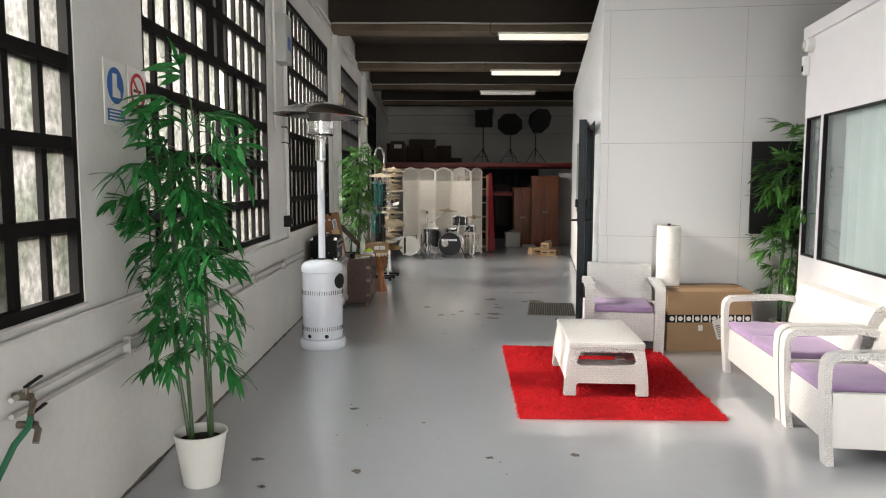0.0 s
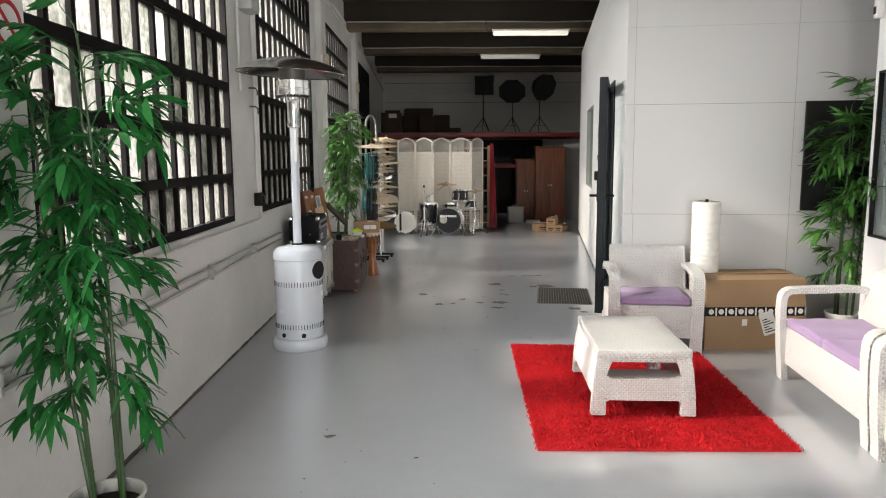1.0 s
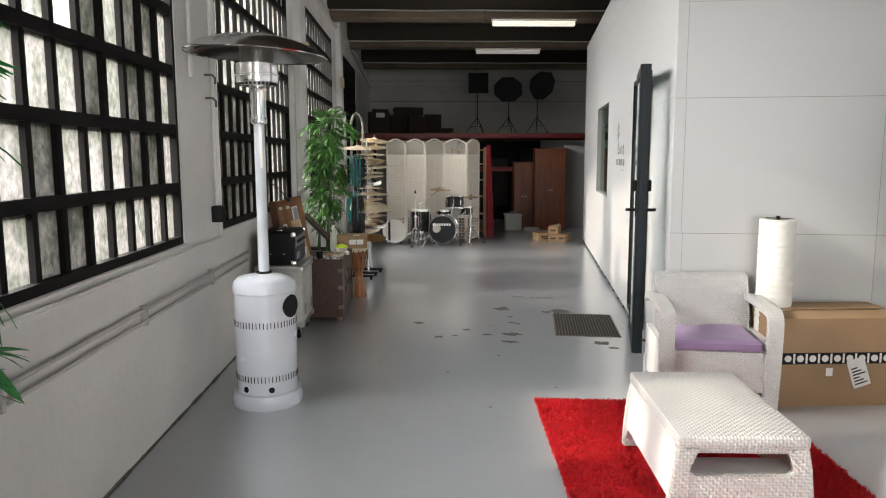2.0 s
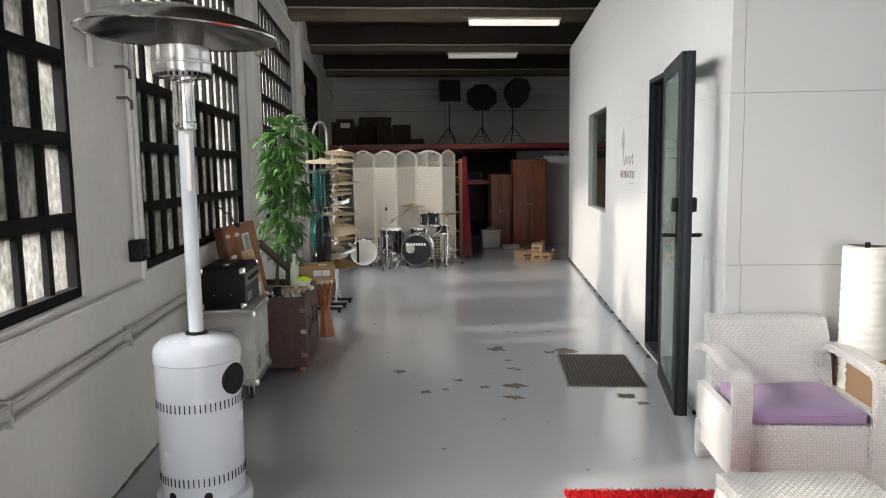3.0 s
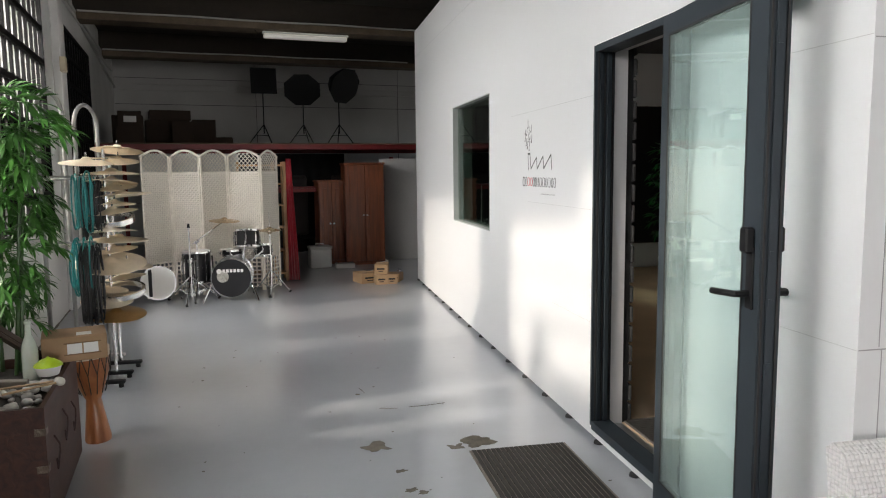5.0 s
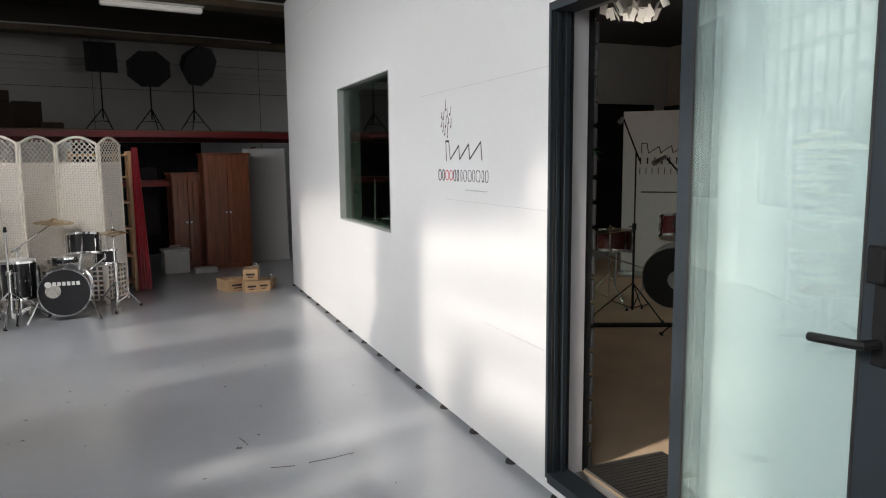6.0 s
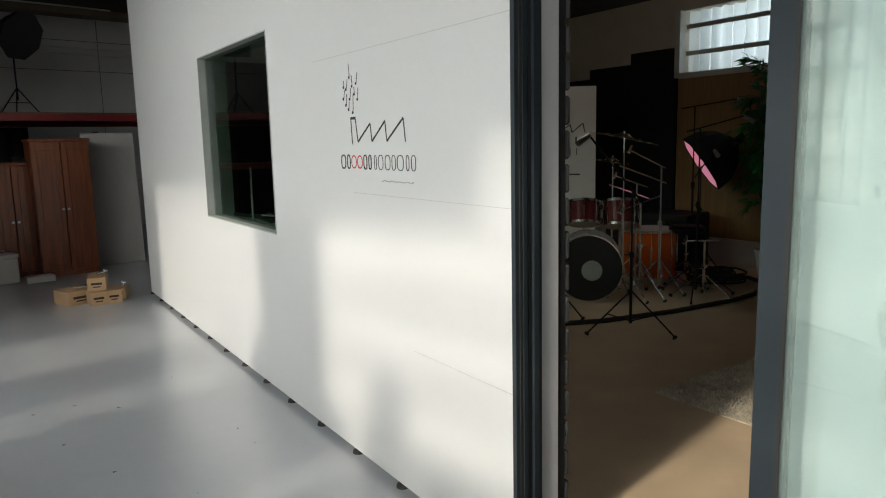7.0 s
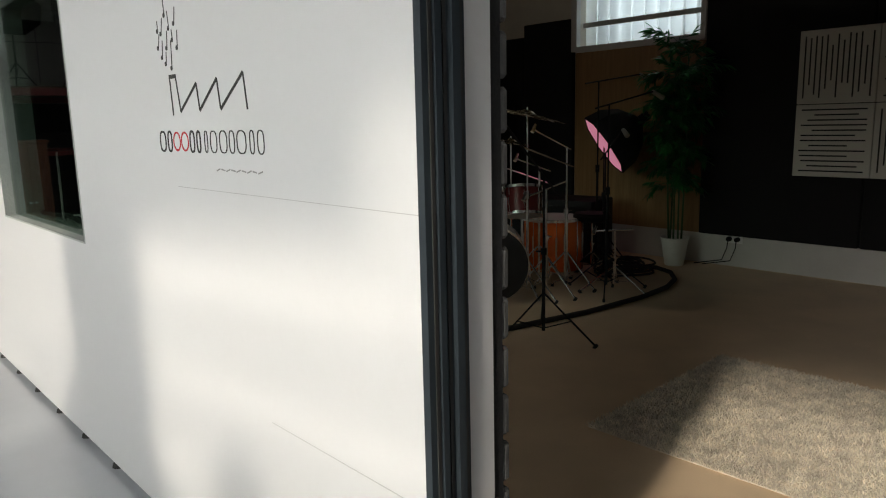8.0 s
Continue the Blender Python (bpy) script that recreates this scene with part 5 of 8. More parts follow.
for q in ((-0.23, -0.47, 0.04, 0.23, -0.45, 0.58), (-0.23, 0.45, 0.04, 0.23, 0.47, 0.58), (-0.23, -0.45, 0.04, -0.21, 0.45, 0.58), (0.21, -0.45, 0.04, 0.23, 0.45, 0.58), (-0.21, -0.45, 0.04, 0.21, 0.45, 0.06)):
    bm = bmesh.new()
    bx(bm, *q)
    part("board", bm, CHEST, t, "", None)
bm = bmesh.new()
bx(bm, -0.21, -0.45, 0.4, 0.21, 0.45, 0.535)
bmesh.ops.subdivide_edges(bm, edges=bm.edges[:], cuts=12, use_grid_fill=True)
for v in bm.verts:
    if v.co.z > 0.53:
        v.co.z += 0.02 * noise.noise(v.co * 9)
part("earth", bm, SOIL, t)
for x in (-0.19, 0.19):
    for y in (-0.43, 0.43):
        bm = bmesh.new()
        lathe(bm, [(0, 0), (0.02, 0.0), (0.03, 0.02), (0.022, 0.04), (0, 0.04)], 16, pose(x, y, 0))
        part("bun_foot", bm, woodgrain("light_foot_wood", (0.3, 0.17, 0.08), (0.2, 0.1, 0.05)), t)
AGED_BRASS = surface("aged_brass", (0.14, 0.11, 0.085), 0.35, metal=0.8)
DARK_CORD = surface("dark_cord", (0.05, 0.03, 0.03), 0.9)
for z in (0.12, 0.3, 0.46):
    bm = bmesh.new()
    bx(bm, 0.19, -0.474, z, 0.234, -0.466, z + 0.03)
    bx(bm, 0.2265, -0.466, z, 0.234, -0.43, z + 0.03)
    part("corner_bracket", bm, AGED_BRASS, t, "", None)
for v, z in ((-0.3, 0.3), (-0.05, 0.34), (0.2, 0.3)):
    bm = bmesh.new()
    hose(bm, [(0.232, v, z + 0.1), (0.246, v + 0.03, z + 0.05), (0.24, v + 0.06, z), (0.236, v + 0.02, z - 0.06), (0.24, v - 0.02, z)], 0.004, 5)
    part("rope_pull", bm, DARK_CORD, t)
bm = bmesh.new()
rnd = random.Random(21)
PEBBLE = surface("pale_pebble", (0.56, 0.54, 0.5), 0.6, vary=0.3, scale=12, bump=0.002, random_by=0.35)
for i in range(60):
    r = rnd.uniform(0.014, 0.032)
    bm = bmesh.new()
    bmesh.ops.create_icosphere(bm, subdivisions=2, radius=r)
    for v in bm.verts:
        v.co *= 1 + 0.25 * noise.noise(v.co / r * 0.9 + Vector((i, 0, 0)))
        v.co.z *= 0.7
    part("pebble", bm, PEBBLE, t, m=pose(rnd.uniform(-0.17, 0.19), rnd.uniform(-0.43, 0.05), 0.545 + rnd.uniform(0, 0.02), 0, 0, rnd.uniform(0, 360)))
bamboo("lush artificial bamboo growing from the wooden chest", hall(0.41, 9.44, 0.53), 1.46, 0.21, 13, False, 5, 125, 0.11, 17, 0.2, 0.95, YOUNG_LEAF, (0.08, 0.0), 9)

# suitcase lid leaning behind the amplifier
LEATHER = surface("tan_leather", (0.23, 0.095, 0.035), 0.65, vary=0.25, scale=6, fine=120, bump=0.002)
t = thing("suitcase", "old tan leather suitcase standing open with a framed tag", "suitcase", hall(0.165, 8.55, 0.585) @ pose(0, 0, 0, -8, -5, 63.7))
part("lid", rbox(0.07, 0.0, 0.0, 0.46, 0.075, 0.53, 0.012, 2), LEATHER, t)
bm = rbox(0.064, -0.006, 0.0, 0.09, 0.08, 0.536, 0.006, 1)
part("edge_binding", bm, surface("worn_brown_binding", (0.12, 0.05, 0.025), 0.6, vary=0.3, scale=14), t)
bm = bmesh.new()
bx(bm, 0.275, -0.006, 0.2, 0.352, -0.001, 0.45)
tag = part("tag", bm, PAPER, t, "white-framed printed tag", None)
bm = bmesh.new()
bx(bm, 0.284, -0.0075, 0.21, 0.343, -0.0055, 0.44)
part("print", bm, surface("grey_blue_print", (0.3, 0.34, 0.36), 0.5, vary=0.3, scale=40), tag, "", None)
SHELL = surface("shell_white", (0.68, 0.66, 0.6), 0.4, vary=0.15, scale=30, bump=0.001)
for x, z in ((0.115, 0.46), (0.22, 0.455), (0.135, 0.3), (0.075, 0.25)):
    bm = bmesh.new()
    lathe(bm, [(0, 0.0), (0.024, 0.0), (0.02, 0.01), (0.008, 0.018), (0, 0.019)], 12, pose(x, 0.001, z, 90, 0, 0) @ Matrix.Diagonal((1.0 if z > 0.4 else 1.3, 0.7, 1, 1)))
    part("stud", bm, SHELL, t)
bm = bmesh.new()
hose(bm, [(0.14, -0.006, 0.25), (0.155, -0.008, 0.42), (0.205, -0.007, 0.27)], 0.003, 5)
part("cord", bm, surface("tan_cord", (0.35, 0.2, 0.1), 0.8), t)
part("corner_card", rbox(0.145, -0.02, 0.17, 0.235, -0.004, 0.245, 0.003, 1), woodgrain("pale_board", (0.45, 0.28, 0.14), (0.35, 0.2, 0.1)), t, "pale wooden card")
bm = rbox(0.235, -0.01, 0.505, 0.275, 0.02, 0.543, 0.005, 1)
hose(bm, [(0.255, 0.015, 0.53), (0.24, 0.03, 0.59), (0.21, 0.06, 0.65), (0.185, 0.1, 0.7)], 0.006, 6)
part("strap", bm, BLACK, t, "black clip and strap holding the lid to the window")
t = thing("wooden_board", "pale wooden offcut leaning on the suitcase", "board", hall(0.352, 8.73, 0.55) @ pose(0, 0, 0, -4, -13, 14))
part("board", rbox(-0.045, -0.008, 0.0, 0.045, 0.008, 0.4, 0.003, 1), woodgrain("pale_offcut", (0.6, 0.4, 0.21), (0.48, 0.3, 0.15), 0.6), t)
t = thing("wooden_board", "weathered grey board lying across the planter", "board", hall(0.44, 9.06, 0.55) @ pose(0, 0, 0, 0, 3, -6))
part("board", rbox(-0.12, -0.02, -0.005, 0.12, 0.02, 0.055, 0.004, 1), woodgrain("weathered_grey_wood", (0.26, 0.24, 0.2), (0.16, 0.14, 0.12), 0.8, 0), t)
t = thing("wooden_plank", "dark grooved wooden plank leaning across the planter", "plank", hall(0.415, 9.32, 0.762) @ pose(0, 0, 0, 0, 39.8, 51.1))
DARK_PLANK = woodgrain("dark_plank", (0.05, 0.03, 0.018), (0.028, 0.017, 0.01), 0.5, 0)
part("board", rbox(-0.3, -0.03, -0.02, 0.3, 0.02, 0.0, 0.003, 1), DARK_PLANK, t)
for y in (-0.03, 0.006):
    part("edge_strip", rbox(-0.3, y, 0.0, 0.3, y + 0.014, 0.026, 0.003, 1), DARK_PLANK, t)
t = thing("small_box", "small white cardboard box on the planter's rim", "box", hall(0.315, 8.7, 0.55) @ pose(0, 0, 0, 0, 0, 18))
part("body", rbox(-0.04, -0.045, 0.0, 0.04, 0.045, 0.1, 0.003, 1), PAPER, t)
part("flap", rbox(-0.04, -0.045, 0.1, 0.04, -0.042, 0.15, 0.001, 1), PAPER, t)
t = thing("cup", "small black plastic cup among the pebbles", "cup", hall(0.455, 8.86, 0.548))
bm = bmesh.new()
lathe(bm, [(0, 0), (0.028, 0), (0.034, 0.075), (0.031, 0.075), (0.026, 0.006), (0, 0.006)], 20)
part("body", bm, BLACK, t)
for u, v, a in ((0.6, 8.98, 4), (0.62, 8.93, 24)):
    t = thing("mallet", "pale wooden mallet with a white ball head on the planter", "mallet", hall(u, v, 0.592) @ pose(0, 0, 0, 0, -2, a), "mallets")
    bm = bmesh.new()
    rod(bm, (-0.14, 0, 0), (0.085, 0, 0), 0.0055, seg=8)
    part("stick", bm, woodgrain("mallet_wood", (0.5, 0.36, 0.22), (0.4, 0.27, 0.15)), t)
    bm = bmesh.new()
    bmesh.ops.create_icosphere(bm, subdivisions=2, radius=0.02, matrix=Matrix.Translation((0.095, 0, 0)))
    part("head", bm, SHELL, t)

# glass bottle, lime bowl and box on the planter
GREEN_GLASS = surface("milky_bottle_glass", (0.5, 0.55, 0.48), 0.15, vary=0.1, bump=0.0)
t = thing("bottle", "milky clear glass bottle standing in the planter", "bottle", hall(0.548, 9.2, 0.54))
bm = bmesh.new()
lathe(bm, [(0, 0), (0.034, 0), (0.036, 0.01), (0.036, 0.17), (0.03, 0.2), (0.014, 0.24), (0.013, 0.29), (0.016, 0.292), (0.016, 0.305), (0.011, 0.305), (0.01, 0.24), (0, 0.23)], 24)
part("glass", bm, GREEN_GLASS, t)
t = thing("bowl", "lime green bowl over a white one on the planter", "bowl", hall(0.625, 9.18, 0.58))
bm = bmesh.new()
lathe(bm, [(0, 0), (0.045, 0.0), (0.06, 0.045), (0.056, 0.045), (0.04, 0.006), (0, 0.006)], 28)
part("dish", bm, WHITE_PLASTIC, t)
bm = bmesh.new()
lathe(bm, [(0.064, 0.045), (0.06, 0.055), (0.03, 0.075), (0.012, 0.082), (0.0, 0.092), (0, 0.06), (0.05, 0.046)], 28)
part("lid", bm, surface("lime_plastic", (0.5, 0.72, 0.03), 0.35), t, "lime green lid")
t = thing("carton", "brown cardboard box with white label on the planter", "box", hall(0.7, 9.5, 0.585) @ pose(0, 0, 0, 0, 0, 8))
part("body", rbox(-0.15, -0.12, 0, 0.15, 0.12, 0.13, 0.004, 1), CARDBOARD, t)
bm = bmesh.new()
for x in (-0.035, 0.04):
    bx(bm, x, -0.1225, 0.04, x + 0.068, -0.1195, 0.092)
part("label", bm, PAPER, t, "two white labels", None)
bm = bmesh.new()
bx(bm, 0.01, -0.1, 0.1285, 0.08, -0.03, 0.132)
part("seal", bm, PAPER, t, "", None)
bm = bmesh.new()
for q in ((-0.05, 0.034, 0.12, 0.04), (-0.05, 0.092, 0.12, 0.098)):
    bx(bm, q[0], -0.1225, q[1], q[2], -0.1195, q[3])
part("fold", bm, surface("shaded_card_edge", (0.2, 0.12, 0.06), 0.8), t, "", None)

# djembe leaning by the chest
t = thing("djembe", "wooden djembe drum with dark rope lacing", "drum", hall(0.745, 9.83, 0) @ pose(0, 0, 0, 0, -3, 0) @ Matrix.Diagonal((0.92, 0.92, 1, 1)))
DJ = woodgrain("orange_wood", (0.36, 0.14, 0.05), (0.24, 0.08, 0.03), 0.35)
bm = bmesh.new()
lathe(bm, [(0, 0), (0.075, 0.0), (0.078, 0.02), (0.05, 0.2), (0.045, 0.25), (0.07, 0.31), (0.112, 0.42), (0.12, 0.53), (0.11, 0.545), (0, 0.545)], 28)
part("shell", bm, DJ, t)
bm = bmesh.new()
lathe(bm, [(0, 0.556), (0.118, 0.556), (0.125, 0.545), (0.123, 0.5), (0.119, 0.5)], 28)
part("head", bm, surface("goat_skin", (0.6, 0.5, 0.38), 0.7), t)
bm = bmesh.new()
for i in range(14):
    a, b = math.tau * i / 14, math.tau * (i + 0.5) / 14
    for c2 in (a, a + math.tau / 14):
        hose(bm, [(0.126 * math.cos(c2), 0.126 * math.sin(c2), 0.52), (0.118 * math.cos(b), 0.118 * math.sin(b), 0.41), (0.075 * math.cos(b), 0.075 * math.sin(b), 0.29)], 0.003, 4)
part("lacing", bm, INK, t)

# ---- doormat, lamps under the roof ----
t = thing("doormat", "ribbed dark grey doormat on the floor by the door", "mat", pose(0.625, 8.615, 0, 0, 0, 0))
MAT_GREY = surface("grey_ribbed_mat", (0.035, 0.031, 0.027), 0.85, vary=0.25, scale=8, fine=90, bump=0.002)
MAT_LINE = surface("pale_mat_groove", (0.2, 0.175, 0.15), 0.9, vary=0.2, scale=12, bump=0.001)
part("backing", rbox(-0.277, -0.42, 0.0, 0.277, 0.42, 0.007, 0.002, 1), MAT_LINE, t)
rib = bmesh.new()
bx(rib, -0.0102, -0.412, 0.006, 0.0102, 0.412, 0.0105)
rib = mesh_of("rib", rib, MAT_GREY)
for i in range(20):
    part("rib", rib, None, t, m=pose(-0.252 + 0.0265 * i, 0, 0))
TUBE_WHITE = glow("lit_tube_diffuser", (1.0, 0.96, 0.84), 0.6)
for i, (u, v, z, ln) in enumerate(((3.0, 10.14, 3.55, 1.24), (3.16, 13.42, 3.55, 1.27), (3.12, 16.4, 3.55, 1.24))):
    t = thing("tube_lamp", "long white fluorescent batten lamp fixed under a roof beam", "lamp", hall(u, v, z), "roof lamps")
    part("diffuser", rbox(-ln / 2, -0.055, -0.045, ln / 2, 0.055, 0.02, 0.018, 3), TUBE_WHITE if i != 2 else glow("dim_tube_diffuser", (1.0, 0.97, 0.9), 0.1), t)
    part("housing", rbox(-ln / 2 - 0.02, -0.06, 0.02, ln / 2 + 0.02, 0.06, 0.05, 0.005, 1), WHITE_PLASTIC, t)
    bm = bmesh.new()
    hose(bm, [(-ln / 2, 0, 0.03), (-ln / 2 - 0.09, -0.02, 0.02), (-ln / 2 - 0.13, -0.08, 0.045), (-ln / 2 - 0.14, -0.12, 0.12), (-ln / 2 - 0.12, -0.11, 0.165)], 0.006, 6)
    part("cable", bm, BLACK, t)

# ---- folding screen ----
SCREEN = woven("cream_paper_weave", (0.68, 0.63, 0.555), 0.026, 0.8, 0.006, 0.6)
SCREEN_EDGE = surface("cream_plaited_edge", (0.68, 0.63, 0.555), 0.8, vary=0.15, scale=20, fine=60, bump=0.004)
t = thing("folding_screen", "cream woven folding screen with lattice top standing zigzag", "screen", HM)
folds = [(0.8, 14.75), (1.13, 14.97), (1.48, 14.76), (1.82, 14.98), (2.22, 14.86), (2.47, 15.15)]
for (ua, va), (ub, vb) in zip(folds, folds[1:]):
    ln = math.hypot(ub - ua, vb - va)
    m = pose(ua, va, 0, 0, 0, math.degrees(math.atan2(vb - va, ub - ua)))
    h = ln / 2
    bm = bmesh.new()
    bx(bm, 0.03, -0.005, 0.42, ln - 0.03, 0.005, 1.54)
    pan = part("panel", bm, SCREEN, t, "", None, m=m)
    bm = bmesh.new()
    for x in (0.015, ln - 0.015):
        rod(bm, (x, 0, 0), (x, 0, 1.74), 0.014, seg=8)
    for z in (0.05, 0.42, 1.54):
        rod(bm, (0.015, 0, z), (ln - 0.015, 0, z), 0.01, seg=6)
    top = [(ln * k / 12, 0, 1.73 + 0.085 * math.sin(math.pi * k / 12)) for k in range(13)]
    hose(bm, top, 0.014, 8)
    part("frame", bm, SCREEN_EDGE, pan)
    bm = bmesh.new()
    n = 8
    for s in (-1, 1):
        for k in range(-n, 2 * n):
            pts = []
            for q in range(9):
                z = 1.54 + 0.28 * q / 8
                x = ln * k / n + s * (z - 1.54) * 0.9 + (0 if s > 0 else 0)
                lim = 1.73 + 0.085 * math.sin(math.pi * min(max(x / ln, 0), 1))
                if 0.015 <= x <= ln - 0.015 and z <= lim:
                    pts.append((x, 0.003 * s, z))
            if len(pts) > 1:
                hose(bm, pts, 0.005, 5)
    for k in range(7):
        x = 0.03 + (ln - 0.06) * k / 6
        bx(bm, x - 0.009, -0.004, 0.05, x + 0.009, 0.004, 0.42)
    for k in range(1, 7):
        z = 0.05 + 0.37 * k / 7
        bx(bm, 0.015, -0.006, z - 0.009, ln - 0.015, 0.002, z + 0.009)
    tagged(part("lattice", bm, SCREEN_EDGE, pan), kind="stuff")

# ---- drum kit by the screen ----
SHELL = surface("black_drum_lacquer", (0.008, 0.008, 0.009), 0.3, vary=0.1, bump=0.0, coat=0.15, spec=0.3)
HEAD = surface("coated_drum_head", (0.62, 0.6, 0.56), 0.6, vary=0.06, bump=0.0005)
CYMBAL = surface("brass_cymbal", (0.62, 0.48, 0.3), 0.26, metal=1.0, vary=0.12, scale=12, bump=0.0006)
PALE_CYMBAL = surface("pale_bronze_cymbal", (0.8, 0.69, 0.53), 0.38, metal=0.2, vary=0.1, scale=12, bump=0.0006)


def drum(name, label, m, r, depth, front=None, shell=None, lugs=8, parent=None):
    """A drum lying with its axis along z: shell, hoops, heads and lugs."""
    d = thing(name, label, "drum", m) if parent is None else None
    if parent is not None:
        d = part(name, bmesh.new(), SHELL, parent, label, None, m=m)
    bm = bmesh.new()
    lathe(bm, [(r, 0.0), (r, depth)], 36)
    part("shell", bm, shell or SHELL, d)
    for z in (0.0, depth):
        bm = bmesh.new()
        lathe(bm, [(r + 0.003, z - 0.012), (r + 0.014, z - 0.012), (r + 0.014, z + 0.012), (r + 0.003, z + 0.012)], 36, None, True)
        part("hoop", bm, STEEL if front is HEAD else CHROME, d)
        bm = bmesh.new()
        lathe(bm, [(0, z), (r + 0.004, z)], 36)
        part("drum_head", bm, front if (front and z > 0) else HEAD, d)
    lug = bmesh.new()
    bx(lug, r, -0.008, depth * 0.3, r + 0.016, 0.008, depth * 0.7)
    rod(lug, (r + 0.011, 0, 0.0), (r + 0.011, 0, depth), 0.003, seg=5)
    lug = mesh_of("lug", lug, CHROME)
    for i in range(lugs):
        part("lug", lug, None, d, m=pose(0, 0, 0, 0, 0, 360 / lugs * i))
    return d


def cymbal_mesh(name, r, mat):
    bm = bmesh.new()
    lathe(bm, [(0.006, 0.03), (r * 0.12, 0.027), (r * 0.2, 0.012), (r * 0.3, 0.007), (r * 0.7, -0.004), (r, -0.016), (r, -0.0175), (r * 0.3, 0.0055), (r * 0.2, 0.0105), (r * 0.12, 0.0255), (0.006, 0.0285)], 40, None, True)
    return mesh_of(name, bm, mat, 50)


def stand_parts(t, height, spread=0.2, mat=None, tilt=None, r=0.011):
    """Tripod stand: tube, collar, three braced legs."""
    mat = mat or CHROME
    bm = bmesh.new()
    rod(bm, (0, 0, 0.06), (0, 0, height * 0.55), r, seg=10)
    rod(bm, (0, 0, height * 0.5), (0, 0, height), r * 0.65, seg=8)
    part("tube", bm, mat, t)
    bm = bmesh.new()
    rod(bm, (0, 0, height * 0.53), (0, 0, height * 0.57), r * 1.7, seg=10)
    rod(bm, (r, 0, height * 0.55), (r * 4.5, 0, height * 0.55), r * 0.5, seg=6)
    part("collar", bm, mat, t)
    top = min(0.3, height * 0.4)
    for i in range(3):
        a = math.tau * i / 3 + 0.5
        c, s = math.cos(a), math.sin(a)
        bm = bmesh.new()
        rod(bm, (r * c, r * s, top), (spread * c, spread * s, 0.012), r * 0.55, seg=6)
        rod(bm, (r * c, r * s, 0.08), (spread * 0.55 * c, spread * 0.55 * s, top * 0.5), r * 0.4, seg=5)
        leg = part("leg", bm, mat, t)
        bm = bmesh.new()
        rod(bm, (spread * 0.96 * c, spread * 0.96 * s, 0.0), (spread * 1.02 * c, spread * 1.02 * s, 0.024), r * 1.0, seg=7)
        part("rubber_foot", bm, RUBBER, leg)


kit = hall(0, 0, 0)
# bass drum, its beater side to the back
t = drum("bass_drum", "black bass drum with white mark on its head", pose(-1.36, 14.56, 0.275, 90, 0, 0), 0.225, 0.4, surface("black_resonant_head", (0.012, 0.012, 0.014), 0.3, vary=0.1, bump=0.0))
bm = bmesh.new()
for i in range(6):
    bx(bm, -0.1 + 0.042 * i, 0.07, 0.403, -0.1 + 0.042 * i + 0.03, 0.108, 0.405)
rod(bm, (-0.14, 0.085, 0.403), (-0.14, 0.085, 0.405), 0.03, seg=16)
part("print", bm, PAPER, t, "white mark", None)
bm = bmesh.new()
rod(bm, (-0.1, 0.02, 0.4025), (-0.1, 0.02, 0.4045), 0.07, seg=24)
part("port_sticker", bm, surface("silver_sticker", (0.45, 0.43, 0.38), 0.5, vary=0.4, scale=40), t, "", None)
for s in (-1, 1):
    bm = bmesh.new()
    rod(bm, (s * 0.2, 0.0, 0.3), (s * 0.32, -0.27, 0.55), 0.012, seg=8)
    rod(bm, (s * 0.17, 0.02, 0.3), (s * 0.23, -0.02, 0.3), 0.02, seg=8)
    part("spur", bm, CHROME, t)
# toms, snare, floor tom
t = drum("rack_tom", "small black rack tom over the bass drum", pose(-1.19, 14.5, 0.61, -12, 0, 0), 0.15, 0.2)
bm = bmesh.new()
rod(bm, (0.0, -0.15, 0.08), (-0.05, -0.1, -0.17), 0.012, seg=8)
part("tom_holder", bm, CHROME, t)
t = drum("rack_tom", "shallow black rack tom beside the hi-hat", pose(-1.0, 14.62, 0.48, -8, 0, 0), 0.105, 0.14)
bm = bmesh.new()
rod(bm, (0, -0.13, 0.06), (-0.15, -0.12, -0.06), 0.01, seg=8)
part("tom_holder", bm, CHROME, t)
t = drum("snare_drum", "black snare drum on a low chrome stand", pose(-1.4, 14.72, 0.5), 0.14, 0.06)
for i in range(3):
    a = math.tau * i / 3
    bm = bmesh.new()
    hose(bm, [(0.02 * math.cos(a), 0.02 * math.sin(a), -0.2), (0.16 * math.cos(a), 0.16 * math.sin(a), -0.02)], 0.008, 6)
    rod(bm, (0.01 * math.cos(a), 0.01 * math.sin(a), -0.25), (0.2 * math.cos(a), 0.2 * math.sin(a), -0.49), 0.008, seg=6)
    part("stand_leg", bm, CHROME, t)
t = drum("floor_tom", "black floor tom standing on three chrome legs", pose(-1.79, 14.44, 0.22), 0.165, 0.36)
for i in range(3):
    a = math.tau * i / 3 + 0.4
    bm = bmesh.new()
    rod(bm, (0.19 * math.cos(a), 0.19 * math.sin(a), 0.3), (0.2 * math.cos(a), 0.2 * math.sin(a), -0.21), 0.01, seg=6)
    part("leg", bm, CHROME, t)
# loose drum leaning with its pale head forward
t = drum("tom_drum", "loose drum with worn white head resting on the floor", pose(-2.27, 14.55, 0.2, 84, 0, 12), 0.19, 0.22, HEAD)
bm = bmesh.new()
bx(bm, -0.11, -0.16, 0.222, -0.07, 0.17, 0.2245)
part("tape_strip", bm, BLACK, t, "", None)
# cymbals on stands
t = thing("cymbal_stand", "brass crash cymbal on a chrome boom stand", "cymbal", pose(-1.76, 14.3, 0), "cymbal stands")
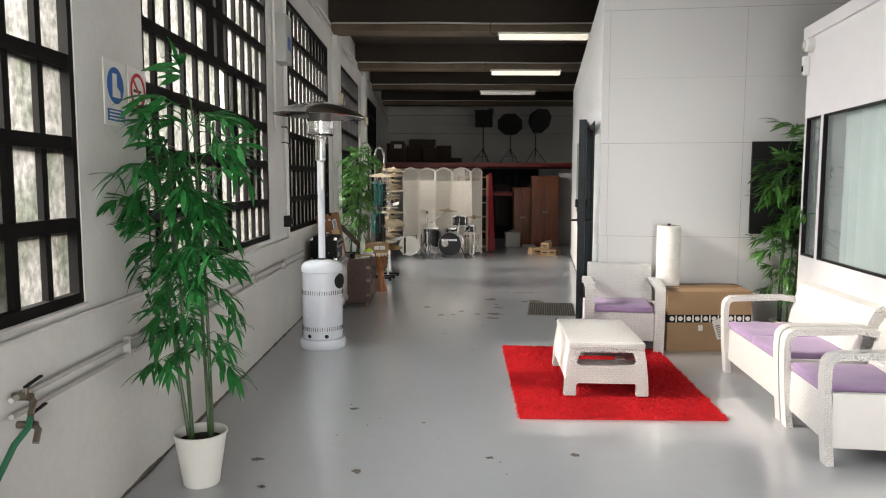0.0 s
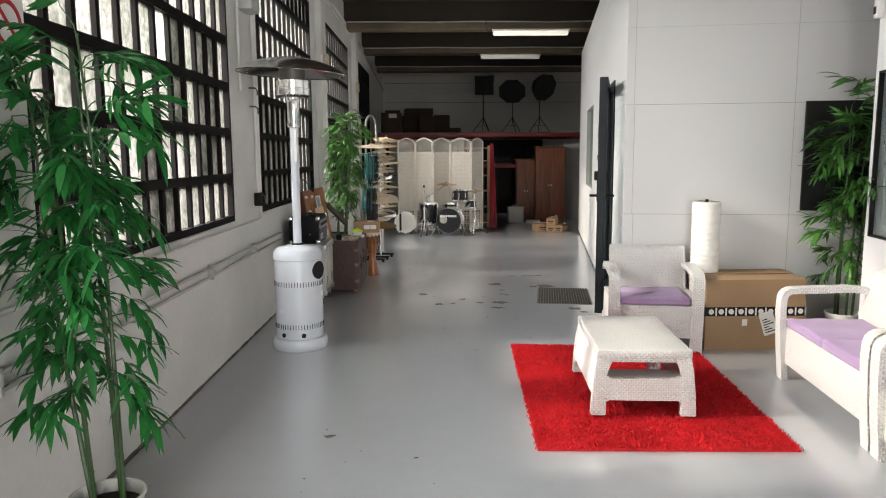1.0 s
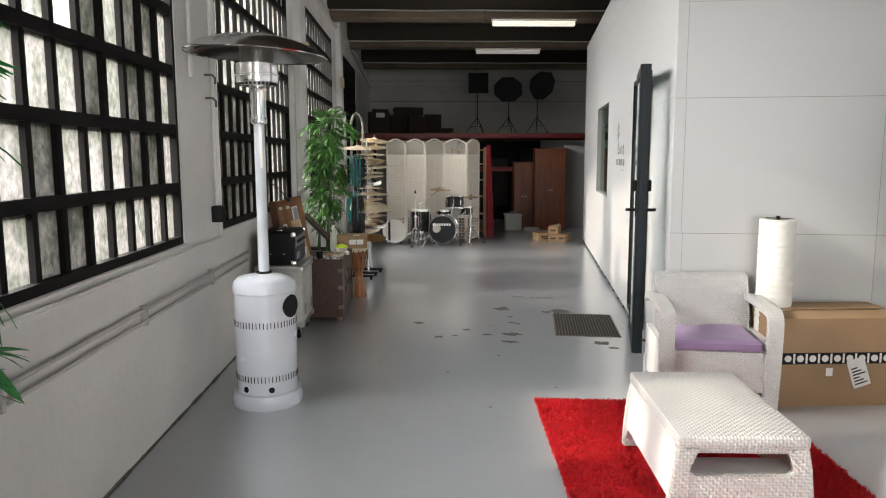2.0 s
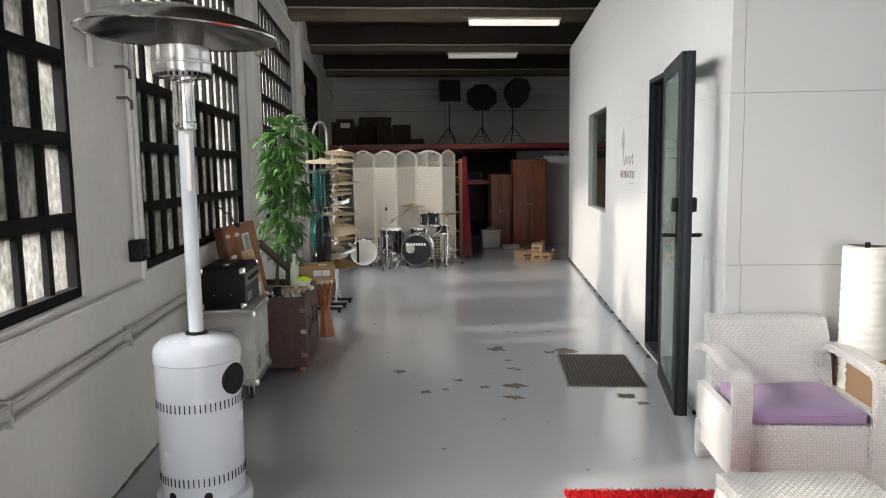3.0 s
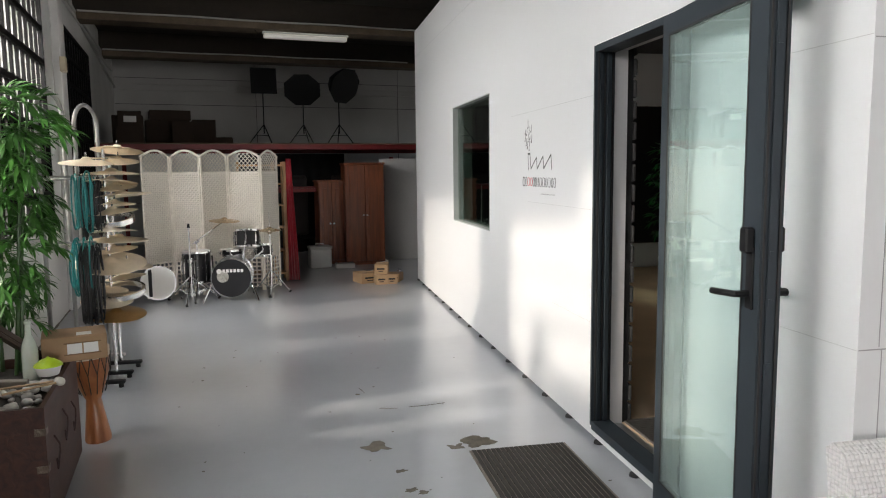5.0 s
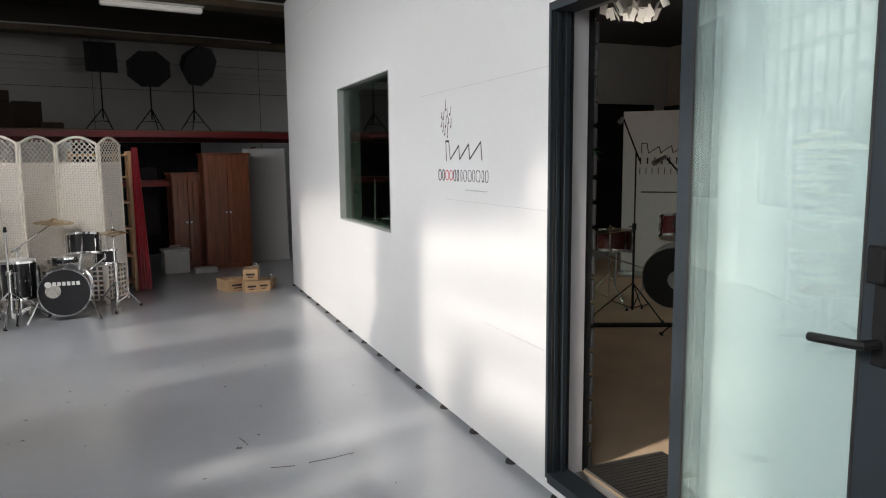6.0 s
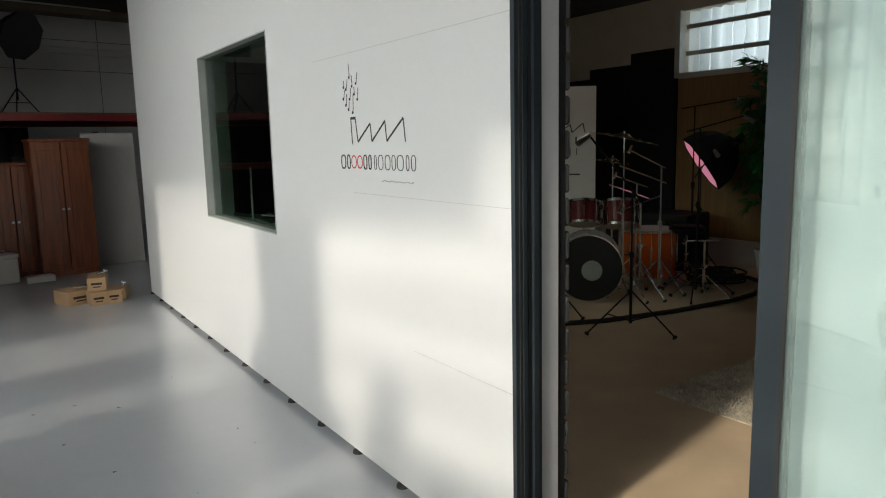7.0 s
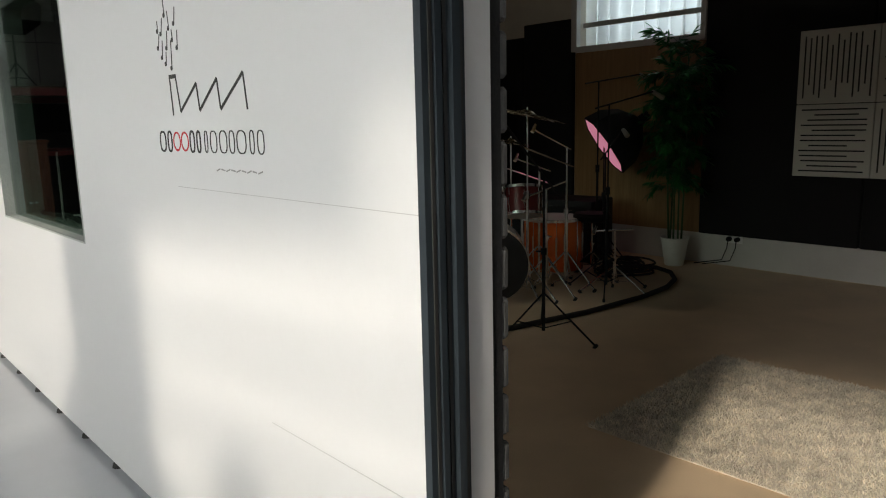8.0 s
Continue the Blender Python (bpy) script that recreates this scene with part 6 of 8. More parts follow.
stand_parts(t, 0.72, 0.26, CHROME, None, 0.013)
bm = bmesh.new()
rod(bm, (-0.04, -0.04, 0.69), (0.29, 0.31, 0.93), 0.008, seg=8)
boom = part("boom", bm, CHROME, t)
bm = bmesh.new()
rod(bm, (-0.02, 0, 0.7), (0.03, 0, 0.73), 0.022, 0.018, 12)
part("tilter", bm, CHROME, boom)
part("cymbal", cymbal_mesh("cymbal", 0.19, CYMBAL), None, t, m=pose(0.3, 0.32, 0.95, 4, 3, 0))
for lab, x, y, h, r, tilt in (("brass hi-hat pair on a chrome stand", -0.91, 14.5, 0.83, 0.15, 0),):
    t = thing("cymbal_stand", lab, "cymbal", pose(x, y, 0), "cymbal stands")
    stand_parts(t, h + 0.05, 0.26, CHROME, None, 0.015)
    cm = cymbal_mesh("cymbal", r, CYMBAL)
    part("cymbal", cm, None, t, m=pose(0, 0, h, tilt, tilt, 0))
    if tilt == 0:
        part("cymbal", cm, None, t, m=pose(0, 0, h - 0.035, 180, 0, 0))
        bm = bmesh.new()
        rod(bm, (0, 0, h), (0, 0, h + 0.22), 0.004, seg=6)
        part("pull_rod", bm, CHROME, t)
        bm = bmesh.new()
        bx(bm, -0.035, -0.3, 0.02, 0.035, -0.03, 0.03, pose(0, 0, 0, 6, 0, 0))
        part("pedal", bm, STEEL, t, "", None)
for x, y, h in ((-1.83, 14.2, 0.9),):
    t = thing("microphone_stand", "bare upright chrome stand by the drums", "stand", pose(x, y, 0), "drum stands")
    stand_parts(t, h, 0.34, CHROME, None, 0.016)
    bm = bmesh.new()
    rod(bm, (0, 0, h - 0.01), (0, 0, h + 0.04), 0.018, 0.012, 8)
    part("clamp", bm, BLACK, t)

# ---- cymbal tree by the window wall ----
t = thing("cymbal_rack", "chrome rack stacked with many pale bronze cymbals", "rack", pose(-1.92, 11.0, 0))
bm = bmesh.new()
for dx, dy in ((0, 0), (-0.05, 0.35)):
    rod(bm, (dx, dy, 0.05), (dx, dy, 1.72 - abs(dx)), 0.012, seg=8)
part("upright", bm, CHROME, t)
for y in (-0.25, 0.0, 0.3):
    bm = rbox(-0.2, y - 0.025, 0.03, 0.12, y + 0.025, 0.055, 0.006, 1)
    for x in (-0.17, 0.09):
        rod(bm, (x, y, 0.0), (x, y, 0.03), 0.018, seg=8)
    part("foot_bar", bm, BLACK, t)
sizes = {r: cymbal_mesh("cymbal", r, PALE_CYMBAL) for r in (0.15, 0.18, 0.21, 0.25)}
rnd = random.Random(8)
stack = [(0.1, 0.0, 1.72, 0.18), (-0.09, -0.1, 1.63, 0.18), (0.08, 0.1, 1.64, 0.15), (0.05, 0.0, 1.55, 0.21), (0.06, -0.05, 1.49, 0.18), (0.06, 0.05, 1.45, 0.15), (0.11, 0.0, 1.39, 0.21), (0.04, 0.08, 1.32, 0.15), (0.04, 0.0, 1.27, 0.18),
         (0.03, -0.02, 1.13, 0.18), (0.06, 0.05, 1.06, 0.21), (0.0, 0.1, 0.98, 0.18), (0.12, 0.0, 0.87, 0.18), (0.08, 0.1, 0.77, 0.15), (-0.06, 0.0, 0.7, 0.18), (0.05, 0.05, 0.64, 0.15)]
for dx, dy, z, r in stack:
    part("cymbal", sizes[r], None, t, m=pose(dx, dy, z, rnd.uniform(-7, 7), rnd.uniform(-8, 8), rnd.uniform(0, 360)))
OLD_GOLD = surface("dull_gold_cymbal", (0.42, 0.25, 0.09), 0.35, metal=0.6, vary=0.25, scale=9, bump=0.0006)
for dx, dy, z, r, a in ((0.04, -0.06, 0.52, 0.21, 7), (-0.02, -0.05, 0.62, 0.18, 9), (0.02, -0.06, 0.9, 0.25, 13)):
    part("cymbal", cymbal_mesh("cymbal", r, OLD_GOLD if z < 0.6 else PALE_CYMBAL), None, t, "large dull gold cymbal" if z < 0.6 else "", m=pose(dx, dy, z, a, 4, 0))
bm = bmesh.new()
for dx, dy, z, r in stack:
    rod(bm, (0.01, 0.0, z + 0.02), (dx, dy, z + 0.02), 0.006, seg=6)
    rod(bm, (dx, dy, z + 0.01), (dx, dy, z + 0.06), 0.007, seg=6)
tagged(part("arm", bm, CHROME, t), kind="stuff")
for z, r, x in ((1.2, 0.17, 0.0), (0.66, 0.17, 0.05)):
    bm = bmesh.new()
    lathe(bm, [(r - 0.01, -0.02), (r + 0.01, -0.02), (r + 0.01, 0.02), (r - 0.01, 0.02)], 32, pose(x, 0.05, z, 12, 0, 0), True)
    part("spare_hoop", bm, CHROME, t)
HOOP_GREY = surface("dull_grey_tube", (0.3, 0.3, 0.29), 0.4, vary=0.15, bump=0.0005)
# two hooped trolleys with hanging cables
for u, v, top in ((0.37, 11.4, 2.14), (0.57, 11.75, 2.08)):
    t = thing("hoop_rail", "tall bent steel hoop rail against the window wall", "rail", hall(u, v, 0, -22), "hoop rails")
    bm = bmesh.new()
    pts = [(0, -0.17, 0.02), (0, -0.17, top - 0.17)] + [(0, -0.17 * math.cos(radians(a)), top - 0.17 + 0.17 * math.sin(radians(a))) for a in range(15, 180, 15)] + [(0, 0.17, top - 0.17), (0, 0.17, 0.02)]
    hose(bm, pts, 0.016, 10)
    part("hoop", bm, HOOP_GREY, t)
    for z in (0.3, 1.0, 1.5):
        bm = bmesh.new()
        rod(bm, (0, -0.17, z), (0, 0.17, z), 0.01, seg=8)
        part("rung", bm, GALV, t)
    for s in (-1, 1):
        part("foot", rbox(-0.12, s * 0.17 - 0.02, 0.0, 0.12, s * 0.17 + 0.02, 0.025, 0.004, 1), GALV, t)
rnd = random.Random(31)
for lab, col, u, v, z0, z1, n in (("bundle of teal and black audio cables hung on a rail", (0.02, 0.2, 0.2), 0.60, 11.05, 1.16, 1.52, 13), ("bundle of black audio cables hung on a rail", (0.015, 0.015, 0.016), 0.64, 11.15, 1.1, 1.5, 26),
                                ("coils of black cable hanging low on the rail", (0.014, 0.014, 0.015), 0.63, 11.0, 0.5, 1.0, 34), ("coil of teal cable hanging low on the rail", (0.02, 0.25, 0.24), 0.58, 10.95, 0.72, 1.06, 9)):
    t = thing("cable_bundle", lab, "cables", hall(u, v, 0), "cable bundles")
    m = surface("cable_jacket", col, 0.45, vary=0.2, bump=0.0)
    for i in range(n):
        a0, w, dz = rnd.uniform(-0.6, 0.6), rnd.uniform(0.05, 0.1), rnd.uniform(-0.05, 0.04)
        cx, cy = rnd.uniform(-0.07, 0.07), rnd.uniform(-0.16, 0.16)
        bm = bmesh.new()
        zc, hz = (z0 + z1) / 2, (z1 - z0) / 2
        pts = [(cx + w * math.sin(q) * math.sin(a0) * 0.5, cy + w * math.sin(q) * math.cos(a0), zc + (hz + dz) * math.cos(q)) for q in [math.tau * k / 22 for k in range(23)]]
        hose(bm, pts, 0.006, 5)
        part("loop", bm, m, t)
    bm = bmesh.new()
    rod(bm, (-0.22, 0, z1 + 0.0), (0.1, 0, z1 + 0.0), 0.008, seg=6)
    part("hook", bm, STEEL, t)

# ---- storage at the far end ----
RED_STEEL = surface("red_painted_steel", (0.17, 0.012, 0.012), 0.5, vary=0.25, scale=5, bump=0.001)
t = thing("storage_platform", "red steel storage platform with dark decking", "platform", HM)
for v in (16.9, 19.4):
    bm = bmesh.new()
    bx(bm, 0.1, v - 0.03, 1.89, 6.0, v + 0.03, 1.97)
    part("beam", bm, RED_STEEL, t, "", None)
for u in (0.15, 5.9):
    for v in (16.9, 21.6):
        bm = bmesh.new()
        bx(bm, u - 0.04, v - 0.04, 0, u + 0.04, v + 0.04, 1.86)
        part("post", bm, RED_STEEL, t, "", None)
bm = bmesh.new()
bx(bm, 0.1, 16.88, 1.972, 6.0, 21.7, 1.992)
part("deck", bm, surface("dark_chipboard", (0.12, 0.08, 0.05), 0.8, vary=0.2), t, "", None)
bm = bmesh.new()
bx(bm, 2.4, 17.3, 1.2, 4.3, 17.36, 1.26)
bx(bm, 2.4, 17.3, 1.27, 4.3, 17.9, 1.285)
part("shelf_beam", bm, RED_STEEL, t, "", None)
# small box on the far wall
t = thing("junction_box", "small dark green switch box on the far wall", "box", hall(3.15, V1, 3.68), "junction boxes")
part("case", rbox(-0.08, -0.07, -0.09, 0.08, 0.0, 0.09, 0.01), surface("dark_green_enamel", (0.02, 0.035, 0.025), 0.4), t)
bm = bmesh.new()
rod(bm, (0, -0.035, 0.09), (0, -0.035, 0.36), 0.012, seg=6)
part("riser", bm, GALV, t)
# softbox lamps on the platform


def softbox(label, u, v, w, h, kind, turn, z):
    t = thing("softbox", label, "studio lamp", hall(u, v, 1.992, turn), "softbox lamps")
    hs = z - 1.992
    bm = bmesh.new()
    rod(bm, (0, 0, 0.25), (0, 0, hs), 0.011, seg=8)
    part("stand_tube", bm, BLACK, t)
    for i in range(3):
        a = math.tau * i / 3 + 0.9
        bm = bmesh.new()
        rod(bm, (0, 0, 0.42), (0.32 * math.cos(a), 0.32 * math.sin(a), 0.01), 0.009, seg=6)
        rod(bm, (0, 0, 0.22), (0.17 * math.cos(a), 0.17 * math.sin(a), 0.21), 0.006, seg=6)
        part("stand_leg", bm, BLACK, t)
    bm = bmesh.new()
    n = 4 if kind == "square" else 8
    tilt = Matrix.Translation((0, -0.05, hs + 0.12)) @ Matrix.Rotation(radians(-10 if kind == "square" else 22), 4, "X")
    rings = []
    for s, y in ((1.0, -0.14), (0.97, -0.1), (0.55, 0.12), (0.2, 0.2)):
        rings.append([bm.verts.new(tilt @ Vector((w / 2 * s * math.cos(math.tau * (k + 0.5) / n) * (1.414 if n == 4 else 1.0), y, h / 2 * s * math.sin(math.tau * (k + 0.5) / n) * (1.414 if n == 4 else 1.0)))) for k in range(n)])
    for a, b in zip(rings, rings[1:]):
        for k in range(n):
            bm.faces.new((a[k], a[(k + 1) % n], b[(k + 1) % n], b[k]))
    bm.faces.new(rings[-1])
    bm.faces.new(rings[0][::-1])
    part("hood", bm, BLACK, t, "", 30)


softbox("square black softbox on a tripod stand", 2.735, 19.0, 0.46, 0.47, "square", 0, 3.04)
softbox("octagonal black softbox on a tripod stand", 3.45, 18.9, 0.7, 0.62, "octa", -12, 2.96)
softbox("tilted octagonal black softbox on a tripod stand", 4.1, 18.8, 0.74, 0.7, "octa", 34, 3.04)
# cartons on the platform
DARK_CARD = surface("dark_cardboard", (0.045, 0.028, 0.019), 0.85, vary=0.2)
for u, v, w, d, h, z in ((0.42, 19.2, 0.5, 0.5, 0.55, 0), (1.05, 19.6, 0.75, 0.5, 0.5, 0), (1.1, 19.6, 0.7, 0.5, 0.18, 0.5), (1.68, 19.3, 0.4, 0.4, 0.5, 0), (1.32, 18.6, 0.34, 0.34, 0.42, 0), (2.0, 18.7, 0.3, 0.3, 0.16, 0), (0.5, 18.3, 0.42, 0.4, 0.3, 0)):
    t = thing("carton", "dusty brown storage carton on the platform", "box", hall(u, v, 1.992 + z, random.Random(int(u * 100)).uniform(-6, 6)), "stored cartons")
    part("body", rbox(-w / 2, -d / 2, 0, w / 2, d / 2, h, 0.006, 1), DARK_CARD, t)
    bm = bmesh.new()
    bx(bm, -0.03, -d / 2 - 0.002, 0, 0.03, d / 2 + 0.002, h + 0.002)
    part("tape", bm, DARK_CARD, t, "", None)
t = thing("carton", "brown carton with a white label on the platform", "box", hall(0.5, 18.3, 2.292, 4))
part("body", rbox(-0.18, -0.15, 0, 0.18, 0.15, 0.26, 0.006, 1), DARK_CARD, t)
bm = bmesh.new()
bx(bm, -0.09, -0.153, 0.08, 0.1, -0.149, 0.18)
part("label", bm, PAPER, t, "", None)

# wardrobes and shelves under the platform
ROSEWOOD = woodgrain("red_brown_veneer", (0.24, 0.065, 0.02), (0.13, 0.033, 0.012), 0.4)


def wardrobe(label, m, w, d, h):
    t = thing("wardrobe", label, "cabinet", m, "old wardrobes")
    bm = bmesh.new()
    for q in ((-w / 2, -d / 2, 0, -w / 2 + 0.02, d / 2, h), (w / 2 - 0.02, -d / 2, 0, w / 2, d / 2, h), (-w / 2 + 0.02, d / 2 - 0.015, 0, w / 2 - 0.02, d / 2, h), (-w / 2 + 0.02, -d / 2, h - 0.02, w / 2 - 0.02, d / 2 - 0.015, h), (-w / 2 + 0.02, -d / 2, 0, w / 2 - 0.02, d / 2 - 0.015, 0.06)):
        bx(bm, *q)
    part("carcass", bm, ROSEWOOD, t, "", None)
    part("cornice", rbox(-w / 2 - 0.02, -d / 2 - 0.02, h, w / 2 + 0.02, d / 2, h + 0.035, 0.008, 1), ROSEWOOD, t)
    for s in (-1, 1):
        x0, x1 = sorted((s * 0.004, s * (w / 2 - 0.004)))
        door = part("door", rbox(x0, -d / 2 - 0.02, 0.065, x1, -d / 2, h - 0.01, 0.004, 1), ROSEWOOD, t)
        bm = rbox(x0 + 0.06, -d / 2 - 0.026, 0.14, x1 - 0.06, -d / 2 - 0.018, h - 0.1, 0.006, 1)
        part("door_panel", bm, ROSEWOOD, door)
        bm = bmesh.new()
        rod(bm, (s * 0.03, -d / 2 - 0.02, h * 0.5), (s * 0.03, -d / 2 - 0.045, h * 0.5), 0.012, 0.016, 10)
        part("knob", bm, STEEL, door)


wardrobe("tall red-brown wooden wardrobe in the shade", pose(0.5, 17.32, 0, 0, 0, 4), 0.64, 0.5, 1.64)
wardrobe("lower red-brown wooden cabinet in the shade", pose(-0.05, 17.5, 0, 0, 0, 8), 0.42, 0.45, 1.36)
t = thing("grey_door", "pale grey flush door leaf leaning against the wall", "door", pose(1.13, 17.6, 0, -4, 0, 4))
part("leaf", rbox(-0.3, -0.02, 0, 0.35, 0.02, 1.75, 0.004, 1), BACK_WALL, t)
t = thing("shelf_unit", "pine wood shelf unit standing beside the red curtain", "shelf", pose(-0.76, 15.62, 0, 0, 0, 8))
PINE = woodgrain("pine", (0.5, 0.3, 0.15), (0.38, 0.2, 0.09))
for x, y in ((-0.13, 0.0), (0.03, 0.0), (-0.6, 0.0), (0.03, 0.26)):
    part("upright", rbox(x - 0.02, y - 0.02, 0, x + 0.02, y + 0.02, 1.68, 0.003, 1), PINE, t)
for z in (0.1, 0.42, 0.75, 1.06, 1.36, 1.62):
    part("shelf_board", rbox(-0.6, -0.018, z, 0.05, 0.28, z + 0.022, 0.003, 1), PINE, t)
bm = bmesh.new()
rows = []
for i in range(25):
    x, y = 0.15 * i / 24, 0.03 * math.sin(i * 1.1)
    rows.append((bm.verts.new((x, y, 0.01)), bm.verts.new((x * 0.45, y * 0.7, 1.72))))
for a, b in zip(rows, rows[1:]):
    bm.faces.new((a[0], b[0], b[1], a[1]))
cu = solid("curtain", bm, surface("crimson_cloth", (0.48, 0.008, 0.03), 0.9, vary=0.2, sheen=0.2), "narrow crimson curtain hanging beside the shelf", "curtain", pose(-0.7, 15.56, 0, 0, 0, 8), smooth=60)
mod = cu.modifiers.new("cloth", "SOLIDIFY")
mod.thickness = 0.004
t = thing("storage_crate", "light grey plastic storage crate with lid", "box", pose(-0.24, 16.95, 0, 0, 0, 10))
part("tub", rbox(-0.17, -0.13, 0, 0.17, 0.13, 0.3, 0.02, 2), GALV, t)
part("lid", rbox(-0.18, -0.14, 0.3, 0.18, 0.14, 0.345, 0.01, 2), GALV, t)
bm = bmesh.new()
hose(bm, [(-0.07, 0, 0.345), (-0.06, 0, 0.38), (0.06, 0, 0.38), (0.07, 0, 0.345)], 0.01, 6)
part("handle", bm, GALV, t)
t = thing("flat_box", "flat white cardboard box on the floor", "box", pose(0.15, 16.8, 0, 0, 0, 5))
part("body", rbox(-0.15, -0.1, 0, 0.15, 0.1, 0.07, 0.005, 1), GALV, t)
# added black sheet across the back of the store, in place of deep shade
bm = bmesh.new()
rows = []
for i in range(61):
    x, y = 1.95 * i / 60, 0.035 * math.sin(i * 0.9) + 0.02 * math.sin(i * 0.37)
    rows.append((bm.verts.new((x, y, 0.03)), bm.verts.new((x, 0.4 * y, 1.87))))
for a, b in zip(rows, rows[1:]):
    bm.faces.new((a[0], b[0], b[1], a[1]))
cu = solid("curtain", bm, surface("added_black_backdrop", (0.012, 0.012, 0.014), 0.95, vary=0.3), "added black sheet that darkens the space behind the stored things", "curtain", hall(2.25, 18.9, 0), smooth=60)
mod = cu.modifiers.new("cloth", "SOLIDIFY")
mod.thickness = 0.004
# clothes and bags hanging in the dark
rnd = random.Random(17)
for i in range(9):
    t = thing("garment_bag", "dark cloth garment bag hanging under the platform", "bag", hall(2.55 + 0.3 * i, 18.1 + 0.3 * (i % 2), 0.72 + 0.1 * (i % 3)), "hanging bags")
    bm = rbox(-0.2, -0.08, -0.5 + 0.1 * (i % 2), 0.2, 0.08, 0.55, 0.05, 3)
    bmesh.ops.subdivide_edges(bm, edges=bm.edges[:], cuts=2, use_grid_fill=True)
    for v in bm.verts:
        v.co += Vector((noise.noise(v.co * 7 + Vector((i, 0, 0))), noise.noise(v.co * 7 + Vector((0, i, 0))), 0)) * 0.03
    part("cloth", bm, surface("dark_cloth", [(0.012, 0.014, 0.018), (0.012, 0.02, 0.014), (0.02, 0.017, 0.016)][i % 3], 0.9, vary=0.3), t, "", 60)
    bm = bmesh.new()
    hose(bm, [(-0.04, 0, 0.5), (0, 0, 0.62), (0.04, 0, 0.5)], 0.006, 5)
    part("strap", bm, BLACK, t)

# small cartons of hardware on the floor
SMALL_CARD = surface("tan_cardboard", (0.42, 0.27, 0.15), 0.8, vary=0.12, scale=5, fine=60, bump=0.001)
for x, y, z, w, d, h, rz in ((0.52, 15.05, 0, 0.16, 0.3, 0.13, 4), (0.68, 15.06, 0, 0.15, 0.28, 0.13, -3), (0.34, 15.2, 0, 0.26, 0.3, 0.14, 20), (0.56, 15.12, 0.135, 0.17, 0.3, 0.13, -12), (0.78, 15.2, 0, 0.13, 0.25, 0.11, -20)):
    t = thing("small_carton", "small tan hardware carton with printed marks", "box", pose(x, y, z, 0, 0, rz), "hardware cartons")
    part("body", rbox(-w / 2, -d / 2, 0, w / 2, d / 2, h, 0.003, 1), SMALL_CARD, t)
    bm = bmesh.new()
    bx(bm, -w * 0.3, -d / 2 - 0.002, h * 0.45, w * 0.3, -d / 2, h * 0.62)
    bx(bm, -w * 0.2, -d / 2 - 0.002, h * 0.25, w * 0.2, -d / 2, h * 0.34)
    part("print", bm, INK, t, "", None)
for i, (x, y, z) in enumerate(((0.4, 15.1, 0.15), (0.6, 15.1, 0.275), (0.8, 15.15, 0.12))):
    t = thing("drum_clamp", "chrome drum hardware clamp lying on the cartons", "clamp", pose(x, y, z, 0, 0, 40 * i), "drum clamps")
    bm = bmesh.new()
    rod(bm, (-0.08, 0, 0.015), (0.08, 0, 0.02), 0.008, seg=8)
    rod(bm, (0.05, -0.02, 0.02), (0.05, 0.02, 0.035), 0.014, seg=8)
    part("rod", bm, CHROME, t)

# ---- mark painted on the studio wall: plain figures, a row of bars and a thin line for the words ----
t = thing("wall_mark", "black and red painted factory emblem on the white wall", "sign", Matrix.Translation((BX, 0, -0.016)) @ Matrix(((0, 1, 0, 0), (-1, 0, 0, 0), (0, 0, 1, 0), (0, 0, 0, 1))))


def stroke(bm, a, b, w):
    """A flat painted line on the wall from a to b, in metres along -y and up."""
    (x0, z0), (x1, z1) = a, b
    d = Vector((x1 - x0, z1 - z0)).normalized() * (w / 2)
    pts = [(x0 - d.y, z0 + d.x), (x0 + d.y, z0 - d.x), (x1 + d.y, z1 - d.x), (x1 - d.y, z1 + d.x)]
    poly(bm, pts, -0.0015, 0.001)


X0 = -10.312
XE = X0 + 0.047
bm = bmesh.new()
stroke(bm, (XE + 0.075, 1.66), (XE + 0.125, 1.66), 0.012)
stroke(bm, (XE + 0.078, 1.66), (XE + 0.086, 1.545), 0.006)
stroke(bm, (XE + 0.122, 1.66), (XE + 0.142, 1.555), 0.006)
part("chimney", bm, INK, t, "", None)
zig = [(0.142, 1.555), (0.262, 1.632), (0.274, 1.555), (0.394, 1.638), (0.406, 1.555), (0.545, 1.645), (0.558, 1.55)]
for i, (a, b) in enumerate(zip(zig, zig[1:])):
    bm = bmesh.new()
    stroke(bm, (XE + a[0], a[1]), (XE + b[0], b[1]), 0.0085 if i % 2 == 0 else 0.006)
    part("roof_stroke", bm, INK, t, "", None)
rnd = random.Random(2)
for x, z, ln in ((0.01, 1.75, 0.04), (0.04, 1.79, 0.045), (0.075, 1.84, 0.06), (0.1, 1.8, 0.05), (0.14, 1.81, 0.045), (0.035, 1.72, 0.05), (0.075, 1.745, 0.05), (0.015, 1.8, 0.03), (0.15, 1.74, 0.05), (0.1, 1.685, 0.08), (0.06, 1.7, 0.035), (0.12, 1.765, 0.03)):
    bm = bmesh.new()
    rod(bm, (XE + x, -0.0015, z), (XE + x, 0.001, z), 0.007, seg=12)
    stroke(bm, (XE + x + 0.005, z), (XE + x + 0.005 + rnd.uniform(-0.008, 0.014), z + ln), 0.003)
    part("dot", bm, INK, t, "", None)
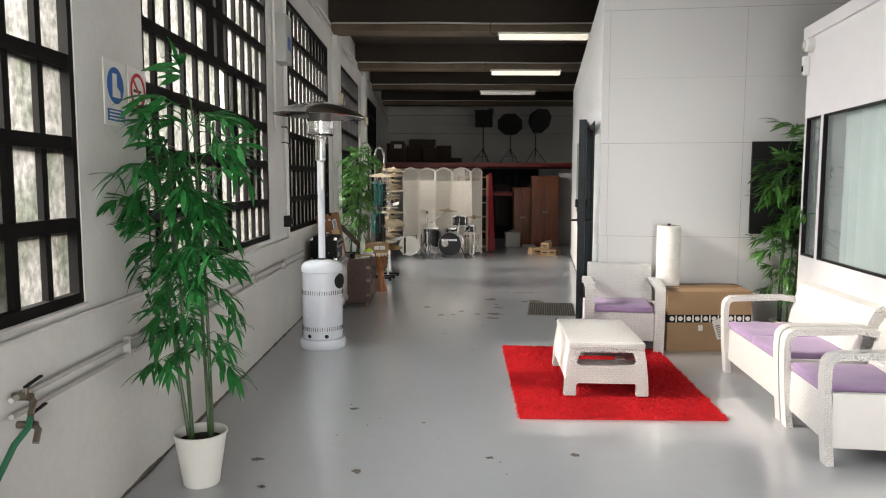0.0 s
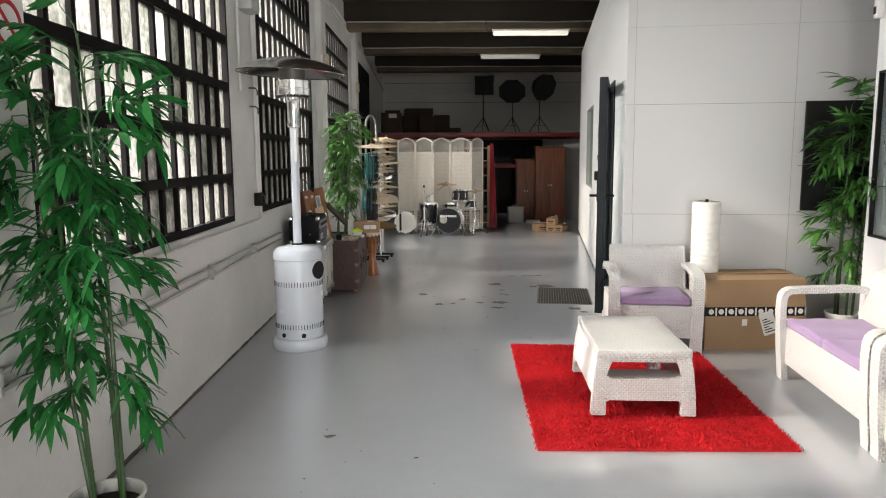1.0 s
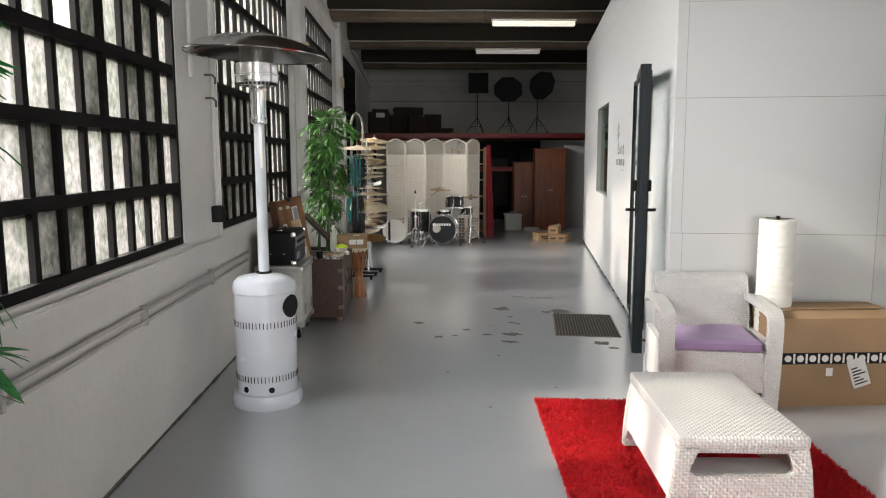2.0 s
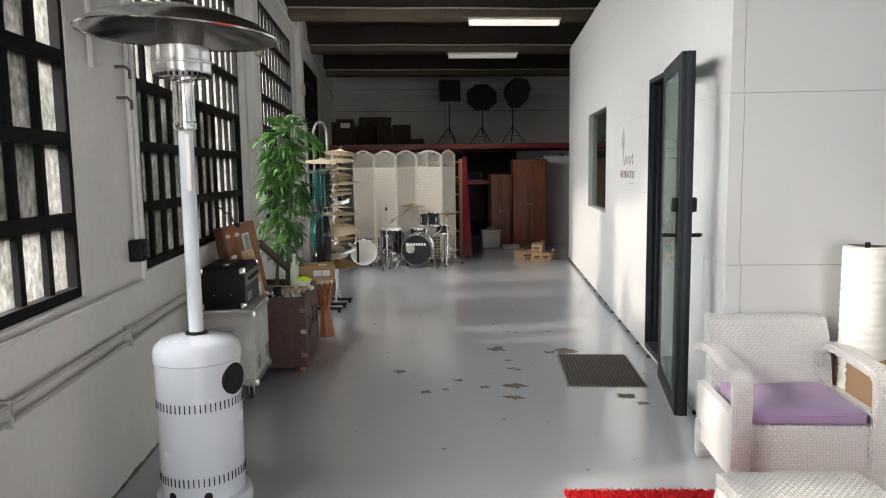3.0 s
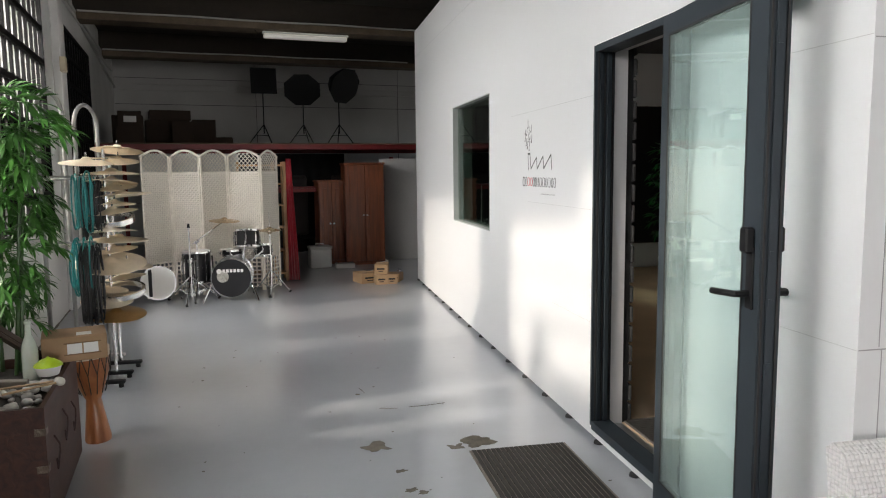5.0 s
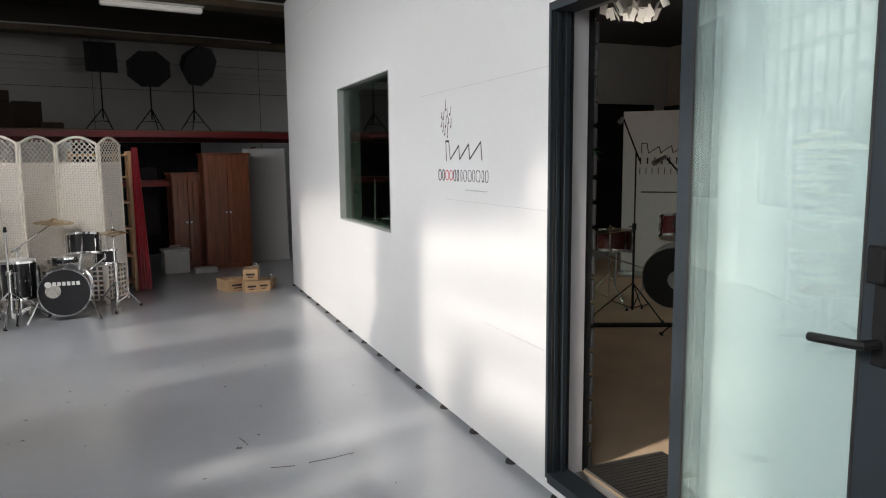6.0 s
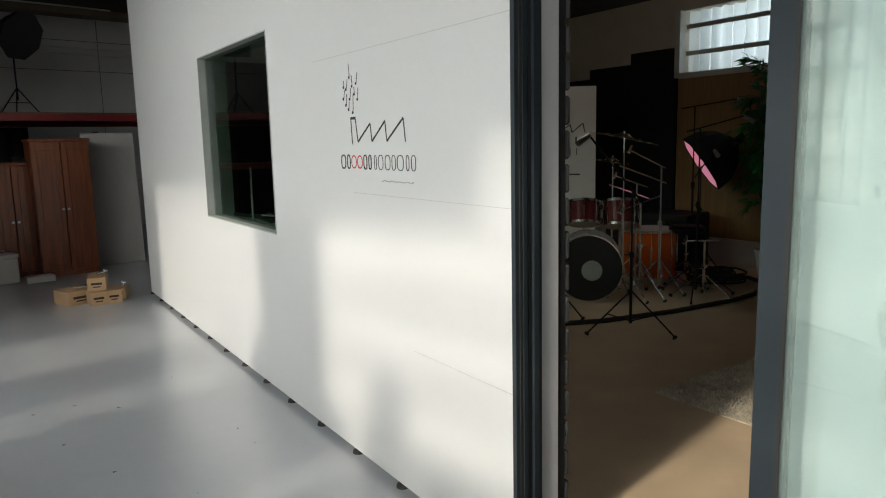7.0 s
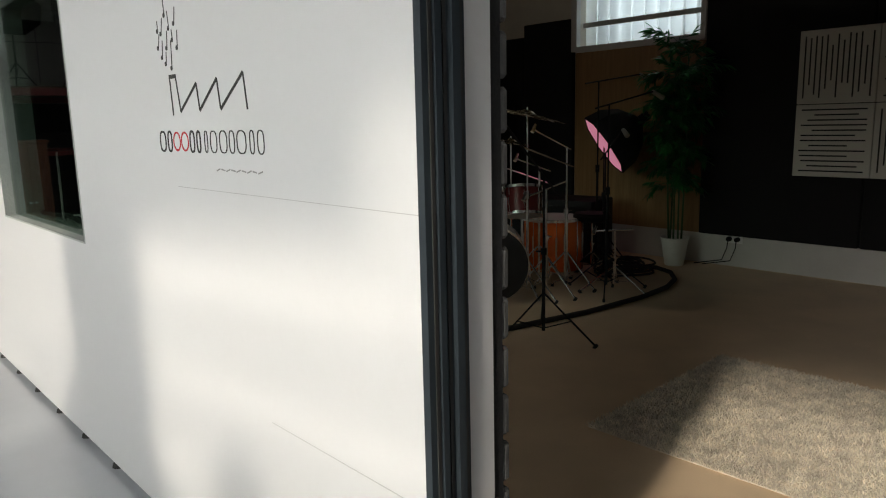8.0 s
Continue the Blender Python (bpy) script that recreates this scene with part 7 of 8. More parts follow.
# one plain upright frame or ring for each sign of the word
WORD = 0.682
for a, b, w, red in ((0.0, 0.075, 0.0068, 0), (0.09, 0.145, 0.0068, 0), (0.155, 0.235, 0.0065, 1), (0.24, 0.32, 0.0065, 1), (0.33, 0.385, 0.0068, 0), (0.4, 0.445, 0.0068, 0), (0.475, 0.515, 0.0034, 0),
                     (0.53, 0.6, 0.0034, 0), (0.615, 0.69, 0.0034, 0), (0.7, 0.755, 0.0034, 0), (0.765, 0.85, 0.0034, 0), (0.87, 0.915, 0.0034, 0), (0.93, 0.99, 0.0034, 0)):
    bm = bmesh.new()
    x0, x1, zc, hh = X0 + 0.008 + (a + 0.006 * (1 - red)) * WORD, X0 + 0.008 + (b - 0.006 * (1 - red)) * WORD, 1.466, 0.03
    if red:
        lathe(bm, [(1 - 0.2, -0.0012), (1, -0.0012), (1, 0.001), (1 - 0.2, 0.001)], 32, Matrix.Translation(((x0 + x1) / 2, 0, zc)) @ Matrix.Diagonal(((x1 - x0) / 2, 1, hh, 1)) @ Matrix.Rotation(radians(90), 4, "X"), True)
        for v in bm.verts:
            v.co.y = -0.0012 if v.co.y < 0 else 0.001
        part("ring", bm, RED_INK, t, "red ring", None)
        continue
    n = 20
    ring = [((x0 + x1) / 2 + (x1 - x0) / 2 * math.copysign(abs(math.cos(q)) ** 0.7, math.cos(q)), zc + hh * math.copysign(abs(math.sin(q)) ** 0.7, math.sin(q))) for q in [math.tau * (k + 0.5) / n for k in range(n)]]
    for p, q in zip(ring, ring[1:] + ring[:1]):
        stroke(bm, p, q, w)
    part("word_shape", bm, INK, t, "", None)
bm = bmesh.new()
for i in range(9):
    stroke(bm, (X0 + 0.4 + 0.03 * i, 1.385 + 0.005 * (i % 2)), (X0 + 0.422 + 0.03 * i, 1.391 - 0.004 * (i % 2)), 0.0035)
tagged(part("line", bm, surface("grey_ink", (0.25, 0.25, 0.25), 0.6), t, "", None), kind="stuff")

# ---- inside the studio ----
FOAM = surface("black_acoustic_foam", (0.007, 0.007, 0.008), 0.95, vary=0.3, scale=20, fine=120, bump=0.01)
SKIRT = surface("white_skirting", (0.6, 0.58, 0.55), 0.5, vary=0.05, bump=0.0005)
bm = bmesh.new()
bx(bm, EX - 0.03, BY0 + BT, SF, EX, BY1 - BT, 0.39)
solid("baseboard", bm, SKIRT, "tall white skirting along the studio wall", "skirting", kind="structure", smooth=None)
for i, (y0, y1, z1) in enumerate(((7.32, 8.6, 2.6), (8.6, 9.9, 2.55), (9.9, 11.3, 2.6), (12.8, 13.5, 2.55), (13.5, 14.2, 2.42), (14.2, 15.02, 2.3))):
    t = thing("acoustic_panel", "black foam acoustic panel on the studio wall", "panel", pose(EX, y0, 0.39), "acoustic panels")
    part("foam", rbox(-0.06, 0.004, 0, -0.002, y1 - y0 - 0.004, z1 - 0.39, 0.01, 1), FOAM, t)
for i in range(4):
    t = thing("acoustic_panel", "black foam acoustic panel on the studio end wall", "panel", pose(BX + BT + 0.3 + 1.2 * i, BY1 - BT, 0.46), "acoustic panels")
    part("foam", rbox(0.004, -0.06, 0, 1.19, -0.002, 1.95 - 0.1 * (i % 2), 0.01, 1), FOAM, t)
t = thing("wood_panel", "brown wooden panel under the studio window", "panel", pose(EX, 12.05, 0.39))
part("board", rbox(-0.03, -0.74, 0, -0.002, 0.74, 1.8, 0.004, 1), woodgrain("oak_board", (0.34, 0.2, 0.09), (0.25, 0.14, 0.06)), t)
# foam edge beside the doorway
t = thing("acoustic_panel", "black slotted foam edge beside the doorway", "panel", pose(BX + BT + 0.006, DOOR[1] + 0.0, SF))
bm = bmesh.new()
bx(bm, 0.0, -0.012, 0.0, 0.035, 0.9, 2.3)
part("foam", bm, FOAM, t, "", None)
block = mesh_of("foam_block", rbox(0.036, -0.012, 0.008, 0.062, 0.06, 0.104, 0.008, 1), surface("dark_grey_foam", (0.06, 0.06, 0.06), 0.9, vary=0.2), 35)
for i in range(20):
    part("foam_block", block, None, t, m=pose(0, 0, 0.113 * i))
# high window with light behind translucent ribs
w = thing("window_6", "high studio window with ribbed translucent blind", "window", kind="structure")
y0, y1, z0, z1 = SWIN
bm = bmesh.new()
for a, b, c, d in ((y0 - 0.05, y0, z0 - 0.05, z1), (y1, y1 + 0.07, z0 - 0.05, z1), (y0, y1, z0 - 0.06, z0)):
    bx(bm, EX - 0.07, a, c, EX - 0.001, b, d)
part("window_frame", bm, SKIRT, w, "", None)
bm = bmesh.new()
for i in range(2):
    bx(bm, EX + 0.05, y0, z0 + 0.2 + 0.3 * i, EX + 0.07, y1, z0 + 0.25 + 0.3 * i)
part("glazing_bar", bm, GALV, w, "", None)
bm = bmesh.new()
n = 56
rows = []
for i in range(n + 1):
    y = y0 + (y1 - y0) * i / n
    x = EX + 0.14 + 0.045 * math.sin(i * 1.1)
    rows.append((bm.verts.new((x, y, z0)), bm.verts.new((x, y, z1))))
for a, b in zip(rows, rows[1:]):
    bm.faces.new((a[0], b[0], b[1], a[1]))
blind = bpy.data.materials.new("translucent_blind")
blind.use_nodes = True
bn, bl = nodes_of(blind)
bn.remove(bn["Principled BSDF"])
tl = bn.new("ShaderNodeBsdfTranslucent")
tl.inputs[0].default_value = (0.6, 0.66, 0.68, 1)
bl.new(tl.outputs[0], bn["Material Output"].inputs[0])
part("blind", bm, blind, w, "", 60)
lamp = bpy.data.lights.new("studio_window_daylight", "AREA")
lamp.shape, lamp.size, lamp.size_y, lamp.energy, lamp.color = "RECTANGLE", 1.4, 0.7, 12.0, (0.85, 0.93, 1.0)
ob = new("studio_window_daylight", lamp)
ob.matrix_world = look((EX + 0.6, 12.05, 2.65), (EX - 2, 12.05, 2.5))

# pale slotted diffuser on the wall
t = thing("sound_diffuser", "pale wooden sound diffuser with black slots", "panel", pose(EX - 0.062, 10.45, 0.97))
DIFF = surface("pale_birch", (0.6, 0.57, 0.52), 0.6, vary=0.06, bump=0.0005)
rnd = random.Random(9)
for i in range(2):
    for j in range(2):
        p = part("board", rbox(-0.03, -0.6 * (i + 1) + 0.003, 0.6 * j + 0.003, 0.0, -0.6 * i - 0.003, 0.6 * (j + 1) - 0.003, 0.003, 1), DIFF, t)
        bm = bmesh.new()
        for k in range(13):
            q = 0.05 + 0.042 * k
            a = rnd.uniform(0.04, 0.2) if k % 3 else 0.05
            b = 0.6 - rnd.uniform(0.04, 0.2) if k % 2 else 0.55
            if (i + j) % 2:
                bx(bm, -0.0315, -0.6 * i - q - 0.006, 0.6 * j + a, -0.029, -0.6 * i - q + 0.006, 0.6 * j + b)
            else:
                bx(bm, -0.0315, -0.6 * i - b, 0.6 * j + q - 0.006, -0.029, -0.6 * i - a, 0.6 * j + q + 0.006)
        tagged(part("slot", bm, INK, p, "", None), kind="stuff")

# studio drum kit
FACE = Matrix.Rotation(radians(-45), 4, "Z")
BRONZE_WRAP = surface("grey_marble_wrap", (0.4, 0.4, 0.4), 0.3, vary=0.5, scale=14, bump=0.0)
k0 = pose(4.22, 11.86, SF)
t = drum("bass_drum", "large grey-wrapped bass drum with black head and round port", k0 @ FACE @ pose(0, 0.15, 0.305, 90, 0, 0), 0.285, 0.42, surface("black_studio_head", (0.01, 0.01, 0.011), 0.35, vary=0.1, bump=0.0), BRONZE_WRAP)
bm = bmesh.new()
lathe(bm, [(0, 0.425), (0.085, 0.425), (0.09, 0.421)], 28, pose(0.03, -0.02, 0))
part("port_cover", bm, surface("grey_felt", (0.35, 0.34, 0.33), 0.9), t)
for s in (-1, 1):
    bm = bmesh.new()
    rod(bm, (s * 0.24, 0.0, 0.3), (s * 0.37, -0.29, 0.42), 0.01, seg=8)
    part("spur", bm, CHROME, t)
DARK_RED = surface("dark_cherry_lacquer", (0.12, 0.02, 0.02), 0.2, coat=0.5, vary=0.1, bump=0.0)
for lab, x, y, z, r, d, tx in (("cherry rack tom over the bass drum", 4.3, 12.0, 0.75, 0.14, 0.2, -18), ("cherry rack tom beside the stands", 4.62, 11.85, 0.72, 0.16, 0.22, -16), ("cherry floor tom of the studio kit", 3.75, 12.25, 0.62, 0.18, 0.2, -8)):
    t = drum("tom_drum", lab, pose(x, y, z, tx, 0, -45), r, d, None, DARK_RED)
    bm = bmesh.new()
    rod(bm, (0, r + 0.02, 0.08), (0, r + 0.04, -z + SF + 0.03), 0.011, seg=8)
    part("stand_rod", bm, CHROME, t)
ORANGE = surface("orange_acrylic", (0.75, 0.13, 0.02), 0.25, vary=0.08, bump=0.0)
t = drum("floor_tom", "bright orange acrylic floor tom", pose(5.2, 12.0, SF + 0.06), 0.26, 0.46, None, ORANGE)
for i in range(3):
    a = math.tau * i / 3
    bm = bmesh.new()
    rod(bm, (0.28 * math.cos(a), 0.28 * math.sin(a), 0.35), (0.29 * math.cos(a), 0.29 * math.sin(a), -0.06), 0.009, seg=6)
    part("leg", bm, CHROME, t)
for lab, x, y, h, r, tilt in (("dark ride cymbal on a boom stand", 4.38, 11.6, 1.54, 0.3, 9), ("dark crash cymbal on a stand", 3.6, 12.1, 0.85, 0.22, -5), ("small cymbal over the studio kit", 5.2, 12.5, 1.3, 0.2, 6)):
    t = thing("cymbal_stand", lab, "cymbal", pose(x, y, SF), "cymbal stands")
    stand_parts(t, h - SF + 0.05, 0.3)
    part("cymbal", cymbal_mesh("cymbal", r, CYMBAL), None, t, m=pose(0, 0, h - SF, tilt, tilt, 0))
    bm = bmesh.new()
    rod(bm, (-0.05, 0, h - SF - 0.25), (0.42, -0.12, h - SF - 0.42), 0.008, seg=6)
    part("boom", bm, CHROME, t)
# chrome hardware before the kit
for x, y, h, a, b in ((4.875, 11.6, 1.17, (-0.415, 0, 1.32), (0.05, 0, 1.15)), (5.02, 11.22, 0.5, (-0.14, 0.1, 0.5), (0.14, -0.08, 0.5)), (4.55, 11.55, 0.85, (-0.2, 0.05, 0.8), (0.25, 0, 0.9)), (4.95, 11.95, 1.0, (-0.3, 0, 1.08), (0.15, 0, 0.95))):
    t = thing("cymbal_stand", "bare chrome boom stand in front of the studio kit", "stand", pose(x, y, SF), "cymbal stands")
    stand_parts(t, h, 0.3, CHROME, None, 0.014)
    bm = bmesh.new()
    rod(bm, a, b, 0.008, seg=8)
    arm = part("boom", bm, CHROME, t)
    bm = bmesh.new()
    rod(bm, Vector(a) - Vector((0.02, 0, 0.02)), Vector(a) + Vector((0.02, 0, 0.04)), 0.017, 0.011, 10)
    part("tilter", bm, CHROME, arm)
# microphone stands
for x, y, h, b in ((3.6, 10.8, 1.05, (0.3, 0.35, 0.4)), (4.95, 11.25, 1.5, (-0.5, 0.1, 0.1)), (5.35, 11.55, 1.1, (0.2, 0.2, 0.2)), (3.5, 11.6, 1.5, (0.1, 0.1, 0.3)), (5.59, 11.8, 1.72, (-0.6, 0.3, 0.08))):
    t = thing("microphone_stand", "black tripod microphone stand with boom arm", "stand", pose(x, y, SF, 0, 0, 37 * x), "microphone stands")
    stand_parts(t, h, 0.36, BLACK)
    bm = bmesh.new()
    rod(bm, (-b[0] * 0.3, -b[1] * 0.3, h - b[2] * 0.3), (b[0], b[1], h + b[2]), 0.007, seg=6)
    arm = part("boom", bm, BLACK, t)
    bm = bmesh.new()
    rod(bm, (b[0], b[1], h + b[2]), (b[0] * 1.25, b[1] * 1.25, h + b[2] - 0.05), 0.016, 0.022, 10)
    part("microphone", bm, STEEL, arm)
# softbox with a pink front, its head tilted down, and a black amplifier
t = thing("softbox", "black studio softbox with a pink diffuser given a faint glow, on a stand", "studio lamp", pose(5.98, 12.0, SF))
stand_parts(t, 1.2, 0.3, BLACK)
# faint emission added so the downturned pink cloth reads bright
PINK = glow("glowing_pink_diffuser", (1.0, 0.36, 0.55), 0.5)
long_way = Vector((0.32, -0.47, -0.82)).normalized()
out = Vector((-0.6, 0.57, -0.55))
out = (out - long_way * out.dot(long_way)).normalized()
head = Matrix((long_way, out.cross(long_way), out)).transposed().to_4x4()
head.translation = (0.0, 0.0, 1.14)
bm = bmesh.new()
lathe(bm, [(0.318, 0.012), (0.324, 0.0), (0.3, -0.16), (0.21, -0.3), (0.08, -0.39), (0, -0.4)], 8, head)
part("hood", bm, BLACK, t)
bm = bmesh.new()
lathe(bm, [(0, 0.012), (0.31, 0.004)], 8, head)
part("diffuser", bm, PINK, t, "pink diffuser cloth with a faint added glow")
bm = bmesh.new()
rod(bm, head @ Vector((0, 0, -0.36)), head @ Vector((0, 0, -0.5)), 0.045, seg=12)
part("lamp_head", bm, BLACK, t)
t = thing("amplifier", "large black amplifier cabinet against the studio wall", "amplifier", pose(5.9, 12.5, SF, 0, 0, -80))
part("cabinet", rbox(-0.5, -0.25, 0.02, 0.5, 0.25, 0.62, 0.02, 2), TOLEX, t)
bm = bmesh.new()
bx(bm, -0.46, -0.256, 0.06, 0.46, -0.249, 0.56)
part("grille_cloth", bm, FOAM, t, "", None)
t = thing("drum_stool", "round black drum stool on chrome legs", "stool", pose(5.45, 11.75, SF))
stand_parts(t, 0.5, 0.26)
bm = bmesh.new()
lathe(bm, [(0, 0.48), (0.15, 0.485), (0.17, 0.5), (0.17, 0.54), (0.15, 0.56), (0, 0.565)], 28)
part("seat", bm, TOLEX, t)
# thick cable laid in an arc
t = thing("floor_cable", "thick black cable lying in a curve on the carpet", "cable", Matrix.Identity(4))
bm = bmesh.new()
hose(bm, [(x, y, SF + 0.02) for x, y in ((2.9, 11.4), (3.6, 11.08), (4.27, 10.95), (4.93, 10.9), (5.35, 10.93), (5.65, 11.03), (5.88, 11.2), (5.98, 11.4), (5.9, 11.65))], 0.02, 8)
part("jacket", bm, RUBBER, t)
t = thing("cable_heap", "heap of coiled black cable on the carpet", "cable", pose(5.62, 11.5, SF))
rnd = random.Random(6)
for i in range(10):
    bm = bmesh.new()
    r, cx, cy = rnd.uniform(0.16, 0.28), rnd.uniform(-0.12, 0.12), rnd.uniform(-0.08, 0.08)
    hose(bm, [(cx + r * math.cos(a), cy + r * 0.7 * math.sin(a), 0.015 + 0.012 * i + 0.01 * math.sin(2 * a)) for a in [math.tau * q / 20 for q in range(21)]], 0.01, 5)
    part("coil", bm, RUBBER, t)
# roll-up banner with the plain emblem
t = thing("banner", "white roll-up banner with a dark emblem, standing on the carpet", "banner", pose(5.1, 13.24, SF, 0, 0, -45))
bm = bmesh.new()
bx(bm, -0.42, -0.002, 0.06, 0.42, 0.002, 2.0)
sheet = part("sheet", bm, PAPER, t, "", None)
part("base", rbox(-0.44, -0.1, 0, 0.44, 0.1, 0.07, 0.01), STEEL, t)
bm = bmesh.new()
lines = [((-0.2, 1.62), (-0.2, 1.5)), ((-0.2, 1.62), (-0.14, 1.62)), ((-0.14, 1.62), (-0.12, 1.5)), ((-0.12, 1.5), (0.0, 1.58)), ((0.0, 1.58), (0.02, 1.5)), ((0.02, 1.5), (0.14, 1.59)), ((0.14, 1.59), (0.16, 1.5)), ((0.16, 1.5), (0.28, 1.6)), ((0.28, 1.6), (0.3, 1.5))]
for (x0, za), (x1, zb) in lines:
    d = Vector((x1 - x0, zb - za)).normalized() * 0.005
    poly(bm, [(x0 - d.y, za + d.x), (x0 + d.y, za - d.x), (x1 + d.y, zb - d.x), (x1 - d.y, zb + d.x)], -0.0045, -0.0025)
for z, w, k in ((1.37, 0.016, 6), (1.25, 0.008, 7)):
    for i in range(k):
        x = -0.22 + 0.5 * i / k
        bx(bm, x, -0.0045, z, x + w, -0.0025, z + 0.08)
bx(bm, -0.2, -0.0045, 1.03, 0.25, -0.0025, 1.045)
tagged(part("print", bm, INK, sheet, "", None), kind="stuff")
bamboo("artificial bamboo in a white pot in the studio corner", pose(6.29, 11.4, SF), 2.12, 0.33, 17, True, 5, 250, 0.105, 18, 0.3, 1.1)
bamboo("artificial bamboo in a white pot beside the banner", pose(4.2, 13.9, SF), 1.9, 0.34, 19, True, 4, 60, 0.14, 10, 0.2)
# grey shaggy rug on the carpet
GREY_RUG = surface("grey_rug_pile", (0.66, 0.59, 0.48), 0.95, vary=0.4, scale=12, fine=120, bump=0.006, island_by=0.3)
t = thing("rug", "grey shaggy rug lying on the studio carpet", "rug", pose(3.39, 8.82, SF, 0, 0, 1))
part("backing", rbox(-0.67, -1.0, 0.0, 0.67, 1.0, 0.006, 0.003, 1), GREY_RUG, t)
rnd = random.Random(12)
vs, fs = [], []
for i in range(52000):
    p = Vector((rnd.uniform(-0.675, 0.675), rnd.uniform(-1.005, 1.005), 0.007))
    a = rnd.uniform(0, math.tau)
    lean = Vector((rnd.gauss(0, 0.008), rnd.gauss(0, 0.008), rnd.uniform(0.006, 0.018)))
    d = Vector((math.cos(a), math.sin(a), 0)) * 0.0024
    k = len(vs)
    vs += [p - d, p + d, p + lean + d * 0.6, p + lean - d * 0.6]
    fs.append((k, k + 1, k + 2, k + 3))
me = bpy.data.meshes.new("pile")
me.from_pydata(vs, [], fs)
me.materials.append(GREY_RUG)
tagged(part("pile", me, None, t), kind="stuff")
t = thing("doormat", "ribbed grey mat inside the studio door", "mat", pose(1.75, 8.62, SF))
part("backing", rbox(-0.5, -0.38, 0.0, -0.035, 0.42, 0.007, 0.002, 1), MAT_LINE, t)
rib2 = bmesh.new()
bx(rib2, -0.49, -0.0105, 0.006, -0.045, 0.0105, 0.0105)
rib2 = mesh_of("rib", rib2, MAT_GREY)
for i in range(29):
    part("rib", rib2, None, t, m=pose(0, -0.365 + 0.027 * i, 0))
# petal lamp and beam under the studio ceiling
t = thing("ceiling_lamp", "white petal lamp under the dark studio ceiling", "lamp", pose(3.7, 12.0, SC))
PETAL = surface("white_petal", (0.75, 0.73, 0.7), 0.6, vary=0.05)
rnd = random.Random(14)
for i in range(34):
    a, r = rnd.uniform(0, math.tau), rnd.uniform(0.02, 0.32)
    bm = bmesh.new()
    bx(bm, -0.04, -0.002, -0.07, 0.04, 0.002, 0.05, pose(r * math.cos(a), r * math.sin(a), -0.16 - rnd.uniform(0, 0.1), rnd.uniform(-30, 30), rnd.uniform(-30, 30), rnd.uniform(0, 180)))
    part("petal", bm, PETAL, t, "", None)
bm = bmesh.new()
rod(bm, (0, 0, -0.2), (0, 0, 0), 0.02, seg=8)
part("stem", bm, STEEL, t)
lamp = bpy.data.lights.new("petal_lamp_bulb", "POINT")
lamp.energy, lamp.color, lamp.shadow_soft_size = 10.0, (1.0, 0.93, 0.84), 0.05
new("petal_lamp_bulb", lamp).location = (3.7, 12.0, SC - 0.62)
t = thing("wall_outlet", "white double socket on the studio skirting with plugs", "socket", pose(EX - 0.03, 10.95, 0.36))
part("plate", rbox(-0.012, -0.08, -0.04, 0.0, 0.08, 0.04, 0.004, 1), WHITE_PLASTIC, t)
for y in (-0.04, 0.04):
    bm = bmesh.new()
    rod(bm, (-0.012, y, 0), (-0.05, y, 0), 0.022, seg=10)
    hose(bm, [(-0.05, y, 0), (-0.06, y, -0.08), (-0.05, y + 0.05, -0.2), (-0.1, y + 0.3, -0.255)], 0.005, 5)
    part("plug", bm, BLACK, t)

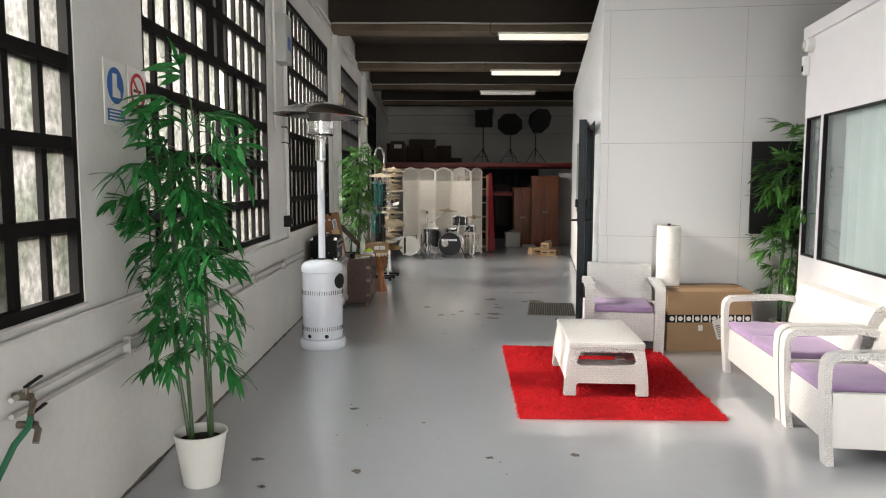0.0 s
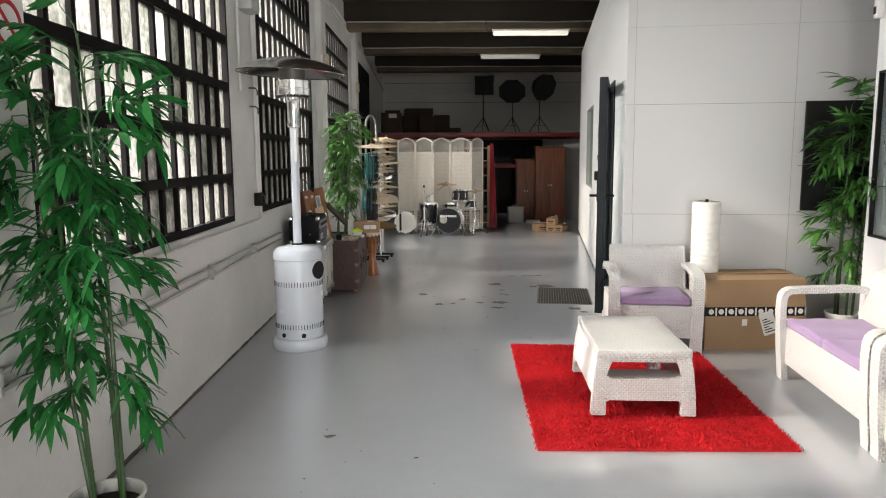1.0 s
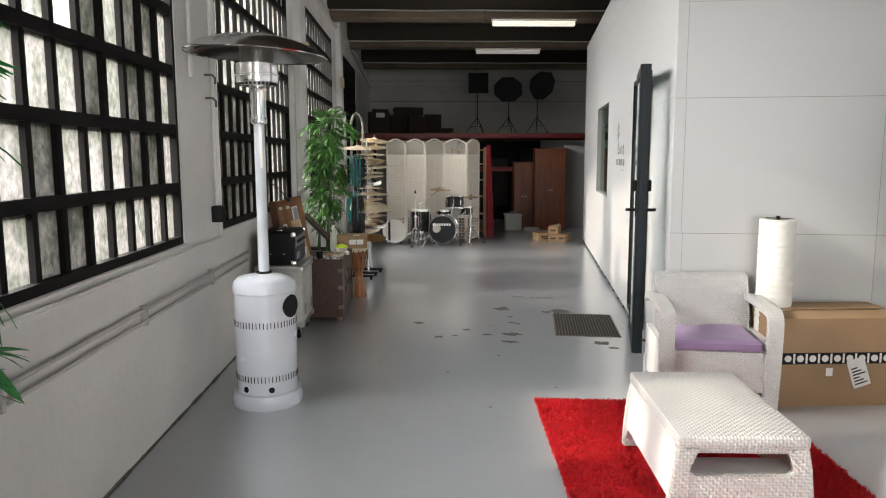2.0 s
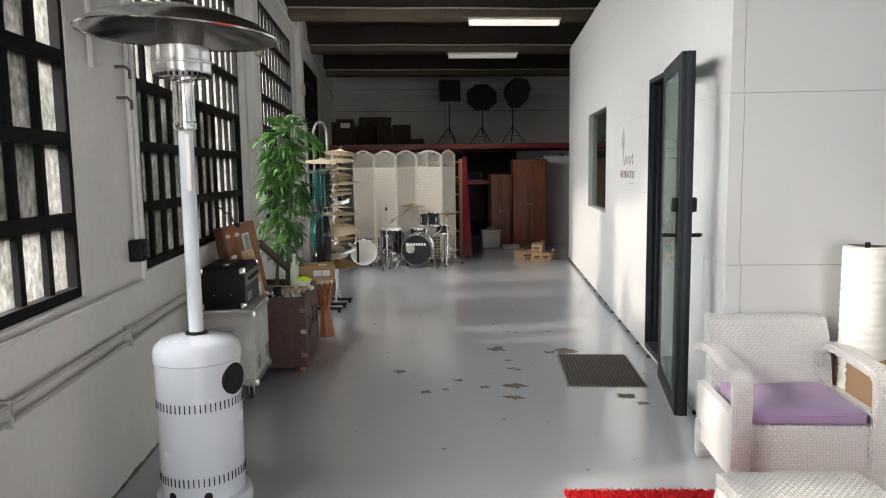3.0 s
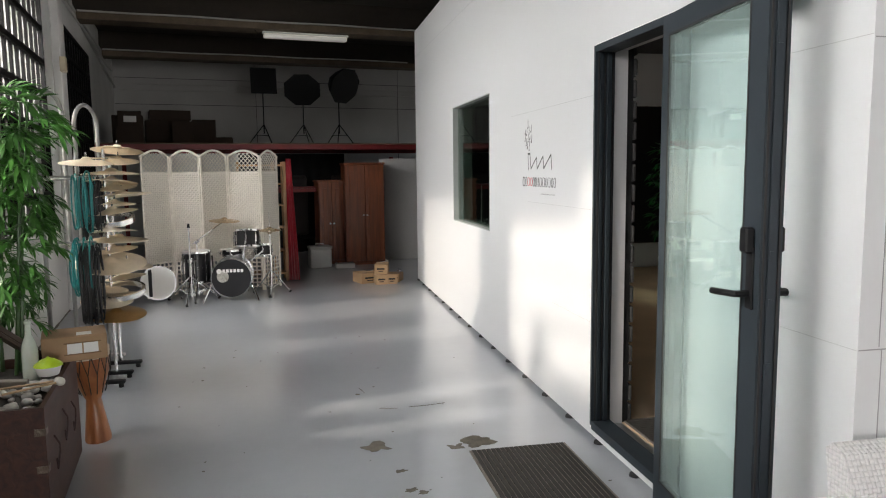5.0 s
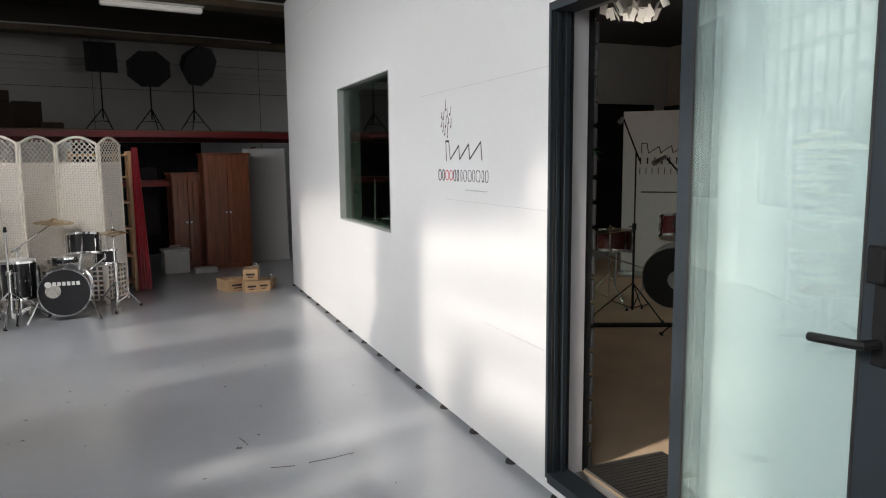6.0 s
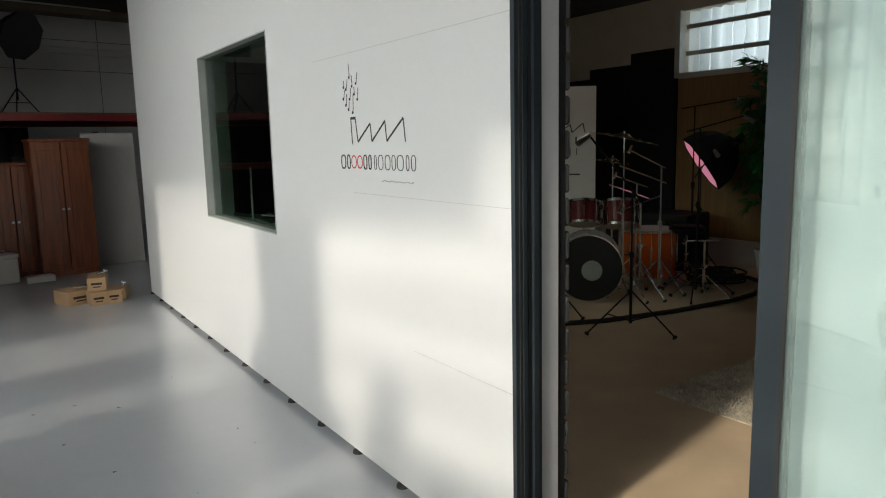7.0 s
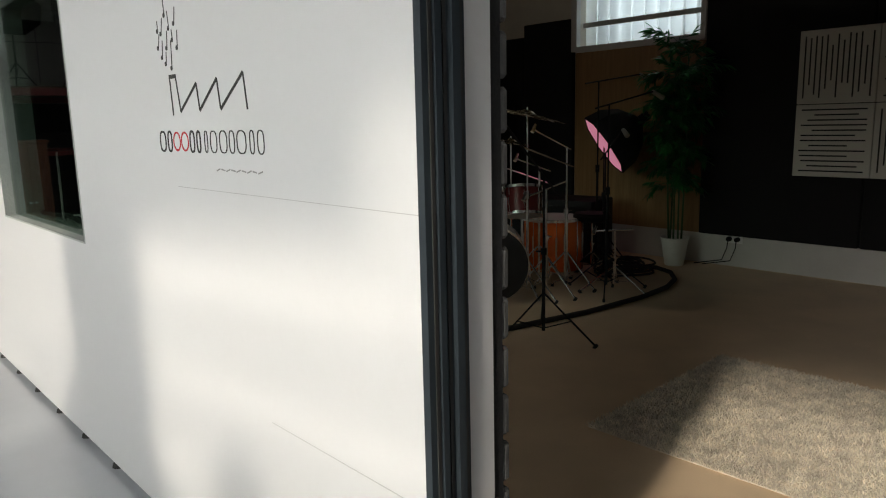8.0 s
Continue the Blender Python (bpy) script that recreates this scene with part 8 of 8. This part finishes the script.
# ---- worn spots where the floor paint has come off ----
BARE = surface("bare_concrete_spot", (0.13, 0.115, 0.09), 0.85, vary=0.35, scale=16, fine=70, bump=0.003)
rnd = random.Random(41)
spots = [(-0.13, 9.22, 0.085), (0.42, 9.17, 0.1), (0.3, 9.12, 0.05), (-0.02, 8.2, 0.08), (-0.03, 7.95, 0.07), (-0.03, 8.64, 0.03), (-0.05, 8.87, 0.03), (0.02, 8.6, 0.025), (-0.87, 8.53, 0.05), (-0.42, 8.32, 0.04), (-0.17, 10.18, 0.02),
         (0.71, 8.0, 0.07), (0.8, 7.85, 0.04), (-0.23, 8.17, 0.04), (-0.63, 8.04, 0.04), (-0.5, 8.1, 0.025), (-0.71, 4.61, 0.05), (-0.42, 3.6, 0.045), (-1.0, 3.68, 0.05), (-0.84, 3.35, 0.03), (0.26, 3.89, 0.035), (0.73, 4.0, 0.04), (-0.2, 4.4, 0.02)]
for i in range(60):
    spots.append((rnd.uniform(-1.4, 0.95), rnd.uniform(2.6, 12.5), rnd.uniform(0.003, 0.011)))
for i, (x, y, r) in enumerate(spots):
    r *= 0.6 if y < 5 else 1.0
    n = 22
    bm = bmesh.new()
    ring = []
    for k in range(n):
        a = math.tau * k / n
        q = r * (0.75 + 0.75 * noise.noise((math.cos(a) * 1.6 + i * 3.1, math.sin(a) * 1.6, i)))
        ring.append((q * 1.25 * math.cos(a), q * 0.85 * math.sin(a)))
    top = [bm.verts.new((a, b, 0.0016)) for a, b in ring]
    low = [bm.verts.new((a * 1.02, b * 1.02, 0.0002)) for a, b in ring]
    bm.faces.new(top)
    for k in range(n):
        bm.faces.new((low[k], low[(k + 1) % n], top[(k + 1) % n], top[k]))
    ob = new("paint_chip", mesh_of("paint_chip", bm, BARE))
    ob.parent = floor
    ob.matrix_parent_inverse = HM.inverted()
    ob.matrix_basis = pose(x, y, 0, 0, 0, rnd.uniform(-20, 20))
# hairline cracks in the floor paint
for pts in (((-0.054, 9.858), (0.0, 9.845), (0.062, 9.834)), ((0.137, 9.842), (0.26, 9.85), (0.382, 9.871)), ((-0.152, 10.327), (-0.135, 10.27), (-0.121, 10.2))):
    bm = bmesh.new()
    hose(bm, [(x, y, 0.0008) for x, y in pts], 0.0022, 5)
    ob = new("paint_crack", mesh_of("paint_crack", bm, BARE))
    ob.parent = floor
    ob.matrix_parent_inverse = HM.inverted()
